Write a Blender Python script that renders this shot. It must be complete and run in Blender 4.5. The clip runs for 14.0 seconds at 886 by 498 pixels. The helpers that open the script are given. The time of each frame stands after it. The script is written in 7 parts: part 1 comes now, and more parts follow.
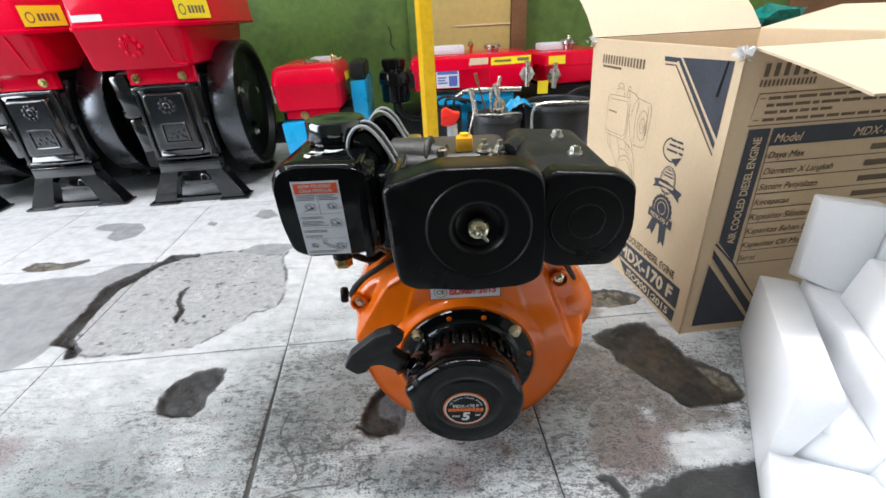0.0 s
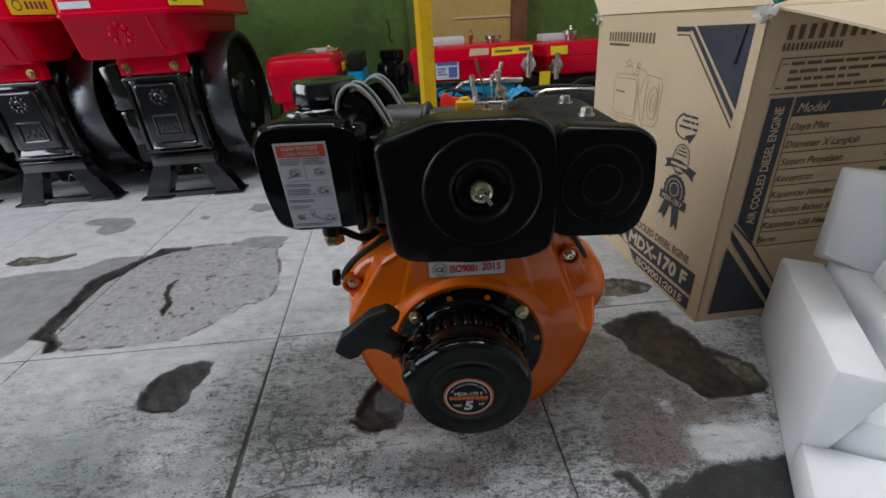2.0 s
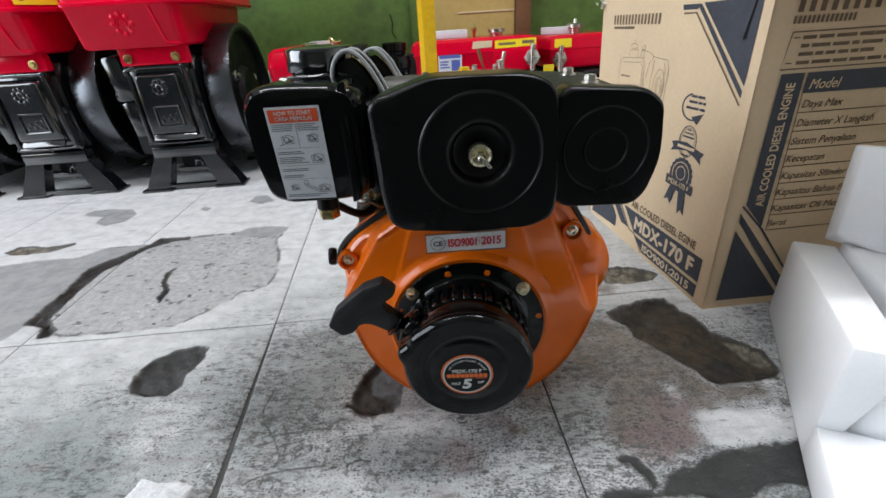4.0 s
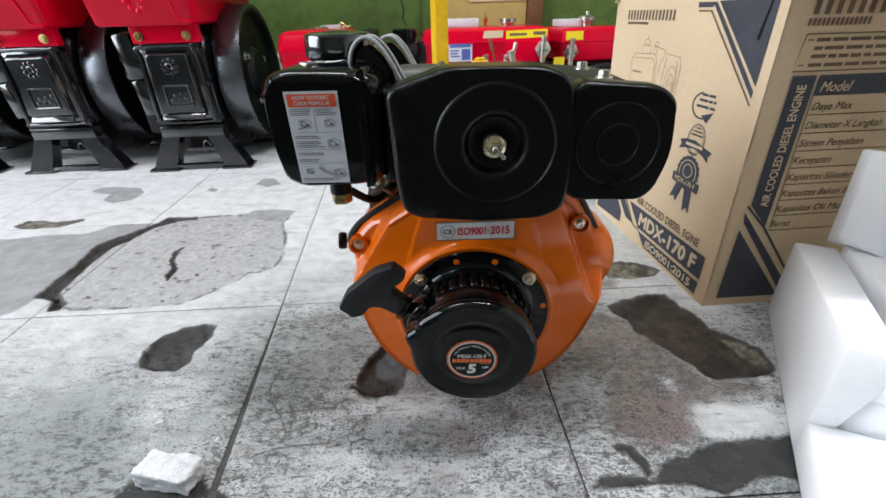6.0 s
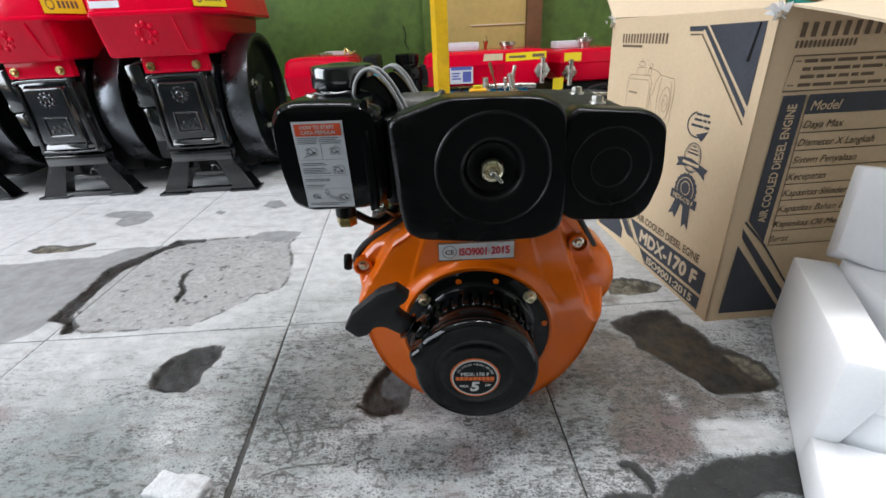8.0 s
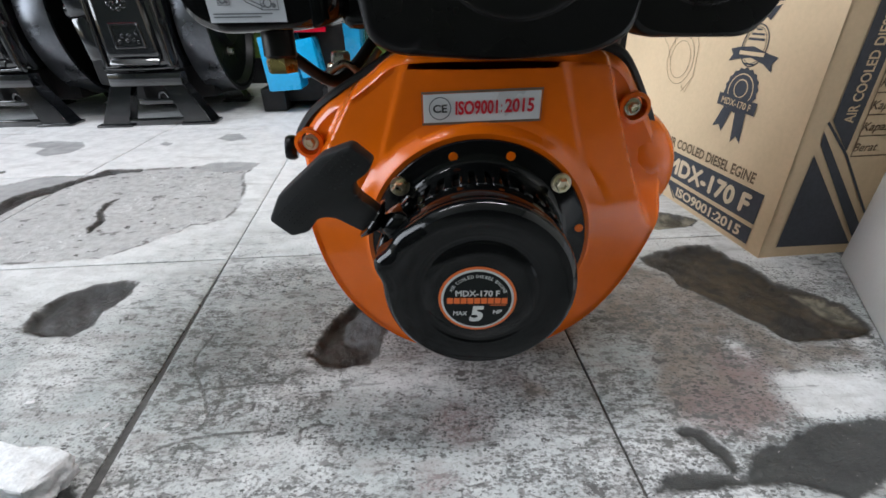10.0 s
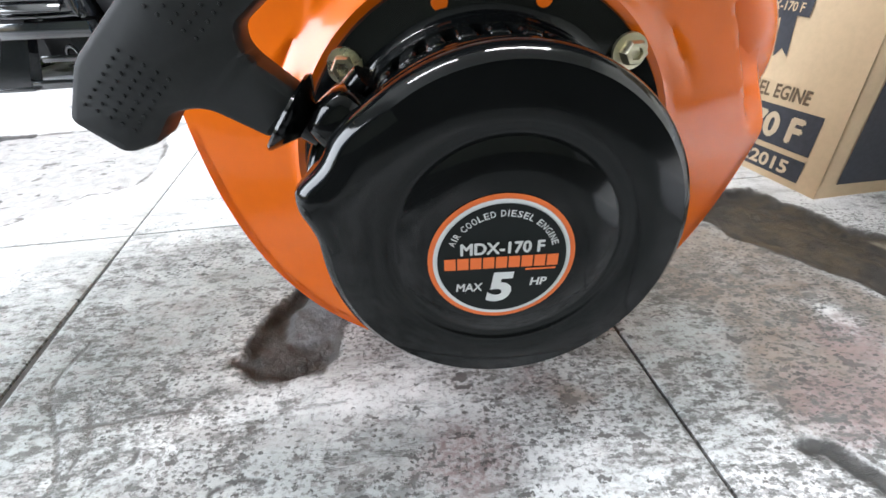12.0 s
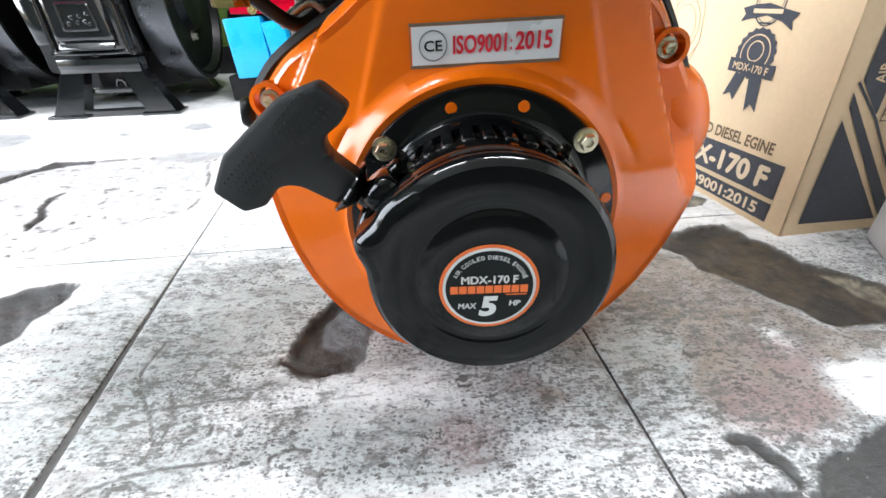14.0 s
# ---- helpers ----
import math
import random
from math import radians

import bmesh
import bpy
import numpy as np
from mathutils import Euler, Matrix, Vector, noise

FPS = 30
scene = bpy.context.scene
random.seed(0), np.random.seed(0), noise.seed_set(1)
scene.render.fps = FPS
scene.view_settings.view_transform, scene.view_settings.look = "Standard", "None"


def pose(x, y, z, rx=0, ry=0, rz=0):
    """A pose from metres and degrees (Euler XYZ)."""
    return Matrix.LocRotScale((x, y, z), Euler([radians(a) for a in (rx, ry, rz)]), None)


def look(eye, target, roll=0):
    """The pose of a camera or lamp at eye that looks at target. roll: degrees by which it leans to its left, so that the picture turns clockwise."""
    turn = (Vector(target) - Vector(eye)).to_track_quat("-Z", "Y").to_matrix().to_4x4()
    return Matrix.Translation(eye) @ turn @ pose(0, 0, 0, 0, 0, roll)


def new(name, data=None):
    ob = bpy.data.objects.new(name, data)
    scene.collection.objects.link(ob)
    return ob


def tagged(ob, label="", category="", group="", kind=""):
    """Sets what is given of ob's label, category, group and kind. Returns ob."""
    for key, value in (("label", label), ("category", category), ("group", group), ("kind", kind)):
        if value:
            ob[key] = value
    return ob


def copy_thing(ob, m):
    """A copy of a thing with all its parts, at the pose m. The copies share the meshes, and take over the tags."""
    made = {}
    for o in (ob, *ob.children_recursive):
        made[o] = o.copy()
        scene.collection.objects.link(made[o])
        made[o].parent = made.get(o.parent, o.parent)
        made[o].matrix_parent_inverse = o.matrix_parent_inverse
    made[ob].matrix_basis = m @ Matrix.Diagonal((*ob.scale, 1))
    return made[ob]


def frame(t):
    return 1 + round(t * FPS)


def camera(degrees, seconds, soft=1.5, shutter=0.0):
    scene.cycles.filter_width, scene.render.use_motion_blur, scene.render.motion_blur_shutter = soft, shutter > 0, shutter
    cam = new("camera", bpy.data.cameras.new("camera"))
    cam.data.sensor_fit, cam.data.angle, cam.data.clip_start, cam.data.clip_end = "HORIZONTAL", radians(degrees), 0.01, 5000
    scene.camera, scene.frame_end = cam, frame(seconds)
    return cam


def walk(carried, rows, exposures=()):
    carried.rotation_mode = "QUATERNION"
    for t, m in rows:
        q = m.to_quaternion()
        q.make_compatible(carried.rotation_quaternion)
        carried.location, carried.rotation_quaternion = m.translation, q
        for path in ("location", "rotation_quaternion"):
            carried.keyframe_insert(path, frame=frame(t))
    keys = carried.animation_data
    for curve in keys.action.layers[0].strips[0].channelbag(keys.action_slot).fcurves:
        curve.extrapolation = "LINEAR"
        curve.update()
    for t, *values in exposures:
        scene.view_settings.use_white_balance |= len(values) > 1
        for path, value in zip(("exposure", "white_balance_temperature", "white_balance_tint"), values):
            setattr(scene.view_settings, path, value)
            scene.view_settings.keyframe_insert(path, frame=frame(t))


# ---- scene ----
cam = camera(91.6, 14.0, 1.6)
PATH = [
    (0, (0.056, 0.007, 0.559), (0.002, 1.763, -0.397), -3.1),
    (0.5, (0.056, 0.009, 0.553), (-0.008, 1.769, -0.393), -3.2),
    (1, (0.053, 0.006, 0.552), (-0.012, 1.77, -0.388), -3.0),
    (1.5, (0.057, 0.002, 0.556), (-0.007, 1.77, -0.378), -2.7),
    (2, (0.055, 0.031, 0.505), (-0.003, 1.797, -0.432), -3.5),
    (2.5, (0.053, 0.041, 0.465), (0.017, 1.795, -0.494), -2.7),
    (2.7, (0.052, 0.039, 0.469), (0.01, 1.795, -0.487), -3.0),
    (4.8, (0.063, 0.03, 0.466), (-0.018, 1.806, -0.45), -3.5),
    (5, (0.06, 0.032, 0.465), (-0.01, 1.796, -0.476), -3.1),
    (5.5, (0.047, 0.022, 0.46), (-0.018, 1.773, -0.505), -1.7),
    (6, (0.05, 0.02, 0.471), (-0.03, 1.769, -0.494), -1.6),
    (6.5, (0.065, 0.012, 0.488), (-0.027, 1.771, -0.46), -2.1),
    (7, (0.059, 0.012, 0.49), (-0.037, 1.789, -0.423), -2.4),
    (7.5, (0.056, 0.01, 0.489), (-0.041, 1.795, -0.408), -2.6),
    (8, (0.054, 0.009, 0.481), (-0.048, 1.795, -0.413), -2.7),
    (8.5, (0.047, 0.009, 0.446), (-0.058, 1.766, -0.505), -1.1),
    (8.7, (0.046, 0.013, 0.44), (-0.058, 1.759, -0.53), -0.8),
    (10.8, (0.038, 0.195, 0.253), (0.071, 1.917, -0.764), -1.1),
    (11, (0.034, 0.205, 0.246), (0.085, 1.917, -0.787), -1.1),
    (11.5, (0.032, 0.232, 0.232), (0.11, 1.921, -0.837), -1.4),
    (12, (0.034, 0.241, 0.23), (0.116, 1.92, -0.853), -1.8),
    (12.5, (0.032, 0.233, 0.238), (0.115, 1.914, -0.841), -1.9),
    (13, (0.03, 0.214, 0.249), (0.095, 1.91, -0.81), -1.9),
    (13.5, (0.03, 0.201, 0.263), (0.079, 1.91, -0.774), -1.8),
    (14, (0.033, 0.18, 0.277), (0.071, 1.906, -0.732), -1.3),
]
EXPOSURES = [(0.0, -0.12), (0.5, -0.22), (1.0, -0.4), (1.5, -1.31), (2.0, -1.26), (2.5, -1.16), (4.8, -0.16), (5.0, -0.12), (5.5, -0.18), (6.0, -0.27), (6.5, -0.86), (7.0, -0.59), (7.5, -0.42), (8.0, -0.44), (8.5, -0.4), (11.0, -0.23), (11.5, -0.07), (12.0, 0.7), (12.5, 0.83), (13.0, 0.84), (14.0, 0.8)]
walk(cam, [(t, look(eye, target, roll)) for t, eye, target, roll in PATH], EXPOSURES)

# ---- light ----
world = bpy.data.worlds.new("world")
scene.world = world
world.use_nodes = True
wn = world.node_tree
sky = wn.nodes.new("ShaderNodeTexSky")
sky.sky_type, sky.sun_disc = "NISHITA", False
sky.sun_elevation, sky.sun_rotation = radians(50), radians(200)
wn.links.new(sky.outputs[0], wn.nodes["Background"].inputs[0])
wn.nodes["Background"].inputs[1].default_value = 0.1


def area_lamp(name, m, sx, sy, watts, colour):
    data = bpy.data.lights.new(name, "AREA")
    data.shape, data.size, data.size_y, data.energy, data.color = "RECTANGLE", sx, sy, watts, colour
    ob = new(name, data)
    ob.matrix_world = m
    return ob


# daylight through the wide shop opening, and assumed, unseen tube lamps added as overhead fill
area_lamp("daylight", look((-3.1, 0.0, 1.40), (0.2, 0.78, 0.35)), 2.3, 1.9, 146, (0.86, 0.92, 1.0))
TUBES = [(-1.1, 0.45), (0.62, 0.64)]
for tx, ty in TUBES:
    area_lamp("tube_fill_light", look((tx, ty, 2.66), (tx, ty, 0), 0), 1.2, 0.14, 24 if tx < 0 else 66, (0.95, 0.95, 1.0))


# ---- materials ----
def nd(tree, kind, **values):
    n = tree.nodes.new(kind)
    for k, v in values.items():
        if k in n.inputs:
            n.inputs[k].default_value = v
    return n


def mat(name, colour, rough=0.5, metal=0.0, var=0.12, scale=9.0, fine=70.0, bump=0.15, dist=0.0006, coat=0.0, dust=0.0, dust_colour=(0.35, 0.33, 0.31), spec=0.5, rvar=0.12, emit=0.0, alpha=1.0, trans=0.0):
    """A surface with variation at two scales, uneven gloss, fine relief and a little settled dust."""
    m = bpy.data.materials.new(name)
    m.use_nodes = True
    t = m.node_tree
    b = t.nodes["Principled BSDF"]
    L = t.links.new
    co = t.nodes.new("ShaderNodeTexCoord")
    n1 = nd(t, "ShaderNodeTexNoise", Scale=scale, Detail=5.0, Roughness=0.6)
    n2 = nd(t, "ShaderNodeTexNoise", Scale=fine, Detail=6.0, Roughness=0.65)
    for n in (n1, n2):
        L(co.outputs["Object"], n.inputs["Vector"])
    add = t.nodes.new("ShaderNodeMath")
    add.operation = "ADD"
    L(n1.outputs["Fac"], add.inputs[0])
    L(n2.outputs["Fac"], add.inputs[1])
    mp = nd(t, "ShaderNodeMapRange")
    for k, v in (("From Min", 0.7), ("From Max", 1.3), ("To Min", 1 - var), ("To Max", 1 + var)):
        mp.inputs[k].default_value = v
    L(add.outputs[0], mp.inputs["Value"])
    mul = t.nodes.new("ShaderNodeVectorMath")
    mul.operation = "SCALE"
    mul.inputs[0].default_value = colour[:3]
    L(mp.outputs[0], mul.inputs["Scale"])
    col = mul.outputs[0]
    if dust > 0:
        n3 = nd(t, "ShaderNodeTexNoise", Scale=scale * 2.3, Detail=8.0, Roughness=0.75)
        L(co.outputs["Object"], n3.inputs["Vector"])
        dm = nd(t, "ShaderNodeMapRange")
        for k, v in (("From Min", 0.45), ("From Max", 0.75), ("To Min", 0.0), ("To Max", dust)):
            dm.inputs[k].default_value = v
        L(n3.outputs["Fac"], dm.inputs["Value"])
        mx = t.nodes.new("ShaderNodeMix")
        mx.data_type = "RGBA"
        L(dm.outputs[0], mx.inputs["Factor"])
        L(col, mx.inputs["A"])
        mx.inputs["B"].default_value = (*dust_colour, 1)
        col = mx.outputs["Result"]
    L(col, b.inputs["Base Color"])
    rm = nd(t, "ShaderNodeMapRange")
    for k, v in (("From Min", 0.3), ("From Max", 0.7), ("To Min", max(rough - rvar, 0.02)), ("To Max", min(rough + rvar, 1))):
        rm.inputs[k].default_value = v
    L(n1.outputs["Fac"], rm.inputs["Value"])
    L(rm.outputs[0], b.inputs["Roughness"])
    b.inputs["Metallic"].default_value = metal
    b.inputs["Coat Weight"].default_value = coat
    b.inputs["Coat Roughness"].default_value = 0.06
    b.inputs["Specular IOR Level"].default_value = spec
    b.inputs["Alpha"].default_value = alpha
    b.inputs["Transmission Weight"].default_value = trans
    if emit > 0:
        b.inputs["Emission Color"].default_value = (*colour[:3], 1)
        b.inputs["Emission Strength"].default_value = emit
    if bump > 0:
        bp = nd(t, "ShaderNodeBump", Strength=bump, Distance=dist)
        L(n2.outputs["Fac"], bp.inputs["Height"])
        L(bp.outputs[0], b.inputs["Normal"])
    return m


M_BLACK = mat("black_gloss_paint", (0.003, 0.0035, 0.0037), 0.09, var=0.3, coat=0.12, dust=0.003, spec=0.25, rvar=0.03, bump=0.03)
M_RIM = mat("dark_bare_steel", (0.13, 0.137, 0.15), 0.32, 0.95, var=0.15, scale=12, fine=120, bump=0.1)
M_FIELD = mat("badge_black", (0.005, 0.007, 0.007), 0.45, var=0.2, spec=0.25)
M_SATIN = mat("black_satin_paint", (0.004, 0.004, 0.0044), 0.30, var=0.3, dust=0.006, spec=0.26, rvar=0.05, bump=0.05)
M_PLATE = mat("dusty_black_plate", (0.012, 0.0125, 0.013), 0.45, var=0.3, scale=20, dust=0.10, dust_colour=(0.12, 0.105, 0.085), spec=0.35, bump=0.2)
M_RUBBER = mat("black_rubber", (0.012, 0.013, 0.014), 0.5, var=0.3, dust=0.03, spec=0.35, bump=0.25)
M_ORANGE = mat("orange_paint", (0.75, 0.138, 0.003), 0.2, var=0.05, coat=0.22, rvar=0.05, spec=0.36, bump=0.04)
M_RED = mat("red_paint", (0.60, 0.0015, 0.024), 0.18, var=0.08, coat=0.22, spec=0.05, rvar=0.05, bump=0.04)
M_CAST = mat("cast_black_enamel", (0.006, 0.007, 0.0085), 0.11, var=0.3, fine=55, coat=0.6, dust=0.004, spec=0.9, rvar=0.05, bump=0.16, dist=0.0014)
M_BLUE = mat("blue_paint", (0.003, 0.36, 0.70), 0.3, var=0.1, coat=0.3, bump=0.06, dust=0.05)
M_STEEL = mat("zinc_steel", (0.62, 0.60, 0.55), 0.3, 1.0, var=0.15, scale=40, fine=300)
M_BRASS = mat("yellow_zinc", (0.62, 0.50, 0.22), 0.3, 1.0, var=0.15, scale=40, fine=300)
M_ZINC = mat("pale_zinc", (0.78, 0.71, 0.52), 0.3, 1.0, var=0.15, scale=40, fine=300)
M_ALU = mat("cast_aluminium", (0.12, 0.118, 0.112), 0.5, 0.8, var=0.25, scale=30, fine=260, bump=0.4, dust=0.3, dust_colour=(0.10, 0.095, 0.085))
M_DARK = mat("dark_iron", (0.010, 0.010, 0.011), 0.45, 0.0, var=0.4, spec=0.3, dust=0.12, dust_colour=(0.09, 0.08, 0.07))
M_YELLOWCAP = mat("yellow_plastic", (0.85, 0.42, 0.03), 0.35, var=0.05)
M_HOSE = mat("pale_piping", (0.40, 0.41, 0.41), 0.25, var=0.1, spec=0.5)
M_STRAP = mat("dark_grey_strap", (0.045, 0.047, 0.047), 0.28, var=0.15, spec=0.5)
M_FOAM = mat("white_foam", (0.90, 0.915, 0.94), 0.75, var=0.03, scale=14, fine=260, bump=0.5, dist=0.0008, spec=0.3)
foam_shader = M_FOAM.node_tree.nodes["Principled BSDF"]
foam_shader.inputs["Subsurface Weight"].default_value = 0.7
foam_shader.inputs["Subsurface Radius"].default_value = (1.0, 1.0, 1.0)
foam_shader.inputs["Subsurface Scale"].default_value = 0.04
M_SCRAP = mat("grubby_foam", (0.66, 0.675, 0.69), 0.85, var=0.22, scale=60, fine=320, bump=0.8, dist=0.0015, spec=0.2, dust=0.25, dust_colour=(0.30, 0.29, 0.27))
M_CARD = mat("brown_cardboard", (0.70, 0.535, 0.352), 0.8, var=0.06, scale=7, fine=150, bump=0.2, spec=0.2)
M_CARDIN = mat("cardboard_inner", (0.70, 0.565, 0.405), 0.82, var=0.06, scale=6, fine=150, bump=0.2, spec=0.2)
M_INK = mat("navy_print", (0.060, 0.064, 0.078), 0.6, var=0.2, scale=30, fine=200, spec=0.25)
M_INKBROWN = mat("brown_print", (0.17, 0.120, 0.080), 0.7, var=0.2, scale=30, fine=200, spec=0.2)
M_INKPALE = mat("pale_brown_print", (0.30, 0.225, 0.155), 0.7, var=0.2, scale=30, fine=200, spec=0.2)
M_TAPE = mat("clear_tape", (0.86, 0.86, 0.86), 0.18, var=0.08, alpha=0.8)
M_PAPER = mat("white_label", (0.66, 0.68, 0.72), 0.35, var=0.05, scale=40)
M_LABELRED = mat("label_orange_red", (0.78, 0.10, 0.03), 0.35, var=0.05)
M_LABELGREY = mat("label_print", (0.16, 0.17, 0.19), 0.4, var=0.3)
M_LABELBLUE = mat("label_blue", (0.10, 0.13, 0.42), 0.4, var=0.1)
M_TEXTRED = mat("red_print", (0.55, 0.012, 0.03), 0.4, var=0.1)
M_SILVER = mat("silver_label", (0.68, 0.69, 0.70), 0.32, 0.15, var=0.06)
M_WHITEPRINT = mat("white_print", (0.66, 0.67, 0.66), 0.4, var=0.06)
M_ORANGEPRINT = mat("orange_print", (0.80, 0.16, 0.03), 0.4, var=0.06)
M_LABELYEL = mat("yellow_label", (0.86, 0.66, 0.02), 0.35, var=0.06)
M_BEIGELAB = mat("beige_label", (0.62, 0.50, 0.33), 0.5, var=0.08)
M_POST = mat("yellow_paint", (0.68, 0.41, 0.006), 0.4, var=0.14, dust=0.3, dust_colour=(0.25, 0.16, 0.05))
M_GREEN = mat("green_wall_paint", (0.090, 0.162, 0.027), 0.6, var=0.28, scale=1.6, fine=30, dust=0.6, dust_colour=(0.020, 0.032, 0.012), bump=0.3, dist=0.002)
M_BOARD = mat("beige_board", (0.52, 0.39, 0.13), 0.6, var=0.12, scale=3, fine=40, dust=0.15, dust_colour=(0.25, 0.18, 0.08))
M_BROWN = mat("brown_wood", (0.16, 0.075, 0.03), 0.6, var=0.25, scale=6, fine=60)
# ceiling and walls out of view, lightened to bounce fill light
M_CEIL = mat("ceiling_paint", (0.62, 0.62, 0.60), 0.8, var=0.1, scale=2)
M_WALL = mat("side_wall_paint", (0.20, 0.22, 0.17), 0.7, var=0.15, scale=2)
M_BOUNCEWALL = mat("fill_bounce_wall", (0.78, 0.78, 0.74), 0.8, var=0.12, scale=2, fine=30)
M_BUCKET = mat("grey_black_plastic", (0.022, 0.023, 0.025), 0.42, var=0.25, dust=0.08, dust_colour=(0.2, 0.2, 0.19))
M_REDPLASTIC = mat("red_plastic", (0.75, 0.03, 0.02), 0.3, var=0.06)
M_CLEAR = mat("clear_plastic", (0.75, 0.78, 0.8), 0.12, var=0.05, trans=0.7)
M_TEAL = mat("teal_plastic_film", (0.01, 0.22, 0.18), 0.25, var=0.2, scale=20)
M_TUBE = mat("lamp_tube", (1.0, 0.99, 0.96), 0.4, var=0.0, emit=3.0)


def floor_material():
    """White painted concrete: paint worn to grime in specks and strokes, bare cement, pits and tarred patches with
    ragged edges; some of the darkening stands in for shade.
    """
    m = bpy.data.materials.new("worn_white_floor")
    m.use_nodes = True
    t, L = m.node_tree, m.node_tree.links.new
    b = t.nodes["Principled BSDF"]
    geo = t.nodes.new("ShaderNodeNewGeometry")

    def noise_at(scale, detail=6.0, rough=0.6, stretch=(1, 1, 1), warp=0.0):
        mp = nd(t, "ShaderNodeMapping")
        mp.inputs["Scale"].default_value = stretch
        L(geo.outputs["Position"], mp.inputs["Vector"])
        n = nd(t, "ShaderNodeTexNoise", Scale=scale, Detail=detail, Roughness=rough, Distortion=warp)
        L(mp.outputs[0], n.inputs["Vector"])
        return n.outputs["Fac"]

    def ramp(v, a, z, lo=0.0, hi=1.0):
        n = nd(t, "ShaderNodeMapRange")
        n.interpolation_type = "SMOOTHSTEP"
        for k, x in (("From Min", a), ("From Max", z), ("To Min", lo), ("To Max", hi)):
            n.inputs[k].default_value = x
        L(v, n.inputs["Value"])
        return n.outputs[0]

    def math2(op, a, c):
        n = t.nodes.new("ShaderNodeMath")
        n.operation = op
        for i, v in enumerate((a, c)):
            if isinstance(v, (int, float)):
                n.inputs[i].default_value = v
            else:
                L(v, n.inputs[i])
        return n.outputs[0]

    def mix(f, a, c):
        n = t.nodes.new("ShaderNodeMix")
        n.data_type = "RGBA"
        L(f, n.inputs["Factor"])
        for k, v in (("A", a), ("B", c)):
            if isinstance(v, tuple):
                n.inputs[k].default_value = (*v, 1)
            else:
                L(v, n.inputs[k])
        return n.outputs["Result"]

    def field(name):
        n = t.nodes.new("ShaderNodeAttribute")
        n.attribute_name = name
        return n.outputs["Fac"]

    ragged = math2("MULTIPLY", math2("SUBTRACT", noise_at(55, 8, 0.7), 0.5), 0.018)
    edge = lambda name, soft=0.003: ramp(math2("ADD", field(name), ragged), -soft, soft)  # noqa: E731
    wear_and_shade, dots = field("wear_and_shade"), field("dots")
    broad = noise_at(5, 5)
    mid = noise_at(26, 6, 0.65)
    patchy = noise_at(13, 5, 0.6, (0.6, 1.0, 1.0))

    def dotted(scale, cover, size, stretch, warp, soft=0.13):
        """Single dots and dashes, one in each cell of a jittered grid, more of them where the paint is worn."""
        mp = nd(t, "ShaderNodeMapping")
        mp.inputs["Scale"].default_value = stretch
        wob = nd(t, "ShaderNodeTexNoise", Scale=scale * 1.6, Detail=3.0)
        wob.noise_dimensions = "2D"
        L(geo.outputs["Position"], wob.inputs["Vector"])
        sc = t.nodes.new("ShaderNodeVectorMath")
        sc.operation = "MULTIPLY_ADD"
        L(wob.outputs["Color"], sc.inputs[0])
        sc.inputs[1].default_value = (warp / scale, warp / scale, 0)
        L(geo.outputs["Position"], sc.inputs[2])
        L(sc.outputs[0], mp.inputs["Vector"])
        v = nd(t, "ShaderNodeTexVoronoi", Scale=scale, Randomness=1.0)
        v.voronoi_dimensions = "2D"
        L(mp.outputs[0], v.inputs["Vector"])
        sep = t.nodes.new("ShaderNodeSeparateColor")
        L(v.outputs["Color"], sep.inputs[0])
        chance = math2("SUBTRACT", sep.outputs[0], math2("SUBTRACT", 1.0, math2("MULTIPLY", dots, math2("MULTIPLY", ramp(patchy, 0.36, 0.64, 0.25, 1.6), cover))))
        reach = math2("MULTIPLY", ramp(chance, 0.0, 0.25), math2("ADD", size * 0.45, math2("MULTIPLY", sep.outputs[1], size * 0.55)))
        return math2("MULTIPLY", ramp(math2("SUBTRACT", reach, v.outputs["Distance"]), 0.0, soft), ramp(sep.outputs[2], 0.0, 1.0, 0.45, 1.0))

    # paint, scuffed grey in broad clouds and in streaks along the slabs
    paint = mix(ramp(mid, 0.35, 0.7), (0.66, 0.668, 0.672), (0.52, 0.527, 0.530))
    paint = mix(math2("MULTIPLY", ramp(broad, 0.34, 0.60, 0.25, 1.0), math2("MULTIPLY", wear_and_shade, 0.46)), paint, (0.22, 0.254, 0.250))
    smear = noise_at(46, 8, 0.70, (0.30, 1.0, 1.0), 0.3)
    paint = mix(math2("MULTIPLY", ramp(smear, 0.47, 0.66), math2("ADD", math2("MULTIPLY", wear_and_shade, 0.44), 0.04)), paint, (0.27, 0.268, 0.262))
    streak = math2("MULTIPLY", ramp(noise_at(30, 7, 0.62, (0.22, 1.0, 1.0), 0.25), 0.56, 0.70), ramp(noise_at(4.5, 3), 0.36, 0.60))
    paint = mix(math2("MULTIPLY", streak, 0.55), paint, (0.25, 0.248, 0.243))
    grit = noise_at(330, 4, 0.7)
    paint = mix(math2("MULTIPLY", ramp(grit, 0.50, 0.66), math2("MULTIPLY", wear_and_shade, 0.42)), paint, (0.17, 0.168, 0.165))
    wornin = math2("MULTIPLY", ramp(noise_at(85, 6, 0.72, (0.5, 1.0, 1.0), 0.4), 0.555, 0.62), ramp(dots, 0.4, 1.5, 0.0, 0.85))
    paint = mix(wornin, paint, (0.13, 0.128, 0.125))
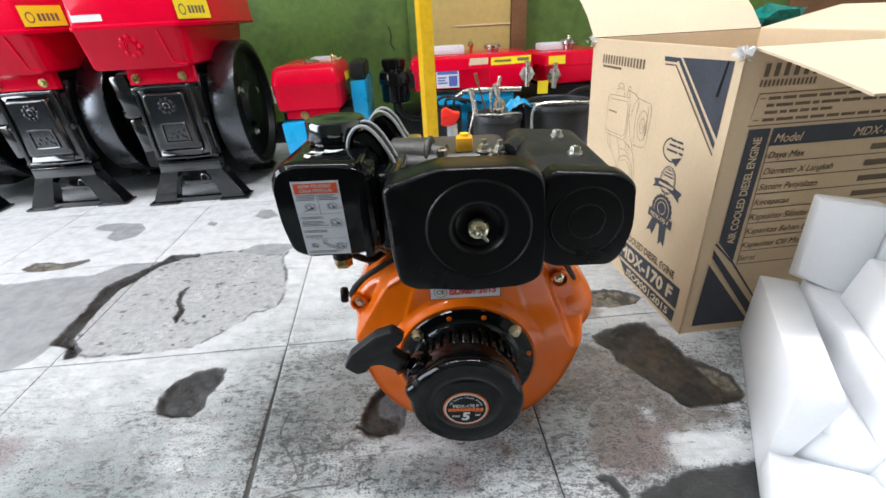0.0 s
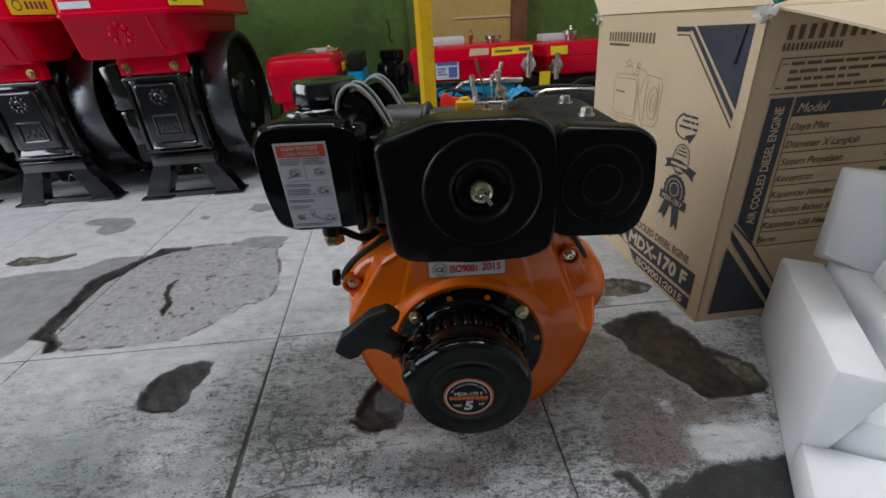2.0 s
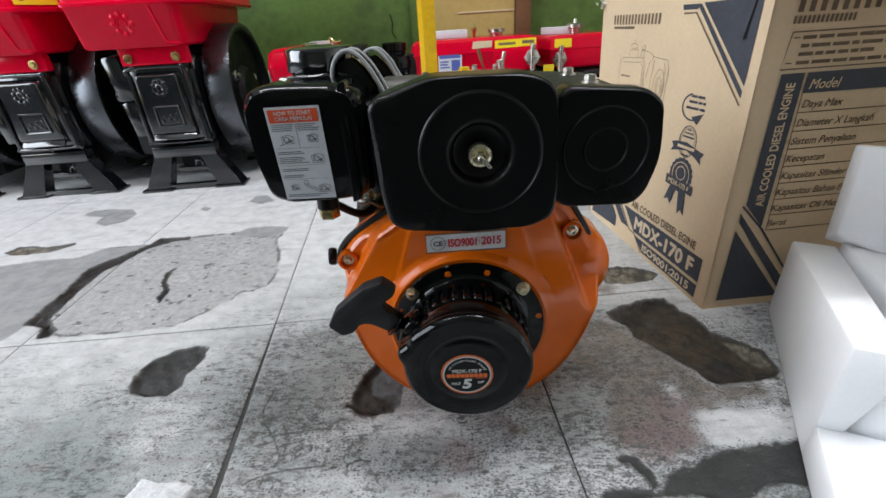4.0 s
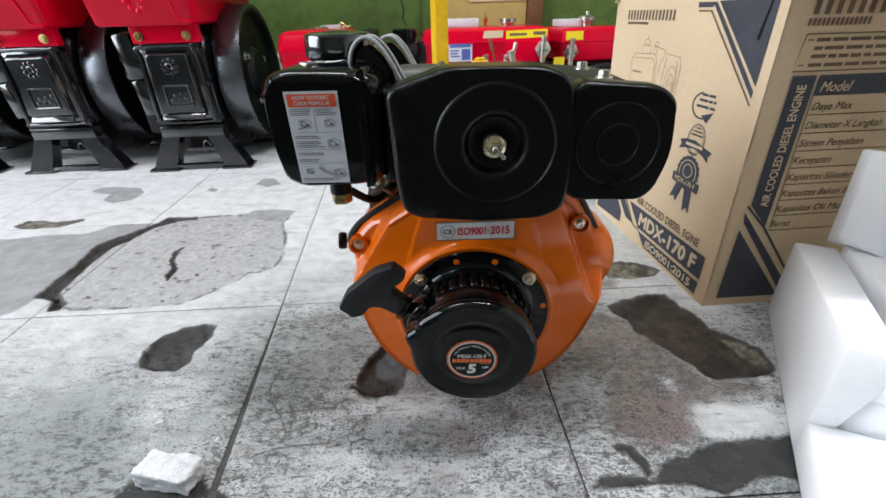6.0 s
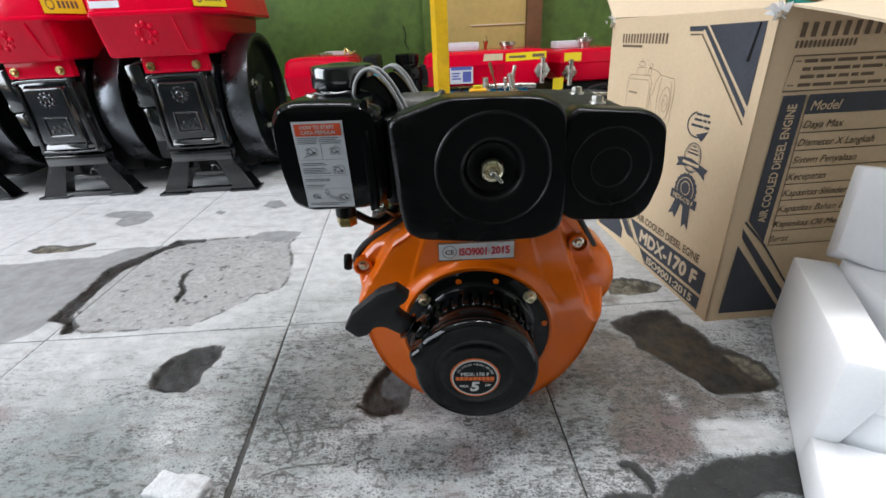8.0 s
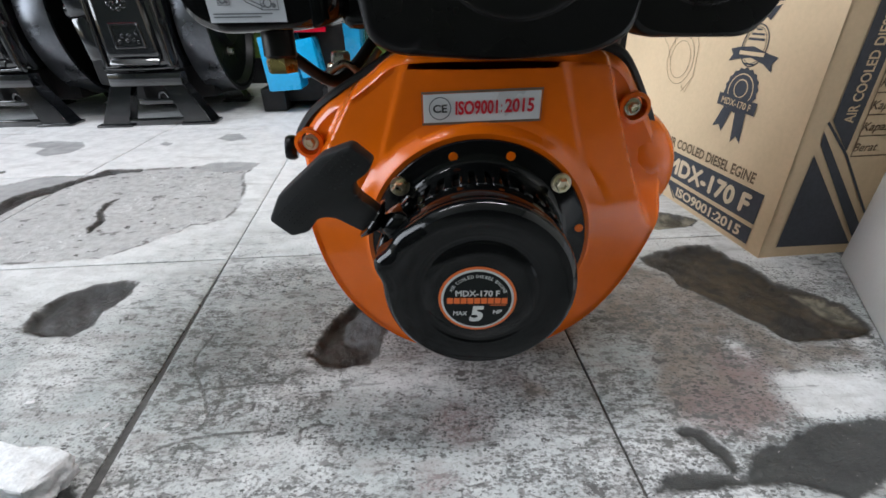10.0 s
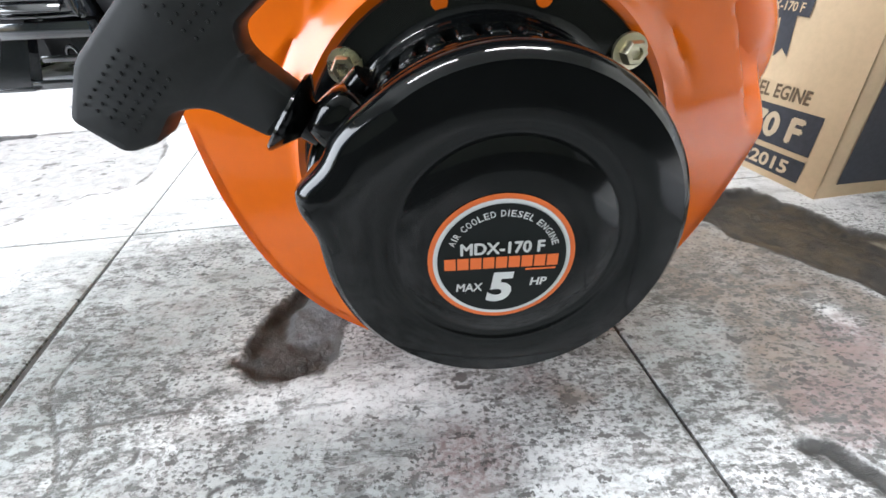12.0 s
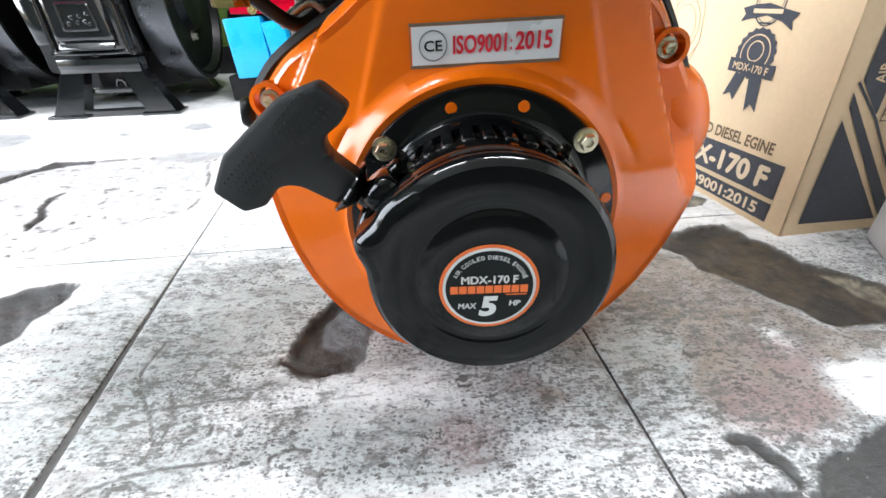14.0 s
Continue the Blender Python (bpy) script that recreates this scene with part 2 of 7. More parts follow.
    # brown-violet stains, partly the engine's shadow painted in, with the paint's grain showing through
    stain_and_shade = math2("MULTIPLY", ramp(math2("ADD", field("stain_and_shade"), math2("MULTIPLY", math2("SUBTRACT", noise_at(30, 8, 0.72), 0.5), 0.055)), -0.008, 0.012), ramp(noise_at(38, 6, 0.7), 0.34, 0.62, 0.55, 0.92))
    paint = mix(stain_and_shade, paint, mix(ramp(noise_at(20, 5, 0.65, (0.6, 1.0, 1.0)), 0.42, 0.62), (0.190, 0.158, 0.130), (0.118, 0.094, 0.076)))
    violet = math2("MULTIPLY", ramp(math2("ADD", field("violet"), math2("MULTIPLY", math2("SUBTRACT", noise_at(45, 7, 0.7), 0.5), 0.05)), -0.014, 0.016), 0.85)
    paint = mix(math2("MULTIPLY", violet, ramp(grit, 0.38, 0.6, 0.45, 0.95)), paint, (0.20, 0.140, 0.138))
    # specks, dashes and thin scratches where the paint has gone
    speck = math2("MAXIMUM", dotted(420, 0.50, 0.54, (0.48, 1, 1), 1.5), math2("MAXIMUM", dotted(210, 0.28, 0.42, (0.34, 1.0, 1.0), 1.3), dotted(75, 0.22, 0.36, (0.40, 1.0, 1.0), 1.3)))
    dash = math2("MAXIMUM", dotted(110, 0.55, 0.17, (0.12, 1.0, 1.0), 0.6, 0.07), dotted(110, 0.32, 0.15, (1.0, 0.16, 1.0), 0.6, 0.07))
    hatch_x = ramp(noise_at(110, 5, 0.65, (0.16, 1.0, 1.0), 0.4), 0.585, 0.68)
    hatch_y = ramp(noise_at(110, 5, 0.65, (1.0, 0.2, 1.0), 0.4), 0.63, 0.72)
    hatch = math2("MULTIPLY", math2("MAXIMUM", hatch_x, hatch_y), math2("MULTIPLY", ramp(noise_at(9, 4), 0.40, 0.6), math2("MINIMUM", wear_and_shade, 1.0)))
    scored = math2("MULTIPLY", ramp(math2("ADD", field("score"), math2("MULTIPLY", math2("SUBTRACT", noise_at(140, 5, 0.7), 0.5), 0.004)), -0.0010, 0.0010), ramp(noise_at(60, 4), 0.36, 0.52, 0.5, 1.0))
    speck = math2("MAXIMUM", math2("MAXIMUM", speck, math2("MULTIPLY", hatch, 0.8)), math2("MAXIMUM", math2("MULTIPLY", dash, 0.8), scored))
    paint = mix(math2("MULTIPLY", speck, 0.92), paint, (0.048, 0.048, 0.046))
    # trodden grime, broken up by the paint's grain
    grime = math2("MULTIPLY", ramp(noise_at(6, 7, 0.7), 0.45, 0.60), ramp(noise_at(120, 6, 0.75, (0.5, 1.0, 1.0)), 0.46, 0.64))
    paint = mix(math2("MULTIPLY", grime, math2("MULTIPLY", wear_and_shade, 0.80)), paint, (0.080, 0.083, 0.079))
    # bare cement, pocked and crumbling
    cem = mix(ramp(noise_at(70, 8, 0.7), 0.35, 0.7), (0.43, 0.435, 0.435), (0.29, 0.292, 0.292))
    cem = mix(math2("MULTIPLY", ramp(noise_at(11, 6, 0.7), 0.50, 0.62), ramp(noise_at(160, 5, 0.8), 0.54, 0.60)), cem, (0.62, 0.63, 0.63))
    cem = mix(math2("MULTIPLY", ramp(noise_at(34, 5, 0.6, (0.6, 1.0, 1.0)), 0.60, 0.645), 0.85), cem, (0.09, 0.088, 0.085))
    cem = mix(math2("MULTIPLY", ramp(noise_at(75, 4, 0.55, (0.7, 1.0, 1.0)), 0.63, 0.66), ramp(noise_at(12, 3), 0.42, 0.58)), cem, (0.07, 0.068, 0.065))
    col = mix(edge("bare"), paint, cem)
    col = mix(math2("MULTIPLY", ramp(math2("ABSOLUTE", math2("ADD", field("bare"), ragged), 0), 0.001, 0.007, 0.9, 0), ramp(noise_at(14), 0.42, 0.55)), col, (0.09, 0.088, 0.084))
    grey = mix(ramp(mid, 0.3, 0.7), (0.33, 0.34, 0.345), (0.25, 0.255, 0.26))
    col = mix(edge("grey"), col, grey)
    tar_and_dim = mix(ramp(mid, 0.35, 0.65), (0.026, 0.028, 0.026), (0.014, 0.015, 0.0145))
    tar_and_dim = mix(math2("MULTIPLY", ramp(noise_at(40, 7, 0.75), 0.56, 0.68), 0.5), tar_and_dim, (0.06, 0.06, 0.055))
    tar_and_dim = mix(ramp(noise_at(210, 3), 0.68, 0.72), tar_and_dim, (0.22, 0.21, 0.2))
    col = mix(edge("tar_and_dim"), col, tar_and_dim)
    # pits: cement floor, brown mud on the right, a grey stone, shade painted near black in the hollows
    sep = t.nodes.new("ShaderNodeSeparateXYZ")
    L(geo.outputs["Position"], sep.inputs[0])
    dark = mix(ramp(sep.outputs[0], -0.28, -0.18), (0.017, 0.017, 0.017), (0.011, 0.0095, 0.0085))
    base = mix(ramp(sep.outputs[0], -0.28, -0.18), (0.038, 0.039, 0.039), (0.040, 0.034, 0.030))
    base = mix(ramp(sep.outputs[0], 0.16, 0.24), base, (0.060, 0.044, 0.025))
    hole = mix(ramp(noise_at(60, 7, 0.72), 0.36, 0.62), dark, base)
    hole = mix(ramp(noise_at(210, 5, 0.75), 0.60, 0.70, 0.0, 0.6), hole, (0.15, 0.14, 0.125))
    hole = mix(ramp(noise_at(85, 4, 0.7), 0.60, 0.68, 0.0, 0.85), hole, (0.022, 0.020, 0.018))
    hole = mix(edge("pale"), hole, mix(ramp(noise_at(45, 6, 0.7), 0.40, 0.62), (0.06, 0.054, 0.040), (0.22, 0.20, 0.15)))
    hole = mix(edge("stone"), hole, mix(ramp(noise_at(90, 6, 0.7), 0.35, 0.7), (0.095, 0.098, 0.102), (0.060, 0.062, 0.064)))
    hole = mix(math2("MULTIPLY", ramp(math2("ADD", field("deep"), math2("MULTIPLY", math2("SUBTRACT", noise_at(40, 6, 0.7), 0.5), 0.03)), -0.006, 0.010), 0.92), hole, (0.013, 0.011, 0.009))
    rimline = math2("ABSOLUTE", math2("ADD", field("pit"), ragged), 0)
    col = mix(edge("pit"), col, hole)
    col = mix(ramp(rimline, 0.0005, 0.005, 0.85, 0), col, (0.030, 0.027, 0.024))
    L(col, b.inputs["Base Color"])
    L(ramp(mid, 0.3, 0.7, 0.42, 0.62), b.inputs["Roughness"])
    h1 = math2("ADD", math2("MULTIPLY", noise_at(120, 8, 0.7), 0.5), math2("MULTIPLY", speck, -0.6))
    h2 = math2("MULTIPLY", noise_at(130, 7, 0.72), math2("ADD", math2("MULTIPLY", edge("pit"), 3.0), math2("MULTIPLY", edge("bare"), 1.6)))
    bp = nd(t, "ShaderNodeBump", Strength=0.6, Distance=0.0018)
    L(math2("ADD", h1, h2), bp.inputs["Height"])
    L(bp.outputs[0], b.inputs["Normal"])
    return m


M_FLOOR = floor_material()
M_JOINT = mat("joint_dirt", (0.36, 0.355, 0.345), 0.9, var=0.35, scale=30, fine=200, bump=0.6)


M_JOINTFILL = mat("grey_joint_mortar", (0.075, 0.075, 0.073), 0.9, var=0.35, scale=30, fine=220, bump=0.6)
M_JOINTDARK = mat("dark_joint_dirt", (0.10, 0.095, 0.088), 0.9, var=0.4, scale=30, fine=220, bump=0.6)


# ---- building helpers ----
BASES = {}


def thing(name, base, label, category, group="", turn=0.0):
    ob = new(name)
    ob.matrix_basis = Matrix.Translation(base) @ Matrix.Rotation(radians(turn), 4, "Z")
    ob.empty_display_size = 0.05
    BASES[ob.name] = Vector(base) if turn == 0 else Vector((0, 0, 0))
    return tagged(ob, label, category, group)


def mesh_of(name, bm, material, smooth=True):
    me = bpy.data.meshes.new(name)
    bmesh.ops.recalc_face_normals(bm, faces=bm.faces[:])
    bm.to_mesh(me)
    bm.free()
    me.materials.append(material)
    if smooth:
        me.shade_smooth()
        me.set_sharp_from_angle(angle=radians(40))
    return me


def part(name, bm, material, parent, label="", smooth=True):
    """One mesh object under a thing or a part; shapes are given in the thing's own frame (world axes for things that are not turned)."""
    base = BASES[parent.name]
    if base.length:
        bm.transform(Matrix.Translation(-base))
    ob = new(name, mesh_of(name, bm, material, smooth))
    ob.parent = parent
    BASES[ob.name] = base
    if label:
        ob["label"] = label
    return ob


def solid(name, bm, material, label, category, base, group="", kind="", smooth=True):
    """A thing of a single mesh."""
    bm.transform(Matrix.Translation(-Vector(base)))
    ob = new(name, mesh_of(name, bm, material, smooth))
    ob.location = base
    BASES[ob.name] = Vector(base)
    return tagged(ob, label, category, group, kind)


def rbox(lo, hi, bevel=0.003, seg=2, turn=None, bm=None):
    own = bmesh.new()
    bmesh.ops.create_cube(own, size=1.0)
    lo, hi = Vector(lo), Vector(hi)
    own.transform(Matrix.Translation((lo + hi) / 2) @ Matrix.Diagonal((*(hi - lo), 1)))
    if bevel > 0:
        bmesh.ops.bevel(own, geom=own.edges[:], offset=bevel, segments=seg, affect="EDGES", profile=0.6)
    if turn is not None:
        c = (lo + hi) / 2
        own.transform(Matrix.Translation(c) @ turn @ Matrix.Translation(-c))
    return join(bm, own)


def join(bm, own):
    """Adds the bmesh own to bm."""
    if bm is None:
        return own
    me = bpy.data.meshes.new("tmp")
    own.to_mesh(me)
    own.free()
    bm.from_mesh(me)
    bpy.data.meshes.remove(me)
    return bm


def frame_of(axis):
    """A turn that takes z to the axis."""
    return Vector((0, 0, 1)).rotation_difference(Vector(axis).normalized()).to_matrix().to_4x4()


def lathe(profile, at, axis=(0, 0, 1), n=32, bm=None, closed=False):
    """Turns (radius, height) pairs round an axis through at."""
    own = bmesh.new()
    rings = []
    for r, h in profile:
        if r < 1e-6:
            rings.append([own.verts.new((0, 0, h))])
        else:
            rings.append([own.verts.new((r * math.cos(2 * math.pi * k / n), r * math.sin(2 * math.pi * k / n), h)) for k in range(n)])
    for a, c in zip(rings, rings[1:] + (rings[:1] if closed else [])):
        for k in range(n):
            q = (k + 1) % n
            if len(a) == 1 and len(c) == 1:
                break
            if len(a) == 1:
                own.faces.new((a[0], c[k], c[q]))
            elif len(c) == 1:
                own.faces.new((a[k], a[q], c[0]))
            else:
                own.faces.new((a[k], a[q], c[q], c[k]))
    own.transform(Matrix.Translation(at) @ frame_of(axis))
    return join(bm, own)


def rod(a, c, r, n=16, r2=None, bm=None, bevel=0.0):
    a, c = Vector(a), Vector(c)
    h = (c - a).length
    r2 = r if r2 is None else r2
    e = min(bevel, r * 0.5, h * 0.3)
    prof = [(0, 0), (r - e, 0), (r, e), (r2, h - e), (r2 - e, h), (0, h)] if e > 0 else [(0, 0), (r, 0), (r2, h), (0, h)]
    return lathe(prof, a, c - a, n, bm)


def hexbolt(at, axis, r=0.006, h=0.005, washer=True, bm=None):
    """A bolt head with a flange, a domed hexagon and a socket dimple."""
    if washer:
        bm = lathe([(0, 0), (r * 1.45, 0), (r * 1.4, h * 0.25), (0, h * 0.3)], at, axis, 20, bm)
    return lathe([(r, 0.0), (r, h * 0.9), (r * 0.85, h * 1.1), (r * 0.5, h * 1.1), (r * 0.45, h * 0.85), (0, h * 0.8)], at, axis, 6, bm)


def tube(points, r, n=10, steps=8, bm=None, closed=False):
    """A round tube through points, smoothed (Catmull-Rom)."""
    p = [Vector(q) for q in points]
    line = []
    for k in range(len(p) - 1):
        p0, p1, p2, p3 = p[max(k - 1, 0)], p[k], p[k + 1], p[min(k + 2, len(p) - 1)]
        for s in range(steps):
            u = s / steps
            line.append(0.5 * (2 * p1 + (p2 - p0) * u + (2 * p0 - 5 * p1 + 4 * p2 - p3) * u * u + (3 * p1 - p0 - 3 * p2 + p3) * u ** 3))
    line.append(p[-1])
    own = bmesh.new()
    rings, side = [], None
    for k, q in enumerate(line):
        d = (line[min(k + 1, len(line) - 1)] - line[max(k - 1, 0)]).normalized()
        side = (d.orthogonal() if side is None else side - d * side.dot(d)).normalized()
        up = d.cross(side)
        rings.append([own.verts.new(q + r * (math.cos(2 * math.pi * j / n) * side + math.sin(2 * math.pi * j / n) * up)) for j in range(n)])
    for a, c in zip(rings, rings[1:]):
        for j in range(n):
            own.faces.new((a[j], a[(j + 1) % n], c[(j + 1) % n], c[j]))
    own.faces.new(rings[0][::-1])
    own.faces.new(rings[-1])
    return join(bm, own)


def rounded(points, r, seg=5):
    """A polygon with its corners rounded."""
    out, n = [], len(points)
    for k in range(n):
        a, c, e = (Vector((*points[(k + d) % n], 0)) for d in (-1, 0, 1))
        ra = min(r, 0.45 * (a - c).length, 0.45 * (e - c).length)
        s, f = c + (a - c).normalized() * ra, c + (e - c).normalized() * ra
        for i in range(seg + 1):
            u = i / seg
            q = s * (1 - u) ** 2 + 2 * c * u * (1 - u) + f * u * u
            out.append((q.x, q.y))
    return out


def slab_xz(outline, y0, y1, bevel=0.0, seg=2, bm=None):
    """An outline in x and z, extruded along y; the front rim (y0) is bevelled."""
    own = bmesh.new()
    f = own.faces.new([own.verts.new((x, y0, z)) for x, z in outline])
    got = bmesh.ops.extrude_face_region(own, geom=[f])
    vs = [v for v in got["geom"] if isinstance(v, bmesh.types.BMVert)]
    for v in vs:
        v.co.y = y1
    if not any(len(q.verts) == len(outline) and abs(q.calc_center_median().y - y0) < 1e-6 for q in own.faces):
        own.faces.new([v for v in own.verts if abs(v.co.y - y0) < 1e-9][::-1])
    if bevel > 0:
        rim = [e for e in own.edges if all(abs(v.co.y - y0) < 1e-6 for v in e.verts)]
        bmesh.ops.bevel(own, geom=rim, offset=bevel, segments=seg, affect="EDGES", profile=0.5)
    return join(bm, own)


def radial(outline, centre, n):
    """The outline's distance from the centre in n directions."""
    out, m = [], len(outline)
    cx, cz = centre
    for k in range(n):
        a = 2 * math.pi * k / n
        dx, dz = math.cos(a), math.sin(a)
        best = 0.0
        for i in range(m):
            (x1, z1), (x2, z2) = outline[i], outline[(i + 1) % m]
            ex, ez = x2 - x1, z2 - z1
            det = dx * -ez + ex * dz
            if abs(det) < 1e-12:
                continue
            u = ((x1 - cx) * -ez + ex * (z1 - cz)) / det
            s = (dx * (z1 - cz) - dz * (x1 - cx)) / det
            if -1e-9 <= s <= 1 + 1e-9 and u > best:
                best = u
        out.append(best)
    return out


def pressed(centre, outline, circles, blend, rim, n=128, hollow=False, shape=None):
    """A pressed front panel in x and z: circles of (radius, y), then (share of the way to the outline, y), then rim rings (inset, y).
    shape(x, z, y) may move the panel's y."""
    own = bmesh.new()
    R = radial(outline, centre, n)
    last = circles[-1][0]
    rings = [[r] * n for r, _ in circles] + [[last + (q - last) * f for q in R] for f, _ in blend] + [[q - i for q in R] for i, _ in rim]
    ys = [y for _, y in circles] + [y for _, y in blend] + [y for _, y in rim]
    made = []
    for j, (rr, y) in enumerate(zip(rings, ys)):
        row = []
        for k in range(n):
            a = 2 * math.pi * k / n
            x, z = centre[0] + rr[k] * math.cos(a), centre[1] + rr[k] * math.sin(a)
            row.append(own.verts.new((x, shape(x, z, y, rr[k]) if shape else y, z)))
        made.append(row)
    for a, c in zip(made, made[1:]):
        for k in range(n):
            own.faces.new((a[k], a[(k + 1) % n], c[(k + 1) % n], c[k]))
    if not hollow:
        own.faces.new(made[0])
    own.faces.new(made[-1])
    return own


def flat(points, put, lift=0.0004, bm=None):
    """A thin printed shape: points (a, b) put into the world by put(a, b, lift)."""
    own = bmesh.new()
    own.faces.new([own.verts.new(put(a, b, lift)) for a, b in points])
    return join(bm, own)


def stroke(points, width, put, lift=0.0005, bm=None, closed=False):
    """A thin printed line."""
    own = bmesh.new()
    pts = [Vector((*p, 0)) for p in points]
    n = len(pts)
    left, right = [], []
    for k in range(n):
        a = pts[(k - 1) % n] if closed or k else pts[k]
        c = pts[(k + 1) % n] if closed or k < n - 1 else pts[k]
        d = (c - a).normalized() if (c - a).length else Vector((1, 0, 0))
        s = Vector((-d.y, d.x, 0)) * width / 2
        left.append(own.verts.new(put(*(pts[k] + s).xy, lift)))
        right.append(own.verts.new(put(*(pts[k] - s).xy, lift)))
    for k in range(n if closed else n - 1):
        q = (k + 1) % n
        own.faces.new((left[k], left[q], right[q], right[k]))
    return join(bm, own)


def ring_pts(cx, cz, rx, rz=None, n=32, a0=0.0, a1=360.0):
    rz = rx if rz is None else rz
    m = n if a1 - a0 >= 360 else n - 1
    return [(cx + rx * math.cos(radians(a0 + (a1 - a0) * k / m)), cz + rz * math.sin(radians(a0 + (a1 - a0) * k / m))) for k in range(n)]


def letters(text, height, put, at=(0, 0), width=None, slant=0.0, lift=0.0006, bm=None, bold=0.0, centre=False):
    """Lettering in the built-in font, laid on a surface; width stretches it to a length."""
    cu = bpy.data.curves.new("text", "FONT")
    cu.body, cu.size, cu.resolution_u, cu.offset = text, 1.0, 3, 0.0 if "M" in text else bold
    ob = bpy.data.objects.new("text", cu)
    me = bpy.data.meshes.new_from_object(ob)
    bpy.data.objects.remove(ob)
    bpy.data.curves.remove(cu)
    own = bmesh.new()
    levels = []
    # letters with sharp notches are thickened by shifted layers
    shifts = ((0, 0), (-bold, 0), (bold, 0), (0, -bold), (0, bold)) if bold and "M" in text else ((0, 0),)
    for n, (dx, dy) in enumerate(shifts):
        own.from_mesh(me)
        for v in list(own.verts)[len(levels):]:
            v.co.x, v.co.y = v.co.x + dx, v.co.y + dy
            levels.append(lift + 0.00007 * n)
    bpy.data.meshes.remove(me)
    xs = [v.co.x for v in own.verts] or [0, 1]
    x0, x1 = min(xs), max(xs)
    k = height / 0.70
    kx = width / (x1 - x0) if width else k
    for v, level in zip(own.verts, levels):
        x = (v.co.x - x0) * kx
        if centre:
            x -= (x1 - x0) * kx / 2
        z = v.co.y * k
        v.co = put(at[0] + x + slant * z, at[1] + z, level)
    return join(bm, own)


def bars(rects, put, lift=0.0005, bm=None):
    """Plain bars (a0, b0, a1, b1)."""
    for a0, b0, a1, b1 in rects:
        bm = flat([(a0, b0), (a1, b0), (a1, b1), (a0, b1)], put, lift, bm)
    return bm


def smooth01(x, a, c):
    u = min(max((x - a) / (c - a), 0), 1)
    return u * u * (3 - 2 * u)


# ---- the room ----
X0, X1, Y0, Y1, H = -3.2, 2.4, -3.2, 2.29, 2.75


def structure(name, bm, material, label):
    ob = new(name, mesh_of(name, bm, material, False))
    BASES[ob.name] = Vector((0, 0, 0))
    return tagged(ob, label, name.split("_")[0], "", "structure")


wall_back = structure("wall_back", rbox((X0 - 0.12, Y1, -0.05), (X1 + 0.12, Y1 + 0.12, H), 0), M_GREEN, "green painted workshop wall, scuffed and grimy")
structure("wall_right", rbox((X1, Y0, -0.05), (X1 + 0.12, Y1, H), 0), M_BOUNCEWALL, "unseen side wall, pale to bounce fill light")
structure("wall_front", rbox((X0 - 0.12, Y0 - 0.12, -0.05), (X1 + 0.12, Y0, H), 0), M_WALL, "dull green wall closing the workshop")
# left wall with the wide shop opening
wl = rbox((X0 - 0.12, 1.4, -0.05), (X0, Y1, H), 0)
wl = rbox((X0 - 0.12, Y0, -0.05), (X0, -2.0, H), 0, bm=wl)
wl = rbox((X0 - 0.12, -2.0, 2.55), (X0, 1.4, H), 0, bm=wl)
structure("wall_left", wl, M_WALL, "dull green side wall with a wide shop opening")
structure("ceiling", rbox((X0 - 0.12, Y0 - 0.12, H), (X1 + 0.12, Y1 + 0.12, H + 0.1), 0), M_CEIL, "unseen ceiling, pale to bounce fill light")
structure("ground", rbox((X0 - 14, Y0 - 4, -0.16), (X0 - 0.12, Y1 + 4, -0.06), 0), M_JOINT, "bare ground outside the opening")
# dark strip in place of the shade behind the engines
part("foot_shade_strip", rbox((X0, Y1 - 0.012, 0.0), (X1, Y1, 0.11), 0.002), M_DARK, wall_back, "dark strip standing in for shade at the wall foot")
# board panel with its brown post, flat on the back wall
board = tagged(new("door_1"), "beige board panel set between green wall panels", "door", "", "structure")
BASES["door_1"] = Vector((0, 0, 0))
part("panel", rbox((-0.07, Y1 - 0.035, 0.0), (0.355, Y1 - 0.005, 1.9), 0.004), M_BOARD, board, "beige board")
part("rail", rbox((0.10, Y1 - 0.04, 0.505), (0.355, Y1 - 0.0355, 0.511), 0.001), M_BEIGELAB, board)
part("jamb", rbox((0.357, Y1 - 0.06, 0.0), (0.425, Y1 - 0.004, 2.0), 0.004), M_BROWN, board, "brown wooden jamb")
part("jamb", rbox((-0.115, Y1 - 0.05, 0.0), (-0.073, Y1 - 0.004, 2.0), 0.004), M_GREEN, board)
part("wall_batten", rbox((0.80, Y1 - 0.04, 0.0), (0.86, Y1 - 0.001, 2.0), 0.006), M_BROWN, wall_back, "dark wooden batten")
part("wall_crack", tube([(-0.215, Y1 - 0.001, 0.52), (-0.205, Y1 - 0.001, 0.48), (-0.212, Y1 - 0.001, 0.45), (-0.196, Y1 - 0.001, 0.42)], 0.0022, 6), M_DARK, wall_back, "dark crack in the paint")

for tx, ty in TUBES:
    lamp = thing("assumed_tube_lamp", (tx, ty, H), "assumed fluorescent tube lamp on the ceiling, out of view", "ceiling lamp", "ceiling tube lamps")
    part("housing", rbox((tx - 0.62, ty - 0.06, H - 0.05), (tx + 0.62, ty + 0.06, H), 0.006), M_CEIL, lamp)
    part("tube", rod((tx - 0.59, ty, H - 0.068), (tx + 0.59, ty, H - 0.068), 0.014), M_TUBE, lamp)

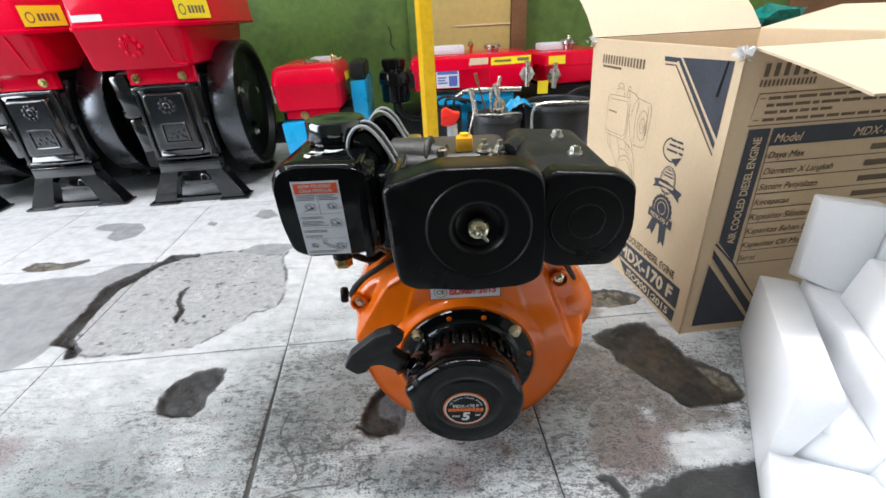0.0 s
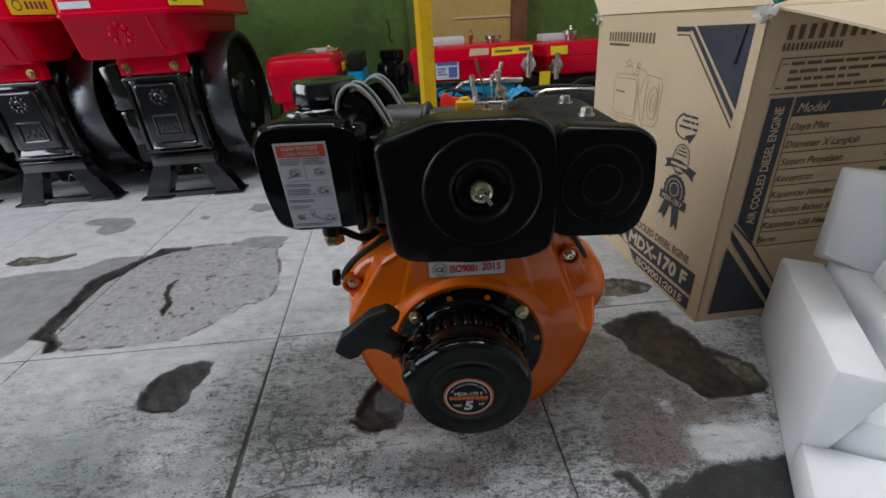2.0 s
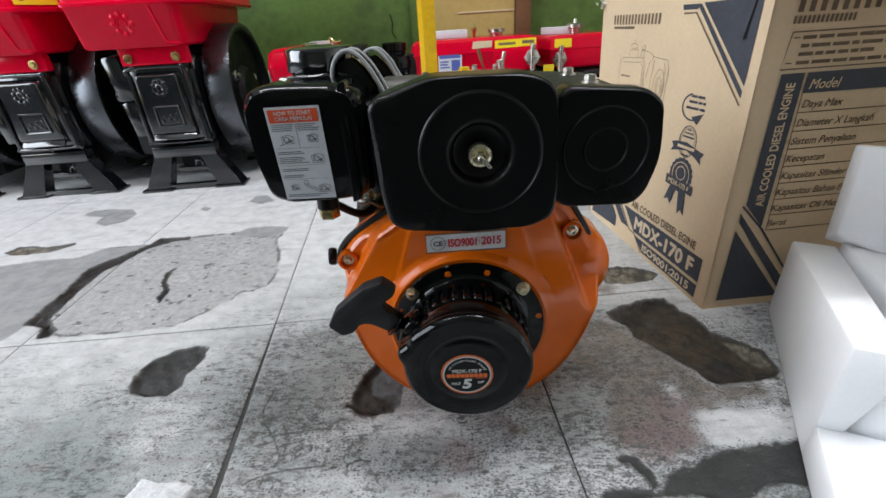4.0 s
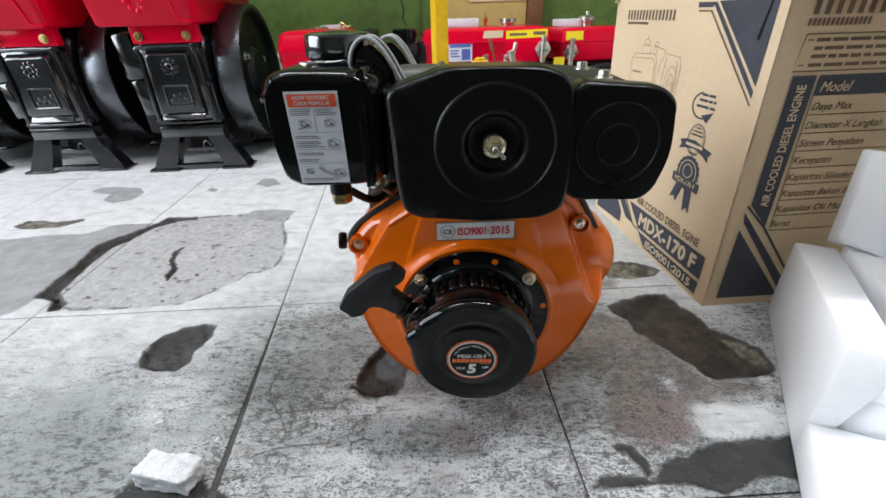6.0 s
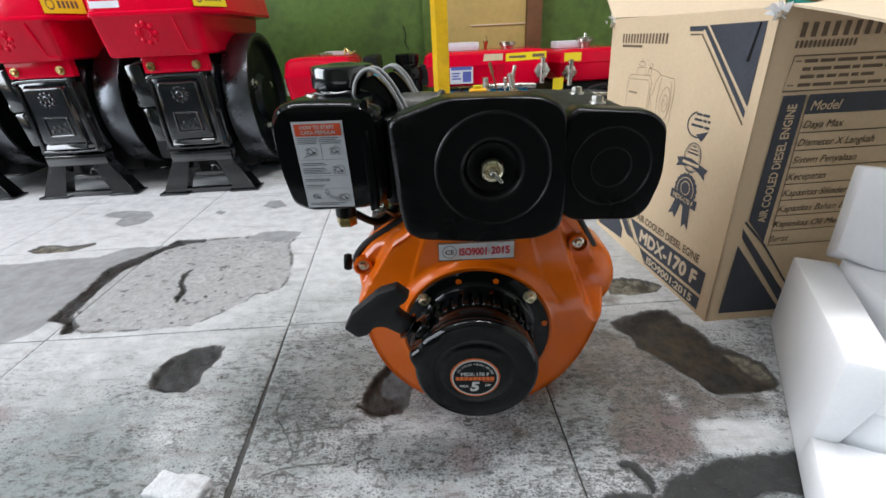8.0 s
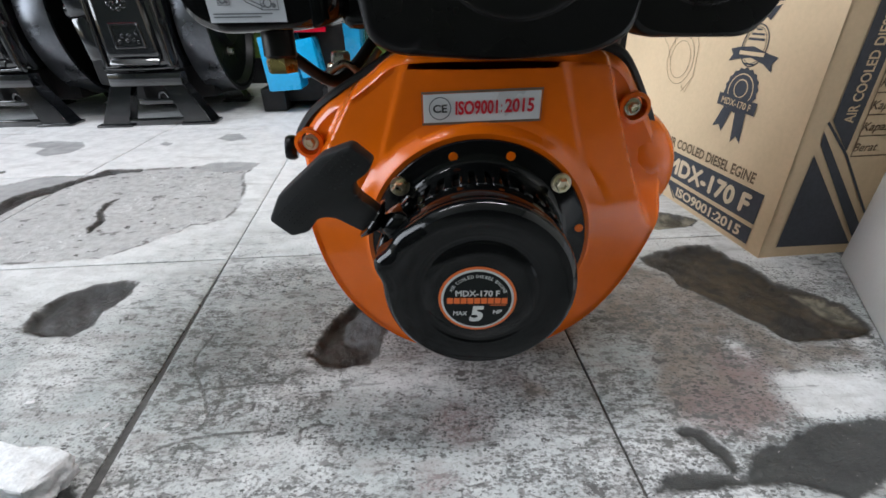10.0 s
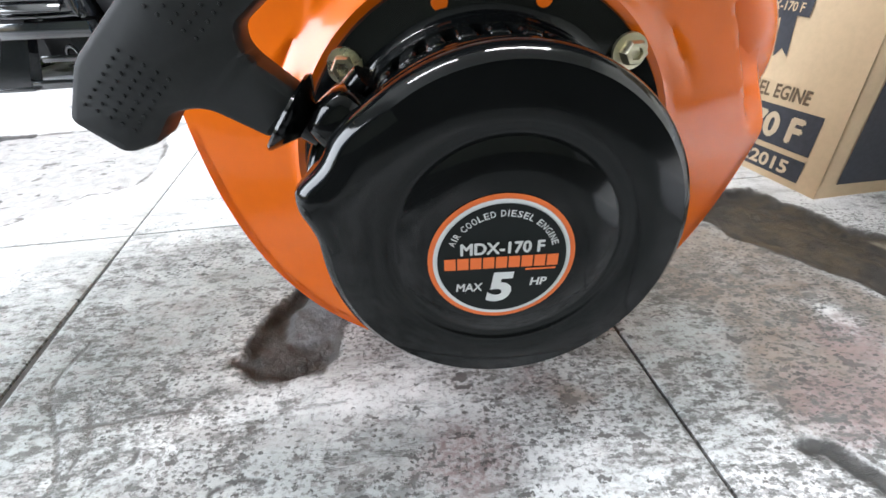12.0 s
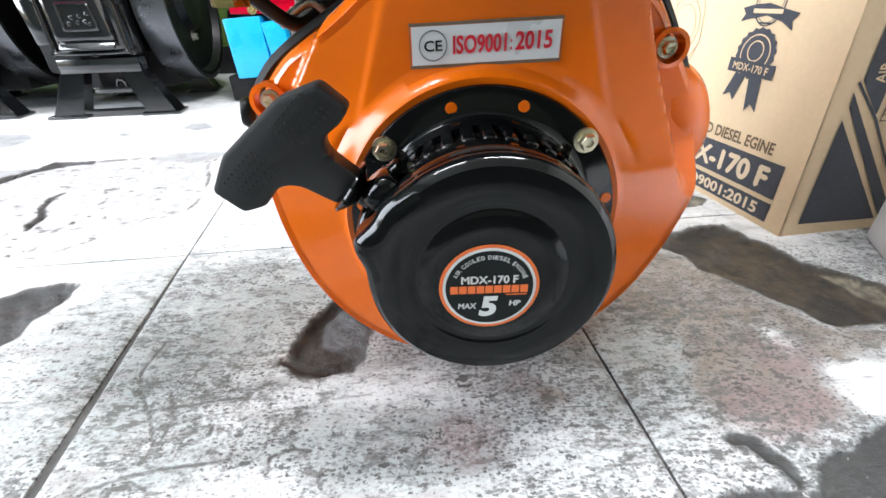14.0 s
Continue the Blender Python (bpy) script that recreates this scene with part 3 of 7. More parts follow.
# ---- the floor: cast slabs in a bed of dirt ----
PIT_LEFT = [(-0.448, 0.500), (-0.463, 0.535), (-0.458, 0.567), (-0.434, 0.591), (-0.395, 0.604), (-0.377, 0.598), (-0.372, 0.571), (-0.380, 0.538), (-0.376, 0.508), (-0.385, 0.494), (-0.419, 0.493)]
PIT_UNDER = [(-0.110, 0.465), (-0.101, 0.471), (-0.102, 0.487), (-0.096, 0.511), (-0.087, 0.531), (-0.075, 0.556), (-0.030, 0.556), (-0.028, 0.520), (-0.035, 0.490), (-0.035, 0.461), (-0.044, 0.452), (-0.072, 0.445), (-0.089, 0.449), (-0.098, 0.458)]
PIT_RIGHT = [(0.316, 0.657), (0.333, 0.668), (0.363, 0.681), (0.397, 0.692), (0.428, 0.693), (0.436, 0.677), (0.438, 0.655), (0.450, 0.642), (0.458, 0.621), (0.459, 0.592), (0.478, 0.581), (0.496, 0.566), (0.513, 0.545), (0.512, 0.504), (0.497, 0.493), (0.458, 0.488), (0.417, 0.483), (0.405, 0.490), (0.399, 0.510), (0.383, 0.529), (0.357, 0.568), (0.339, 0.590), (0.336, 0.619), (0.319, 0.639)]
PIT_FAR = [(0.352, 0.807), (0.387, 0.814), (0.429, 0.802), (0.453, 0.778), (0.434, 0.758), (0.376, 0.749), (0.345, 0.755)]
PIT_SHALLOW = [(-1.131, 1.012), (-1.121, 1.044), (-1.082, 1.046), (-1.039, 1.034), (-0.979, 1.054), (-0.966, 1.045), (-0.991, 1.016), (-1.036, 1.005), (-1.089, 0.997)]
GUTTER = [(-0.786, 0.690), (-0.799, 0.785), (-0.824, 0.908), (-0.812, 0.930), (-0.784, 0.970), (-0.747, 1.030), (-0.738, 1.060), (-0.659, 1.060), (-0.659, 1.050), (-0.699, 1.043), (-0.745, 1.002), (-0.763, 0.934), (-0.780, 0.895), (-0.774, 0.815), (-0.763, 0.756), (-0.752, 0.707), (-0.735, 0.690), (-0.706, 0.668), (-0.700, 0.646), (-0.718, 0.643), (-0.741, 0.677)]
CRACK = [(-0.556, 0.750), (-0.561, 0.785), (-0.564, 0.798), (-0.588, 0.829), (-0.606, 0.872), (-0.603, 0.892), (-0.614, 0.872), (-0.598, 0.829), (-0.573, 0.798), (-0.572, 0.770)]
PIT = [PIT_LEFT, PIT_UNDER, PIT_RIGHT, PIT_FAR, PIT_SHALLOW, GUTTER, CRACK]
PALE = [PIT_FAR, PIT_SHALLOW, [(0.468, 0.578), (0.496, 0.562), (0.511, 0.545), (0.509, 0.508), (0.490, 0.520), (0.478, 0.548)]]
STONE = [[(-0.080, 0.499), (-0.079, 0.524), (-0.067, 0.541), (-0.038, 0.541), (-0.031, 0.505), (-0.041, 0.487), (-0.059, 0.482), (-0.073, 0.485)]]
# discs of shade painted into the hollows of the pits
HOLLOW_SHADE = [(0.345, 0.640, 0.030), (0.375, 0.668, 0.022), (0.408, 0.684, 0.016), (0.440, 0.512, 0.026), (0.420, 0.500, 0.016), (-0.094, 0.508, 0.010), (-0.086, 0.528, 0.010), (-0.77, 0.80, 0.05), (-0.77, 0.90, 0.05), (-0.75, 0.70, 0.05)]
# last outline: unseen floor, darkened to dim the reflections in the black covers
TAR_AND_DIMMED_FLOOR = [
    [(0.197, 0.318), (0.207, 0.332), (0.233, 0.337), (0.257, 0.335), (0.271, 0.330), (0.280, 0.341), (0.291, 0.355), (0.319, 0.361), (0.354, 0.378), (0.397, 0.384), (0.439, 0.388), (0.520, 0.392), (0.520, 0.336), (0.424, 0.331), (0.405, 0.336), (0.385, 0.334), (0.367, 0.323), (0.345, 0.314), (0.324, 0.319), (0.302, 0.325), (0.265, 0.323), (0.240, 0.319)],
    [(0.233, 0.372), (0.244, 0.377), (0.258, 0.374), (0.267, 0.358), (0.272, 0.336), (0.262, 0.332), (0.261, 0.349), (0.253, 0.354), (0.247, 0.363), (0.239, 0.365)],
    [(-0.470, 0.255), (-0.456, 0.272), (-0.444, 0.285), (-0.415, 0.290), (-0.386, 0.280), (-0.366, 0.270), (-0.347, 0.288), (-0.338, 0.318), (-0.286, 0.322), (-0.252, 0.322), (-0.238, 0.313), (-0.196, 0.294), (-0.183, 0.272), (-0.190, 0.180), (-0.560, 0.180)],
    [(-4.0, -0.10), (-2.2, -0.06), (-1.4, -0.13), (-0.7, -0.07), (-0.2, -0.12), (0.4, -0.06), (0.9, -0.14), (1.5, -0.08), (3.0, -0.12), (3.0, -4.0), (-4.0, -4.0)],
]
GREY = [
    [(-1.90, 0.87), (-1.066, 0.941), (-0.996, 0.959), (-0.897, 0.967), (-0.851, 1.019), (-0.769, 1.030), (-0.735, 1.025), (-0.767, 0.943), (-0.800, 0.926), (-0.815, 0.908), (-0.790, 0.785), (-0.775, 0.705), (-0.781, 0.642), (-0.84, 0.590), (-1.2, 0.42), (-1.9, 0.40)],
    [(-1.115, 1.262), (-1.108, 1.299), (-1.056, 1.306), (-0.972, 1.292), (-0.930, 1.249), (-0.930, 1.192), (-0.975, 1.165), (-1.020, 1.190), (-1.030, 1.236)],
    [(-0.745, 1.270), (-0.732, 1.285), (-0.706, 1.271), (-0.708, 1.242)],
    [(-0.606, 1.315), (-0.603, 1.367), (-0.565, 1.368), (-0.522, 1.310), (-0.554, 1.286)],
    [(-0.545, 1.070), (-0.520, 1.101), (-0.467, 1.111), (-0.404, 1.098), (-0.410, 1.066), (-0.440, 1.045), (-0.507, 1.055)],
]
BARE = [[(-0.706, 0.655), (-0.762, 0.696), (-0.771, 0.752), (-0.780, 0.815), (-0.788, 0.895), (-0.768, 0.934), (-0.749, 1.002), (-0.726, 1.049), (-0.641, 1.063), (-0.545, 1.072), (-0.511, 1.102), (-0.406, 1.096), (-0.411, 1.016), (-0.373, 0.936), (-0.349, 0.859), (-0.349, 0.802), (-0.376, 0.780), (-0.399, 0.777), (-0.408, 0.746), (-0.436, 0.709), (-0.478, 0.666), (-0.577, 0.654), (-0.678, 0.648)]]
# brown stains; the large one right of the engine also carries its painted shadow
STAIN_AND_SHADE = [
    [(0.205, 0.575), (0.245, 0.625), (0.294, 0.640), (0.331, 0.630), (0.345, 0.590), (0.364, 0.555), (0.386, 0.512), (0.407, 0.482), (0.479, 0.482), (0.470, 0.452), (0.405, 0.446), (0.357, 0.440), (0.344, 0.405), (0.345, 0.386), (0.296, 0.375), (0.235, 0.383), (0.239, 0.422), (0.259, 0.467), (0.225, 0.511)],
    [(0.30, 0.735), (0.345, 0.765), (0.365, 0.740), (0.335, 0.710)],
    [(0.105, 0.405), (0.120, 0.430), (0.138, 0.415), (0.120, 0.398)],
]
CLEAN = [[(0.337, 0.480), (0.350, 0.486), (0.357, 0.467), (0.342, 0.452), (0.334, 0.465)], [(0.473, 0.475), (0.476, 0.489), (0.501, 0.495), (0.495, 0.476)]]
WASHED = [[(0.357, 0.437), (0.405, 0.441), (0.500, 0.444), (0.500, 0.392), (0.448, 0.389), (0.398, 0.386), (0.351, 0.381), (0.347, 0.405)]]
VIOLET = [(0.050, 0.380, 0.027), (0.10, 0.43, 0.012), (0.03, 0.325, 0.012), (-0.66, 0.43, 0.040), (0.285, 0.395, 0.034), (0.325, 0.40, 0.026), (0.335, 0.445, 0.030)]
# shallow scores in the paint
SCORES = [
    [(-0.224, 0.497), (-0.226, 0.458), (-0.215, 0.439), (-0.192, 0.410), (-0.176, 0.385)],
    [(-0.189, 0.437), (-0.173, 0.409), (-0.173, 0.389)],
    [(-0.203, 0.353), (-0.183, 0.362), (-0.159, 0.367), (-0.118, 0.371)],
    [(-0.156, 0.384), (-0.139, 0.392), (-0.140, 0.400), (-0.163, 0.398)],
    [(-0.088, 0.362), (-0.087, 0.372), (-0.073, 0.378), (-0.060, 0.375)],
    [(-0.21, 0.415), (-0.12, 0.428)],
]


def sd_poly(x, y, polys):
    """Signed distance to the nearest of the outlines, positive inside."""
    best = np.full(x.shape, -9.0)
    for poly in polys:
        d = np.full(x.shape, 9.0)
        inside = np.zeros(x.shape, bool)
        for (xa, ya), (xb, yb) in zip(poly, poly[1:] + poly[:1]):
            ex, ey = xb - xa, yb - ya
            u = np.clip(((x - xa) * ex + (y - ya) * ey) / (ex * ex + ey * ey), 0, 1)
            d = np.minimum(d, np.hypot(x - xa - u * ex, y - ya - u * ey))
            cross = ((ya > y) != (yb > y)) & (x < (xb - xa) * (y - ya) / (yb - ya + 1e-12) + xa)
            inside ^= cross
        best = np.maximum(best, np.where(inside, d, -d))
    return best


def step01(v, a, c):
    u = np.clip((v - a) / (c - a), 0, 1)
    return u * u * (3 - 2 * u)


def waves(x, y, k):
    """A cheap rough field for chipped edges and uneven pits."""
    return (np.sin(61 * k * x + 23 * y * k) + np.sin(47 * k * y - 31 * x * k + 1.3) + np.sin(113 * k * x + 2.1) * np.sin(97 * k * y + 0.4)) / 3


def joint_x(i, y):
    """The long joints; the one left of the engine runs more aslant."""
    if i == -1:
        return -0.2304 - 0.140 * (y - 0.29)
    return 0.1915 + 0.447 * i - 0.092 * (y - 0.29)


def sd_lines(x, y, lines, half):
    """How far inside a drawn line of that half width."""
    best = np.full(x.shape, -9.0)
    for line in lines:
        for (xa, ya), (xb, yb) in zip(line, line[1:]):
            ex, ey = xb - xa, yb - ya
            u = np.clip(((x - xa) * ex + (y - ya) * ey) / (ex * ex + ey * ey), 0, 1)
            best = np.maximum(best, half - np.hypot(x - xa - u * ex, y - ya - u * ey))
    return best


def sd_discs(x, y, discs):
    best = np.full(x.shape, -9.0)
    for cx, cy, r in discs:
        best = np.maximum(best, r - np.hypot(x - cx, (y - cy) * 1.15))
    return best


def joint_y(j, x):
    return 0.282 + 0.405 * j + 0.085 * x


floor = structure("floor", rbox((X0, Y0, -0.06), (X1, Y1, -0.0128), 0), M_JOINT, "white painted concrete floor, worn, pitted and stained")
floor["category"] = "floor"


def floor_slab(i, j):
    near = -3 <= i <= 1 and -1 <= j <= 2
    inner = -2 <= i <= 0 and 0 <= j <= 1
    n = 150 if inner else 72 if near else 10
    gap = 0.0012
    s = np.linspace(0, 1, n)
    u, v = np.meshgrid(s, s, indexing="ij")

    def corner(a, c):
        y = joint_y(c, 0.0)
        for _ in range(3):
            x = joint_x(a, y)
            y = joint_y(c, x)
        return x, y

    (xa, ya), (xb, yb), (xc, yc), (xd, yd) = corner(i, j), corner(i + 1, j), corner(i + 1, j + 1), corner(i, j + 1)
    g = gap / 0.44
    opening = np.clip(0.0042 - 0.0090 * (joint_y(j, -0.25) + 0.405 * v - 0.35), 0.0010, 0.0060) / 0.44
    gl, gr = (opening if i == -1 else g), (opening if i == -2 else g)
    uu, vv = gl + u * (1 - gl - gr), g + v * (1 - 2 * g)
    x = xa * (1 - uu) * (1 - vv) + xb * uu * (1 - vv) + xc * uu * vv + xd * (1 - uu) * vv
    y = ya * (1 - uu) * (1 - vv) + yb * uu * (1 - vv) + yc * uu * vv + yd * (1 - uu) * vv
    x, y = np.clip(x, X0 + 0.002, X1 - 0.002), np.clip(y, Y0 + 0.002, Y1 - 0.002)
    pit, tar_and_dim, grey, bare = (sd_poly(x, y, q) for q in (PIT, TAR_AND_DIMMED_FLOOR, GREY, BARE))
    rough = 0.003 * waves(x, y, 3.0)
    z = -0.009 * step01(pit + rough, -0.002, 0.008) * (0.8 + 0.35 * waves(x, y, 1.9)) - 0.0025 * step01(bare + rough, -0.002, 0.004) - 0.002 * step01(tar_and_dim + rough, -0.002, 0.004) - 0.0015 * step01(grey, -0.002, 0.003)
    z += 0.0006 * waves(x, y, 0.35)
    edge = np.minimum(np.minimum(u, 1 - u), np.minimum(v, 1 - v)) * 0.44
    z -= 0.0015 * step01(-edge, -0.004, 0.0)
    pale, stone = sd_poly(x, y, PALE), sd_poly(x, y, STONE)
    stain_and_shade, violet, deep, score = np.minimum(sd_poly(x, y, STAIN_AND_SHADE), -sd_poly(x, y, CLEAN) - 0.002), sd_discs(x, y, VIOLET), sd_discs(x, y, HOLLOW_SHADE), sd_lines(x, y, SCORES, 0.0016)
    z += 0.004 * step01(stone, -0.002, 0.006) - 0.0006 * step01(score, -0.002, 0.0)
    # worn paint, raised nearest the viewer to stand in for shade there too
    wear_and_shade = step01(x + 0.9 * (0.9 - y), -0.42, 0.25) * step01(1.35 - y, 0.0, 0.6) * 1.25 + 0.22 * step01(1.1 - y, 0.0, 0.4) + 0.08
    wear_and_shade += 0.10 * step01(0.62 - y, 0.0, 0.16) * step01(x, -0.30, -0.18) + 0.28 * step01(0.70 - y, 0.0, 0.25) * step01(-0.27 - x, 0.0, 0.08)
    wear_and_shade += 0.65 * step01(0.60 - y, 0.0, 0.14) * step01(x, 0.02, 0.16) + 0.60 * step01(0.58 - y, 0.0, 0.18) * step01(-0.07 - x, 0.0, 0.10)
    wear_and_shade *= 1 - 0.65 * step01(y, 0.64, 0.74) * step01(x, 0.14, 0.24)
    wear_and_shade *= 1 - 0.72 * step01(np.maximum(sd_poly(x, y, WASHED), sd_poly(x, y, CLEAN)) + rough, -0.006, 0.008)
    wear_and_shade = np.clip(wear_and_shade, 0.12, 2.0)
    dots = wear_and_shade * (0.42 + 0.58 * step01(x, -0.30, -0.25)) * (0.45 + 0.55 * step01(0.70 - y, 0.0, 0.14))
    verts = np.stack([x, y, z], -1).reshape(-1, 3).tolist()
    idx = np.arange(n * n).reshape(n, n)
    faces = np.stack([idx[:-1, :-1], idx[1:, :-1], idx[1:, 1:], idx[:-1, 1:]], -1).reshape(-1, 4).tolist()
    loop = list(idx[:, 0]) + list(idx[-1, 1:]) + list(idx[-2::-1, -1]) + list(idx[0, -2:0:-1])
    m = len(verts)
    verts += [[verts[q][0], verts[q][1], -0.0132] for q in loop]
    faces += [[int(loop[k]), m + k, m + (k + 1) % len(loop), int(loop[(k + 1) % len(loop)])] for k in range(len(loop))]
    me = bpy.data.meshes.new("slab")
    me.from_pydata(verts, [], faces)
    for key, value in (("pit", pit), ("tar_and_dim", tar_and_dim), ("grey", grey), ("bare", bare), ("pale", pale), ("stone", stone), ("deep", deep), ("score", score), ("stain_and_shade", stain_and_shade), ("violet", violet), ("wear_and_shade", wear_and_shade), ("dots", dots)):
        att = me.attributes.new(key, "FLOAT", "POINT")
        flatv = value.reshape(-1)
        att.data.foreach_set("value", np.concatenate([flatv, flatv[np.array(loop)]]).astype(np.float32))
    me.materials.append(M_FLOOR)
    me.shade_smooth()
    me.set_sharp_from_angle(angle=radians(50))
    ob = new("slab", me)
    ob.parent = floor


# ---- the diesel engine on show ----
def diesel_engine():
    e = thing("diesel_engine", (0.068, 0.56, 0.0), "small air-cooled diesel engine with orange shroud, black tank and recoil starter", "engine")
    AX, AZ = 0.0667, 0.143

    # crankcase, cylinder and head behind the shroud
    case = part("crankcase", rbox((-0.035, 0.545, 0.030), (0.175, 0.735, 0.235), 0.02, 3), M_ALU, e, "cast aluminium crankcase")
    part("foot", rbox((-0.06, 0.53, 0.0), (0.005, 0.72, 0.032), 0.006), M_ALU, case)
    part("foot", rbox((0.13, 0.53, 0.0), (0.195, 0.72, 0.032), 0.006), M_ALU, case)
    fins = None
    for k in range(9):
        fins = rbox((0.0, 0.56, 0.24 + 0.014 * k), (0.15, 0.70, 0.246 + 0.014 * k), 0.001, 1, bm=fins)
    part("cylinder", rbox((0.02, 0.575, 0.23), (0.13, 0.69, 0.375), 0.015, 2, bm=fins), M_ALU, e, "finned cylinder")
    part("head_cover", rbox((-0.02, 0.545, 0.352), (0.135, 0.66, 0.400), 0.016, 3), M_ALU, e, "cast head cover")
    part("rocker_housing", rod((-0.024, 0.590, 0.392), (0.030, 0.575, 0.393), 0.0235, 28, bevel=0.004), M_ALU, e, "grey cast rocker housing")
    part("housing_flange", rod((0.026, 0.576, 0.393), (0.031, 0.575, 0.393), 0.0262, 28, bevel=0.0012), M_ALU, e)
    part("housing_neck", rod((0.030, 0.575, 0.394), (0.050, 0.570, 0.392), 0.0165, 20, bevel=0.002), M_ALU, e)
    part("injector_nut", lathe([(0.0075, 0.0), (0.0075, 0.018), (0.0062, 0.0195), (0.0042, 0.0195), (0.0042, 0.006), (0, 0.006)], (0.045, 0.556, 0.388), (0, 0, 1), 20), M_STEEL, e)
    inj = part("injector", rod((0.073, 0.57, 0.3850), (0.073, 0.57, 0.3970), 0.012, 20), M_BROWN, e)
    part("protective_cap", rbox((0.063, 0.559, 0.4000), (0.085, 0.581, 0.4190), 0.004, 2), M_YELLOWCAP, inj, "yellow plastic cap")
    part("cap_knob", rod((0.074, 0.57, 0.4180), (0.074, 0.57, 0.4225), 0.006, 12), M_LABELYEL, inj)
    for bx, by in ((0.099, 0.560), (0.119, 0.552)):
        part("stud", rod((bx, by, 0.3850), (bx, by, 0.4160), 0.0035, 12), M_STEEL, e)
        part("nut", hexbolt((bx, by, 0.4010), (0, 0, 1), 0.007, 0.008), M_STEEL, e)
    part("lever", rbox((-0.004, 0.60, 0.3900), (0.016, 0.62, 0.4130), 0.004), M_BRASS, e)

    # orange fan shroud
    out = rounded([(-0.090, 0.218), (-0.070, 0.243), (-0.022, 0.272), (0.0, 0.290), (0.158, 0.290), (0.186, 0.280), (0.212, 0.240), (0.232, 0.207), (0.236, 0.185), (0.222, 0.135), (0.204, 0.090), (0.180, 0.053), (0.147, 0.025), (0.108, 0.009), (0.0675, 0.004), (0.028, 0.009), (-0.008, 0.024), (-0.040, 0.050), (-0.064, 0.085), (-0.078, 0.125), (-0.085, 0.165)], 0.03, 5)

    def shroud_y(x, z, y, r):
        up = smooth01(z, 0.170, 0.240)
        # gentle fall outside the slanting creases, then a sharp step back to the bolt ears
        off = max(0.007 + 0.31 * (z - 0.268) - x, x - 0.127 - 0.30 * (0.270 - z), 0.0)
        edge = max(-0.023 + 0.62 * (z - 0.275) - x, x - 0.164 - 0.38 * (0.271 - z))
        ear = 0.027 * smooth01(edge, -0.001, 0.007) * smooth01(z, 0.150, 0.185)
        face = 0.4585 + 0.13 * off + 0.0012 * smooth01(off, 0.0, 0.005) + ear
        far = smooth01(r, 0.105 - 0.009 * up, 0.118 - 0.017 * up)
        low = 0.4490 + 0.20 * max(r - 0.0955, 0) + ear
        body = face * up + low * (1 - up)
        if y >= 1:
            return body + y - 1
        if y < 0:
            return -y
        skin = y if r <= 0.0955 else low
        return (y * (1 - far) + face * far) * up + skin * (1 - up)

    bl = [(0.03 * k, 0.47) for k in range(1, 30)]
    rim = [(0.011, 1.0), (0.0075, 1.0012), (0.0045, 1.0035), (0.0022, 1.007), (0.0006, 1.012), (0.0, 1.019), (0.0, -0.575), (0.02, -0.577)]
    sh = pressed((AX, AZ), out, [(0.081, 0.470), (0.0815, 0.4505), (0.0900, 0.4485), (0.0930, 0.4475), (0.0955, 0.4490), (0.099, 0.4545), (0.105, 0.4600)], bl, rim, 400, True, shroud_y)
    shroud = part("shroud", sh, M_ORANGE, e, "glossy orange fan shroud")
    part("gasket", tube([(-0.090, 0.512, 0.210), (-0.089, 0.512, 0.222), (-0.069, 0.512, 0.244), (-0.022, 0.512, 0.273), (0.01, 0.512, 0.292)], 0.0050, 8), M_RUBBER, shroud, "dark rubber edging")
    part("gasket", tube([(0.165, 0.512, 0.289), (0.186, 0.512, 0.280), (0.212, 0.512, 0.240), (0.225, 0.512, 0.212)], 0.0050, 8), M_RUBBER, shroud, "dark rubber edging")
    swell = lathe([(0.0, -0.021), (0.010, -0.0203), (0.019, -0.0180), (0.027, -0.0135), (0.034, -0.0060), (0.0385, 0.003), (0.0405, 0.014), (0.0405, 0.05), (0, 0.05)], (0, 0, 0), (0, 1, 0), 48)
    swell.transform(Matrix.Translation((0.2090, 0.510, 0.187)) @ Matrix.Rotation(radians(-14), 4, "Y") @ Matrix.Diagonal((1.05, 1.0, 1.30, 1)))
    part("bulge", swell, M_ORANGE, shroud)
    for bx, by, bz in ((-0.077, 0.4935, 0.2180), (0.193, 0.4925, 0.2450)):
        part("bolt_seat", lathe([(0.0125, -0.002), (0.0125, -0.006), (0.0095, -0.0065), (0.009, 0.004), (0.0125, 0.004)], (bx, by, bz), (0, 1, 0), 24), M_ORANGE, shroud)
        part("bolt", hexbolt((bx, by, bz), (0, -1, 0), 0.0048, 0.006), M_ZINC, shroud)
    # sticker on the shroud's pad
    SX, SZ, SW, SH = 0.0670, 0.2535, 0.0870, 0.0205
    tilt = 0.03
    on_pad = lambda a, b, k: Vector((SX + a, 0.4575 - k, SZ + b + tilt * a))  # noqa: E731
    part("pad_frame", join(stroke([(-SW / 2 - 0.001, -SH / 2 - 0.001), (SW / 2 + 0.001, -SH / 2 - 0.001), (SW / 2 + 0.001, SH / 2 + 0.001), (-SW / 2 - 0.001, SH / 2 + 0.001)], 0.0018, on_pad, 0.0004, closed=True), bmesh.new()), M_INKBROWN, shroud)
    stick = part("sticker", flat([(-SW / 2, -SH / 2), (SW / 2, -SH / 2), (SW / 2, SH / 2), (-SW / 2, SH / 2)], on_pad, 0.0009), M_SILVER, shroud, "silver certificate sticker")
    lo = lambda a, b, k: on_pad(a, b, k + 0.0009)  # noqa: E731
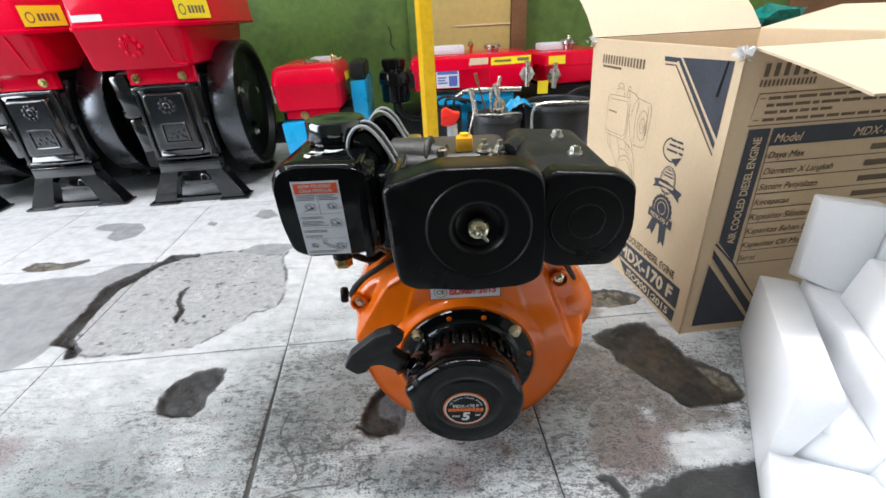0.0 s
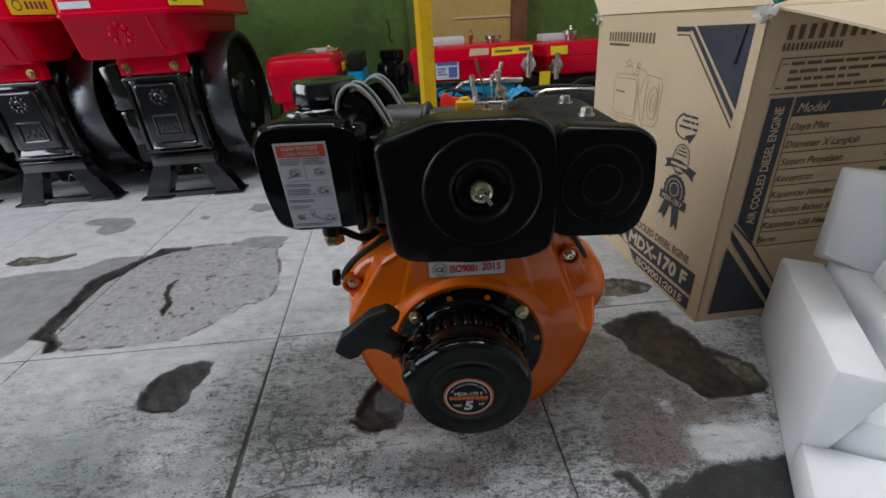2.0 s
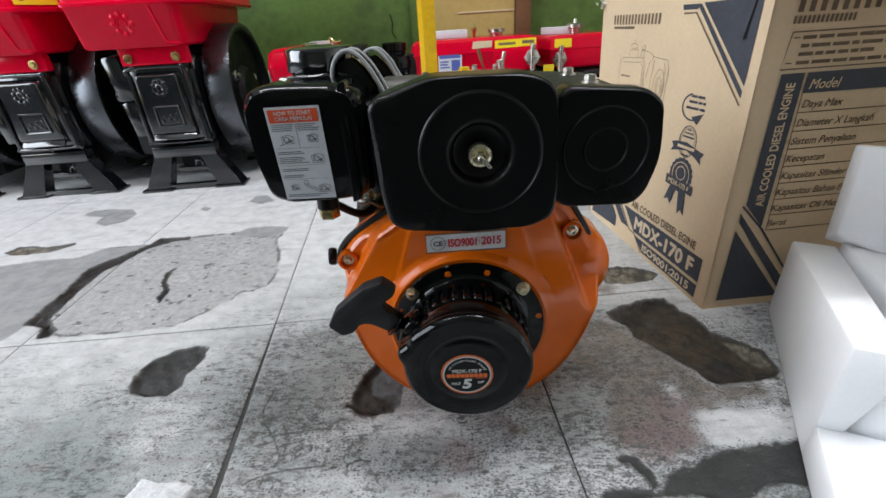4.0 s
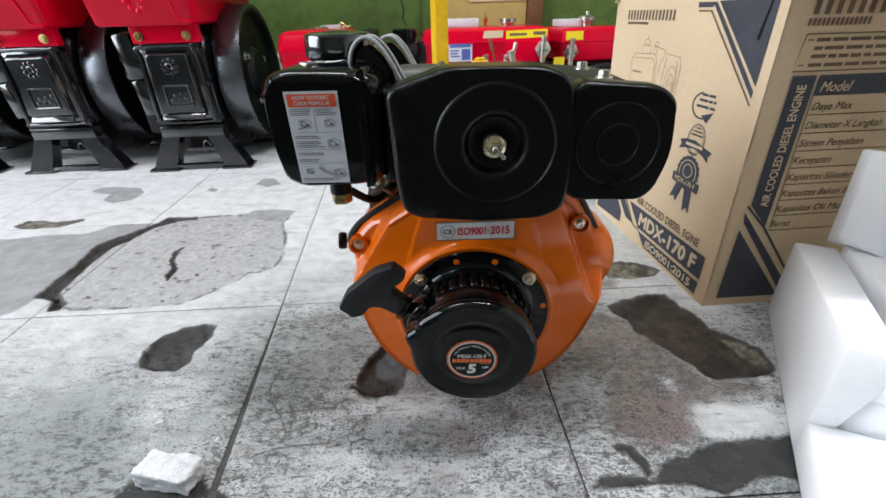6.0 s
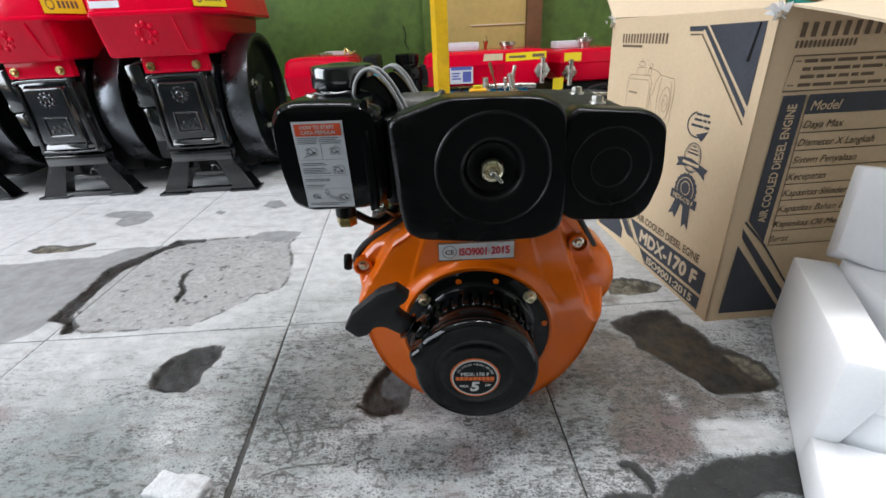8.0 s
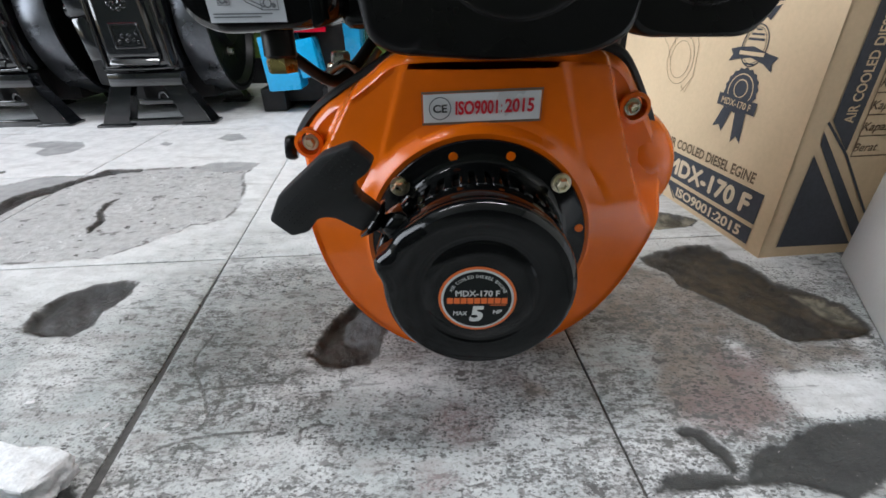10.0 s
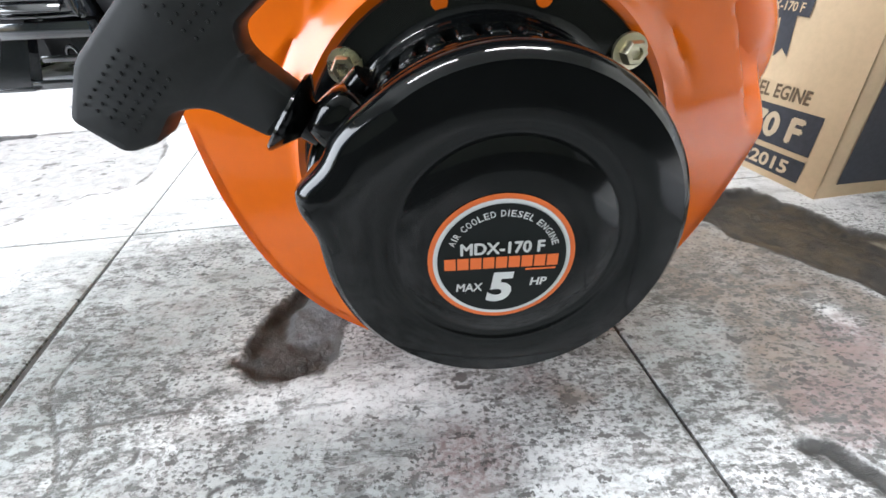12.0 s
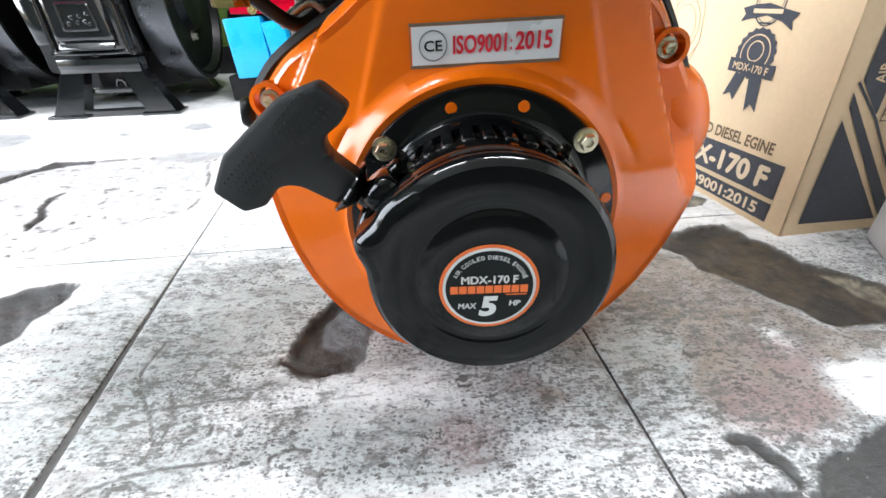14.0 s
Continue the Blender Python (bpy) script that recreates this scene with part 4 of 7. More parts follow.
    part("mark_ring", stroke(ring_pts(-0.0310, 0.0, 0.0080, n=28), 0.0008, lo, closed=True), M_LABELGREY, stick)
    part("mark_letters", letters("CE", 0.0056, lo, (-0.0310, -0.0028), 0.0105, centre=True, bold=0.02), M_FIELD, stick)
    part("sticker_text", letters("2015", 0.0092, lo, (0.0172, -0.0042), 0.0215, bold=0.03, bm=letters(":", 0.0080, lo, (0.0142, -0.0040), 0.0010, bold=0.02, bm=letters("ISO9001", 0.0092, lo, (-0.0195, -0.0046), 0.0315, bold=0.03))), M_TEXTRED, stick)

    # recoil starter: flange, slotted drum, front cup
    rec = part("recoil_flange", lathe([(0.055, 0.002), (0.0885, 0.002), (0.0895, 0.0), (0.0885, -0.002), (0.072, -0.0025), (0.065, -0.005), (0.055, -0.005)], (AX, 0.4465, AZ), (0, 1, 0), 96, closed=True), M_BLACK, e, "black pressed recoil starter flange")
    for a in (45.0, 136.5):
        px, pz = 0.0675 + 0.0877 * math.cos(radians(a)), 0.136 + 0.0877 * math.sin(radians(a))
        part("bolt", hexbolt((px, 0.4445, pz), (0, -1, 0), 0.0055, 0.008), M_ZINC, rec)
    for a in (75, 105, 15, 165):
        px, pz = 0.0675 + 0.0845 * math.cos(radians(a)), 0.136 + 0.0865 * math.sin(radians(a))
        part("bolt_hole", lathe([(0, -0.0006), (0.0034, -0.0006), (0.0036, 0.0), (0.0036, 0.002)], (px, 0.4442, pz), (0, 1, 0), 16), M_ORANGE, rec, "round hole showing orange paint")
    CX, CZ, CR, FY = 0.0640, 0.1445, 0.0688, 0.372
    part("drum", lathe([(0.0635, 0.0), (0.0640, 0.06), (0.0, 0.06)], (CX, 0.385, CZ), (0, 1, 0), 72), M_FIELD, rec)
    for k in range(36):
        a = 2 * math.pi * k / 36
        c, s = math.cos(a), math.sin(a)
        bar = rbox((-0.0037, 0.408, 0.0610), (0.0037, 0.4455, 0.0685), 0.001, 1)
        bar.transform(Matrix.Translation((CX + 0.4 * (AX - CX), 0, CZ + 0.3 * (AZ - CZ))) @ Matrix.Rotation(a, 4, "Y"))
        part("slot_bar", bar, M_BLACK, rec)
    part("drum_fillet", lathe([(0.0625, 0.0), (0.0690, 0.0), (0.0692, 0.004), (0.0700, 0.0085), (0.0725, 0.0115), (0.0755, 0.0122), (0.0755, 0.0142), (0.0625, 0.0142)], (0.065, 0.4310, 0.144), (0, 1, 0), 72, closed=True), M_BLACK, rec)
    outl = []
    for k in range(120):
        a = 2 * math.pi * k / 120
        deg = math.degrees(a)
        r = CR + 0.0085 * math.exp(-((deg - 163) / 8.0) ** 2) + 0.003 * math.exp(-((deg - 145) / 10) ** 2)
        outl.append((CX + r * math.cos(a), CZ + r * math.sin(a)))
    cup = part("cup", pressed((CX, CZ), outl, [(0.0300, FY), (0.0385, FY + 0.0002), (0.0405, FY + 0.0010), (0.0430, FY + 0.0013), (0.0450, FY + 0.0002), (0.047, FY - 0.0002)], [(0.5, FY - 0.0004), (0.78, FY - 0.0002)], [(0.0035, FY + 0.0010), (0.0014, FY + 0.003), (0.0003, FY + 0.006), (0.0, FY + 0.010), (0.0012, FY + 0.0125), (0.0006, FY + 0.0145), (0.0016, FY + 0.030), (0.0025, FY + 0.041), (0.012, FY + 0.042)], 180), M_BLACK, rec, "glossy black recoil starter cup")
    # round badge
    face = lambda a, b, k: Vector((0.0620 + a, FY - k, 0.1395 + b))  # noqa: E731
    badge = part("badge", flat(ring_pts(0, 0, 0.0275, 0.0272, 56), face, 0.0004), M_ORANGEPRINT, cup, "round orange, white and black badge")
    part("badge_ring", flat(ring_pts(0, 0, 0.0256, 0.0253, 56), face, 0.0007), M_WHITEPRINT, badge)
    part("badge_field", flat(ring_pts(0, 0, 0.0240, 0.0237, 56), face, 0.0010), M_FIELD, badge)
    arc = None
    msg = "AIR COOLED DIESEL ENGINE"
    for k, ch in enumerate(msg):
        if ch == " ":
            continue
        a = radians(158 - 136 * (sum(0.55 if q in "I " else 1.0 for q in msg[:k]) + (0.27 if ch == "I" else 0.5)) / 20.6)
        turned = lambda p, q, lift, a=a: face(0.0192 * math.cos(a) + p * math.sin(a) + q * math.cos(a), 0.0188 * math.sin(a) - p * math.cos(a) + q * math.sin(a), lift)  # noqa: E731
        arc = letters(ch, 0.0025, turned, (0, 0), 0.0005 if ch == "I" else 0.0018, lift=0.0013, bm=arc, bold=0.012, centre=True)
    part("arc_text", arc, M_WHITEPRINT, badge)
    part("model_text", letters("MDX-170 F", 0.0048, face, (0, 0.0036), 0.0310, lift=0.0013, bold=0.035, centre=True), M_WHITEPRINT, badge)
    for k in range(9):
        part("brand_block", bars([(-0.0214 + 0.00478 * k, -0.0030, -0.0214 + 0.00478 * k + 0.0042, 0.0020)], face, 0.0013), M_ORANGEPRINT, badge)
    part("brand_bar", bars([(0.009, -0.0046, 0.0205, -0.0038)], face, 0.0013), M_ORANGEPRINT, badge, "plain orange bar")
    part("power_digit", letters("5", 0.0125, face, (-0.001, -0.0180), 0.0094, lift=0.0013, slant=0.15, bold=0.045, centre=True), M_WHITEPRINT, badge)
    part("power_text", letters("HP", 0.0034, face, (0.0112, -0.0118), 0.0062, lift=0.0013, slant=0.15, bold=0.03, bm=letters("MAX", 0.0036, face, (-0.0172, -0.0130), 0.0100, lift=0.0013, slant=0.1, bold=0.03)), M_WHITEPRINT, badge)
    # rope guide and T-grip
    part("rope_guide", rbox((-0.004, 0.388, 0.176), (0.018, 0.416, 0.196), 0.009, 4, Matrix.Rotation(radians(-38), 4, "Y")), M_BLACK, rec, "rope guide with a flared eye")
    fold = [(0.064 + 0.0725 * math.cos(radians(a)), 0.400 + 0.006 * math.sin(radians((165 - a) * 4)), 0.1445 + 0.0725 * math.sin(radians(a))) for a in range(166, 126, -5)]
    part("guide_fold", tube(fold, 0.0052, 10, 3), M_BLACK, rec, "rolled glossy edge of the rope guide")
    d = Vector((-0.80, -0.02, 0.60)).normalized()
    eye_at = Vector((-0.003, 0.402, 0.182))
    part("eyelet", lathe([(0.0060, 0.0), (0.0060, 0.006), (0.0105, 0.009), (0.0150, 0.0120), (0.0158, 0.0132), (0.0150, 0.0142), (0.009, 0.0125), (0.0045, 0.006)], eye_at - d * 0.002, d, 28), M_BLACK, rec)
    grip_root = eye_at + d * 0.010
    up = Vector((0.735, 0.0, 0.678)).normalized()  # along the grip bar
    deep = d.cross(up).normalized()

    def grip_put(a, b, c):
        return grip_root + up * a + d * b + deep * c

    # outline of the T in (along bar, out from rope), rounded, given thickness with a bevel
    T = rounded([(-0.0098, 0.0), (0.0098, 0.0), (0.0118, 0.020), (0.0135, 0.025), (0.0180, 0.0290), (0.0300, 0.0275), (0.0385, 0.0300), (0.0400, 0.0480), (0.0220, 0.0570), (-0.0200, 0.0590), (-0.0410, 0.0520), (-0.0430, 0.0330), (-0.0330, 0.0270), (-0.0200, 0.0290), (-0.0145, 0.025), (-0.0118, 0.020)], 0.003, 4)
    g = slab_xz([(a, b) for a, b in T], -0.0085, 0.0085, 0.003, 2)
    rims = [q for q in g.edges if all(abs(v.co.y - 0.0085) < 1e-6 for v in q.verts)]
    bmesh.ops.bevel(g, geom=rims, offset=0.003, segments=2, affect="EDGES", profile=0.5)
    for v in g.verts:
        v.co = grip_put(v.co.x, v.co.z, v.co.y)
    grip = part("pull_handle", g, M_RUBBER, e, "matt black T-shaped pull handle with raised dots")
    dots = None
    for sgn in (-1, 1):
        for r in range(5):
            for c in range(8):
                dots = lathe([(0.0007, 0.0), (0.0005, 0.0004), (0, 0.0005)], grip_put(sgn * (0.0085 + 0.0033 * c), 0.0350 + 0.0038 * r, -0.0085 * (1 if deep.y > 0 else -1)), -deep if deep.y > 0 else deep, 6, dots)
    part("grip_dots", dots, M_RUBBER, grip)
    part("rope", rod(eye_at, grip_root, 0.0028, 10), M_RUBBER, grip)

    # air cleaner
    ac = rounded([(-0.0135, 0.411), (-0.006, 0.4165), (0.040, 0.4310), (0.120, 0.4300), (0.139, 0.4235), (0.1465, 0.414), (0.1510, 0.330), (0.149, 0.304), (0.128, 0.2935), (0.07, 0.2905), (0.010, 0.2945), (-0.005, 0.3025), (-0.0105, 0.335)], 0.010, 4)
    Y = 0.399
    AC = (0.0812, 0.3655)
    cov = pressed(AC, ac, [(0.006, Y + 0.013), (0.018, Y + 0.0135), (0.0235, Y + 0.011), (0.0265, Y + 0.0040), (0.0280, Y + 0.0018), (0.0300, Y + 0.0006), (0.0325, Y + 0.0003), (0.0340, Y + 0.0003), (0.0505, Y + 0.0003), (0.0516, Y + 0.0002), (0.0523, Y - 0.0005), (0.0530, Y - 0.0011), (0.0537, Y - 0.0005), (0.0544, Y + 0.0001), (0.0555, Y), (0.0580, Y)], [(0.25, Y), (0.6, Y), (0.85, Y)], [(0.005, Y + 0.0003), (0.0022, Y + 0.0016), (0.0006, Y + 0.004), (0.0, Y + 0.008), (0.0, Y + 0.040), (0.0015, Y + 0.043), (0.008, Y + 0.0455), (0.02, Y + 0.046)], 160)
    cleaner = part("air_cleaner_cover", cov, M_SATIN, e, "satin black air cleaner cover with pressed rings")
    part("cleaner_base", rbox((0.012, Y + 0.046, 0.308), (0.128, Y + 0.150, 0.396), 0.012, 3), M_SATIN, cleaner)
    part("washer", lathe([(0.004, 0.004), (0.0075, 0.0052), (0.0100, 0.0042), (0.0112, 0.0018), (0.0115, 0.0), (0, 0)], (0.0812, Y + 0.0080, 0.3640), (0, -1, 0), 32), M_ZINC, cleaner, "bright zinc cup washer")
    part("nut", hexbolt((0.0812, Y + 0.0045, 0.3640), (0, -1, 0), 0.0050, 0.0060, False), M_ZINC, cleaner, "yellowish zinc nut")
    part("stud", rod((0.0812, Y + 0.008, 0.3640), (0.0812, Y - 0.008, 0.3640), 0.0026, 12, bevel=0.0006), M_STEEL, cleaner)
    part("wing", rod((0.0822, Y - 0.002, 0.3630), (0.0902, Y - 0.005, 0.3550), 0.0022, 10, bevel=0.0008), M_STEEL, cleaner)

    # silencer box beside it
    MY = 0.427
    mo = rounded([(0.152, 0.405), (0.160, 0.4145), (0.232, 0.4085), (0.2475, 0.396), (0.2510, 0.345), (0.2430, 0.312), (0.231, 0.2995), (0.165, 0.300), (0.150, 0.312)], 0.013, 4)
    MC = (0.198, 0.357)
    mu = pressed(MC, mo, [(0.006, MY + 0.0003), (0.0175, MY + 0.0003), (0.0183, MY + 0.0003), (0.0189, MY - 0.0003), (0.0195, MY - 0.0009), (0.0201, MY - 0.0003), (0.0207, MY + 0.0003), (0.0215, MY + 0.0003), (0.0365, MY + 0.0003), (0.0373, MY + 0.0003), (0.0379, MY - 0.0003), (0.0385, MY - 0.0009), (0.0391, MY - 0.0003), (0.0397, MY + 0.0003), (0.0405, MY + 0.0003), (0.0430, MY + 0.0002)], [(0.5, MY), (0.8, MY)], [(0.005, MY + 0.0004), (0.0022, MY + 0.0016), (0.0005, MY + 0.0045), (0.0, MY + 0.009), (0.0, MY + 0.026)], 140)
    muf = part("silencer_box", mu, M_SATIN, e, "satin black silencer box with pressed rings")
    part("heat_shield", slab_xz(rounded([(0.137, 0.400), (0.150, 0.4075), (0.232, 0.4015), (0.246, 0.389), (0.246, 0.32), (0.150, 0.318)], 0.006, 3), MY + 0.024, MY + 0.220, 0.002), M_PLATE, muf, "dark dusty ribbed top plate")
    for k in range(9):
        part("plate_rib", rbox((0.150, MY + 0.075 + 0.013 * k, 0.4046 - 0.0), (0.185, MY + 0.080 + 0.013 * k, 0.4062), 0.0006, 1, Matrix.Rotation(radians(4.2), 4, "Y")), M_PLATE, muf)
    for bx, by, bz in ((0.206, 0.522, 0.4035), (0.203, 0.606, 0.4035)):
        part("bolt", hexbolt((bx, by, bz), (0, 0, 1), 0.0065, 0.008), M_STEEL, muf)
    part("duct", tube([(0.155, 0.60, 0.395), (0.14, 0.575, 0.402), (0.128, 0.55, 0.40)], 0.012, 12), M_RUBBER, e)

    # fuel tank
    tk = rounded([(-0.146, 0.404), (-0.136, 0.422), (-0.118, 0.4265), (-0.046, 0.4245), (-0.030, 0.416), (-0.030, 0.312), (-0.058, 0.305), (-0.122, 0.303), (-0.141, 0.312), (-0.147, 0.350)], 0.012, 4)
    TY = 0.452
    tank = part("fuel_tank", pressed((-0.088, 0.365), tk, [(0.008, TY), (0.035, TY)], [(0.5, TY), (0.82, TY + 0.0006)], [(0.006, TY + 0.0018), (0.0028, TY + 0.004), (0.0008, TY + 0.008), (0.0, TY + 0.014), (0.0, TY + 0.15), (0.003, TY + 0.165), (0.012, TY + 0.172)], 128), M_BLACK, e, "glossy black fuel tank")
    for v in tank.data.vertices:  # the front leans back a little at its foot
        v.co.y += max(0.0, 0.41 - v.co.z) * 0.10
    part("tank_rib", slab_xz(rounded([(-0.050, 0.418), (-0.046, 0.426), (-0.040, 0.426), (-0.040, 0.31), (-0.050, 0.306)], 0.003, 2), TY - 0.0025 + 0.004, TY + 0.12, 0.002), M_BLACK, tank)
    part("tank_collar", lathe([(0.034, 0.0), (0.036, 0.004), (0.031, 0.012), (0.03, 0.02), (0, 0.02)], (-0.086, 0.552, 0.420), (0, 0, 1), 32), M_BLACK, tank)
    capm = lathe([(0.0, 0.031), (0.014, 0.031), (0.016, 0.0295), (0.030, 0.0295), (0.0350, 0.0285), (0.0368, 0.0262), (0.0368, 0.0065), (0.0360, 0.0050), (0.0310, 0.0045), (0.0300, 0.0), (0, 0)], (-0.086, 0.552, 0.4245), (0, 0, 1), 48)
    part("fuel_cap", capm, M_CAST, tank, "black round fuel cap")
    # tank label
    LT, LB = 0.407, 0.311
    on_tank = lambda a, b, k: Vector((-0.1205 + a - 0.03 * (0.096 - b) * 0.4, TY - 0.0002 - k + (LT - (LB + b)) * 0.10 + 0.0005, LB + b))  # noqa: E731
    lab = part("instruction_label", flat([(0, 0), (0.053, 0), (0.053, 0.096), (0, 0.096)], on_tank, 0.0008), M_PAPER, tank, "white starting-instruction label with an orange header")
    part("label_header", flat([(0.0025, 0.081), (0.0505, 0.081), (0.0505, 0.0935), (0.0025, 0.0935)], on_tank, 0.0012), M_LABELRED, lab)
    part("header_text", letters("CARA MEMULAI", 0.0038, on_tank, (0.0265, 0.0830), 0.036, lift=0.0016, bold=0.02, centre=True, bm=letters("HOW TO START", 0.0038, on_tank, (0.0265, 0.0882), 0.036, lift=0.0016, bold=0.02, centre=True)), M_WHITEPRINT, lab)
    rnd = random.Random(5)
    lines = []
    for x0, x1, z0, z1 in ((0.003, 0.025, 0.073, 0.079), (0.028, 0.050, 0.073, 0.079), (0.003, 0.030, 0.0495, 0.0525), (0.003, 0.034, 0.040, 0.046), (0.003, 0.034, 0.0315, 0.0345), (0.003, 0.030, 0.0245, 0.0275), (0.003, 0.045, 0.003, 0.0065)):
        z = z0
        while z < z1:
            lines.append((x0, z, x0 + (x1 - x0) * rnd.uniform(0.7, 1.0), z + 0.0008))
            z += 0.0019
    for q in lines:
        part("label_line", bars([q], on_tank, 0.0012), M_LABELGREY, lab)
    pic = bars([(0.0265, 0.056, 0.0270, 0.080), (0.003, 0.0555, 0.050, 0.0558), (0.003, 0.0375, 0.050, 0.0378), (0.003, 0.0225, 0.050, 0.0228)], on_tank, 0.0012)
    for cx, cz, s in ((0.016, 0.0645, 0.0058), (0.041, 0.0650, 0.0052), (0.042, 0.0440, 0.0062), (0.012, 0.0135, 0.0040), (0.043, 0.0115, 0.0058)):
        pic = stroke([(cx - s, cz - s * 0.7), (cx - s, cz + s * 0.5), (cx + s * 0.2, cz + s * 0.8), (cx + s, cz + s * 0.5), (cx + s, cz - s * 0.7)], 0.0006, on_tank, 0.0012, pic, True)
        pic = stroke(ring_pts(cx - s * 0.2, cz, s * 0.45, n=12), 0.0009, on_tank, 0.0012, pic, True)
        pic = flat(ring_pts(cx + s * 0.5, cz - s * 0.25, s * 0.28, n=8), on_tank, 0.0012, pic)
        for q in (-0.5, -0.1, 0.3):
            pic = stroke([(cx - s * 0.9, cz + s * q), (cx - s * 0.5, cz + s * (q + 0.3))], 0.0005, on_tank, 0.0012, pic)
    for line in ([(0.022, 0.0185), (0.030, 0.0135), (0.040, 0.0090)], [(0.022, 0.0170), (0.028, 0.0120), (0.038, 0.0075)], [(0.0225, 0.0205), (0.0265, 0.0205), (0.0265, 0.0170)], [(0.020, 0.063), (0.007, 0.0585)]):
        pic = stroke(line, 0.0007, on_tank, 0.0012, pic)
    part("label_drawing", pic, M_LABELGREY, lab, "small line pictures")
    # torn tape scraps on the tank top
    for cx, cy, s, turn in ((-0.094, 0.482, 0.020, 0.3), (-0.078, 0.488, 0.019, -0.4), (-0.098, 0.470, 0.014, 0.9)):
        sc = bmesh.new()
        ringv = []
        for k in range(9):
            a = 2 * math.pi * k / 9
            r = s * rnd.uniform(0.45, 1.0)
            ringv.append(sc.verts.new((cx + r * math.cos(a + turn), cy + 0.5 * r * math.sin(a + turn), 0.4275 + rnd.uniform(0, 0.004))))
        mid = sc.verts.new((cx, cy, 0.4300))
        for k in range(9):
            sc.faces.new((ringv[k], ringv[(k + 1) % 9], mid))
        part("tape_scrap", sc, M_TAPE, tank, "torn scrap of clear tape")
    # tap under the tank
    tap = part("fuel_tap", rod((-0.091, 0.500, 0.308), (-0.091, 0.498, 0.284), 0.0125, 20, bevel=0.002), M_SATIN, tank)
    part("tap_nut", lathe([(0, 0), (0.012, 0), (0.0125, 0.008), (0.011, 0.011), (0, 0.011)], (-0.091, 0.498, 0.274), (0, 0, 1), 6), M_BRASS, tap, "brass drain nut")
    # bent plastic straps with pale piped edges, arching over black sockets
    for dx, dy, top, foot in ((0.0, 0.0, 0.4490, 0.386), (0.008, 0.105, 0.4450, 0.398)):
        arch = [(-0.066 + dx, 0.395), (-0.067 + dx, top - 0.030), (-0.063 + dx, top - 0.012), (-0.053 + dx, top - 0.001), (-0.041 + dx, top - 0.001), (-0.028 + dx, top - 0.014), (-0.016 + dx, top - 0.036), (-0.005 + dx, foot)]
        strap = bmesh.new()
        fine = []
        for k in range(len(arch) - 1):
            for q in range(5):
                u = q / 5
                fine.append((arch[k][0] * (1 - u) + arch[k + 1][0] * u, arch[k][1] * (1 - u) + arch[k + 1][1] * u))
        rows = [[strap.verts.new((x, 0.513 + dy + 0.026 * w, z - 0.0008)) for w in (0, 0.5, 1)] for x, z in fine]
        for ra, rb in zip(rows, rows[1:]):
            for q in (0, 1):
                strap.faces.new((ra[q], ra[q + 1], rb[q + 1], rb[q]))
        bmesh.ops.solidify(strap, geom=strap.faces[:], thickness=0.0016)
        band = part("strap", strap, M_STRAP, e, "dark grey bent plastic strap")
        for w in (0.0, 0.026):
            part("strap_edge", tube([(x, 0.513 + dy + w, z) for x, z in arch], 0.0021, 8), M_HOSE, band, "pale piped edge")
        part("socket", slab_xz(rounded([(-0.062 + dx, 0.345), (-0.063 + dx, top - 0.030), (-0.059 + dx, top - 0.011), (-0.044 + dx, top - 0.006), (-0.032 + dx, top - 0.018), (-0.021 + dx, top - 0.038), (-0.014 + dx, 0.345)], 0.004, 3), 0.516 + dy, 0.532 + dy, 0.002), M_BLACK, e, "black plastic socket")
    part("intake_body", rbox((-0.034, 0.470, 0.305), (0.0, 0.56, 0.405), 0.010, 3), M_BLACK, e)
    # governor parts and pipes under the tank
    part("knob", lathe([(0, 0), (0.010, 0), (0.0118, 0.003), (0.0118, 0.008), (0.010, 0.011), (0, 0.011)], (-0.104, 0.535, 0.201), (-1, -0.2, 0.1), 24), M_SATIN, e, "black round knob")
    part("knob_stem", rod((-0.106, 0.535, 0.201), (-0.05, 0.548, 0.198), 0.004, 10), M_STEEL, e)
    part("fuel_pipe", tube([(-0.085, 0.512, 0.283), (-0.06, 0.53, 0.262), (-0.04, 0.545, 0.275), (-0.02, 0.56, 0.30)], 0.005, 10), M_RUBBER, e)
    part("steel_pipe", tube([(-0.072, 0.53, 0.262), (-0.05, 0.535, 0.276), (-0.036, 0.54, 0.268), (-0.02, 0.55, 0.285)], 0.0032, 10), M_STEEL, e)
    part("injection_pump", rbox((-0.072, 0.545, 0.225), (-0.03, 0.60, 0.272), 0.008, 2), M_ALU, e)
    part("pump_nut", hexbolt((-0.058, 0.56, 0.270), (0, 0, 1), 0.009, 0.012), M_STEEL, e)
    part("side_plate", rbox((-0.078, 0.50, 0.09), (-0.062, 0.565, 0.215), 0.006), M_BRASS, e, "yellowish zinc side plate")
    return e


diesel_engine()


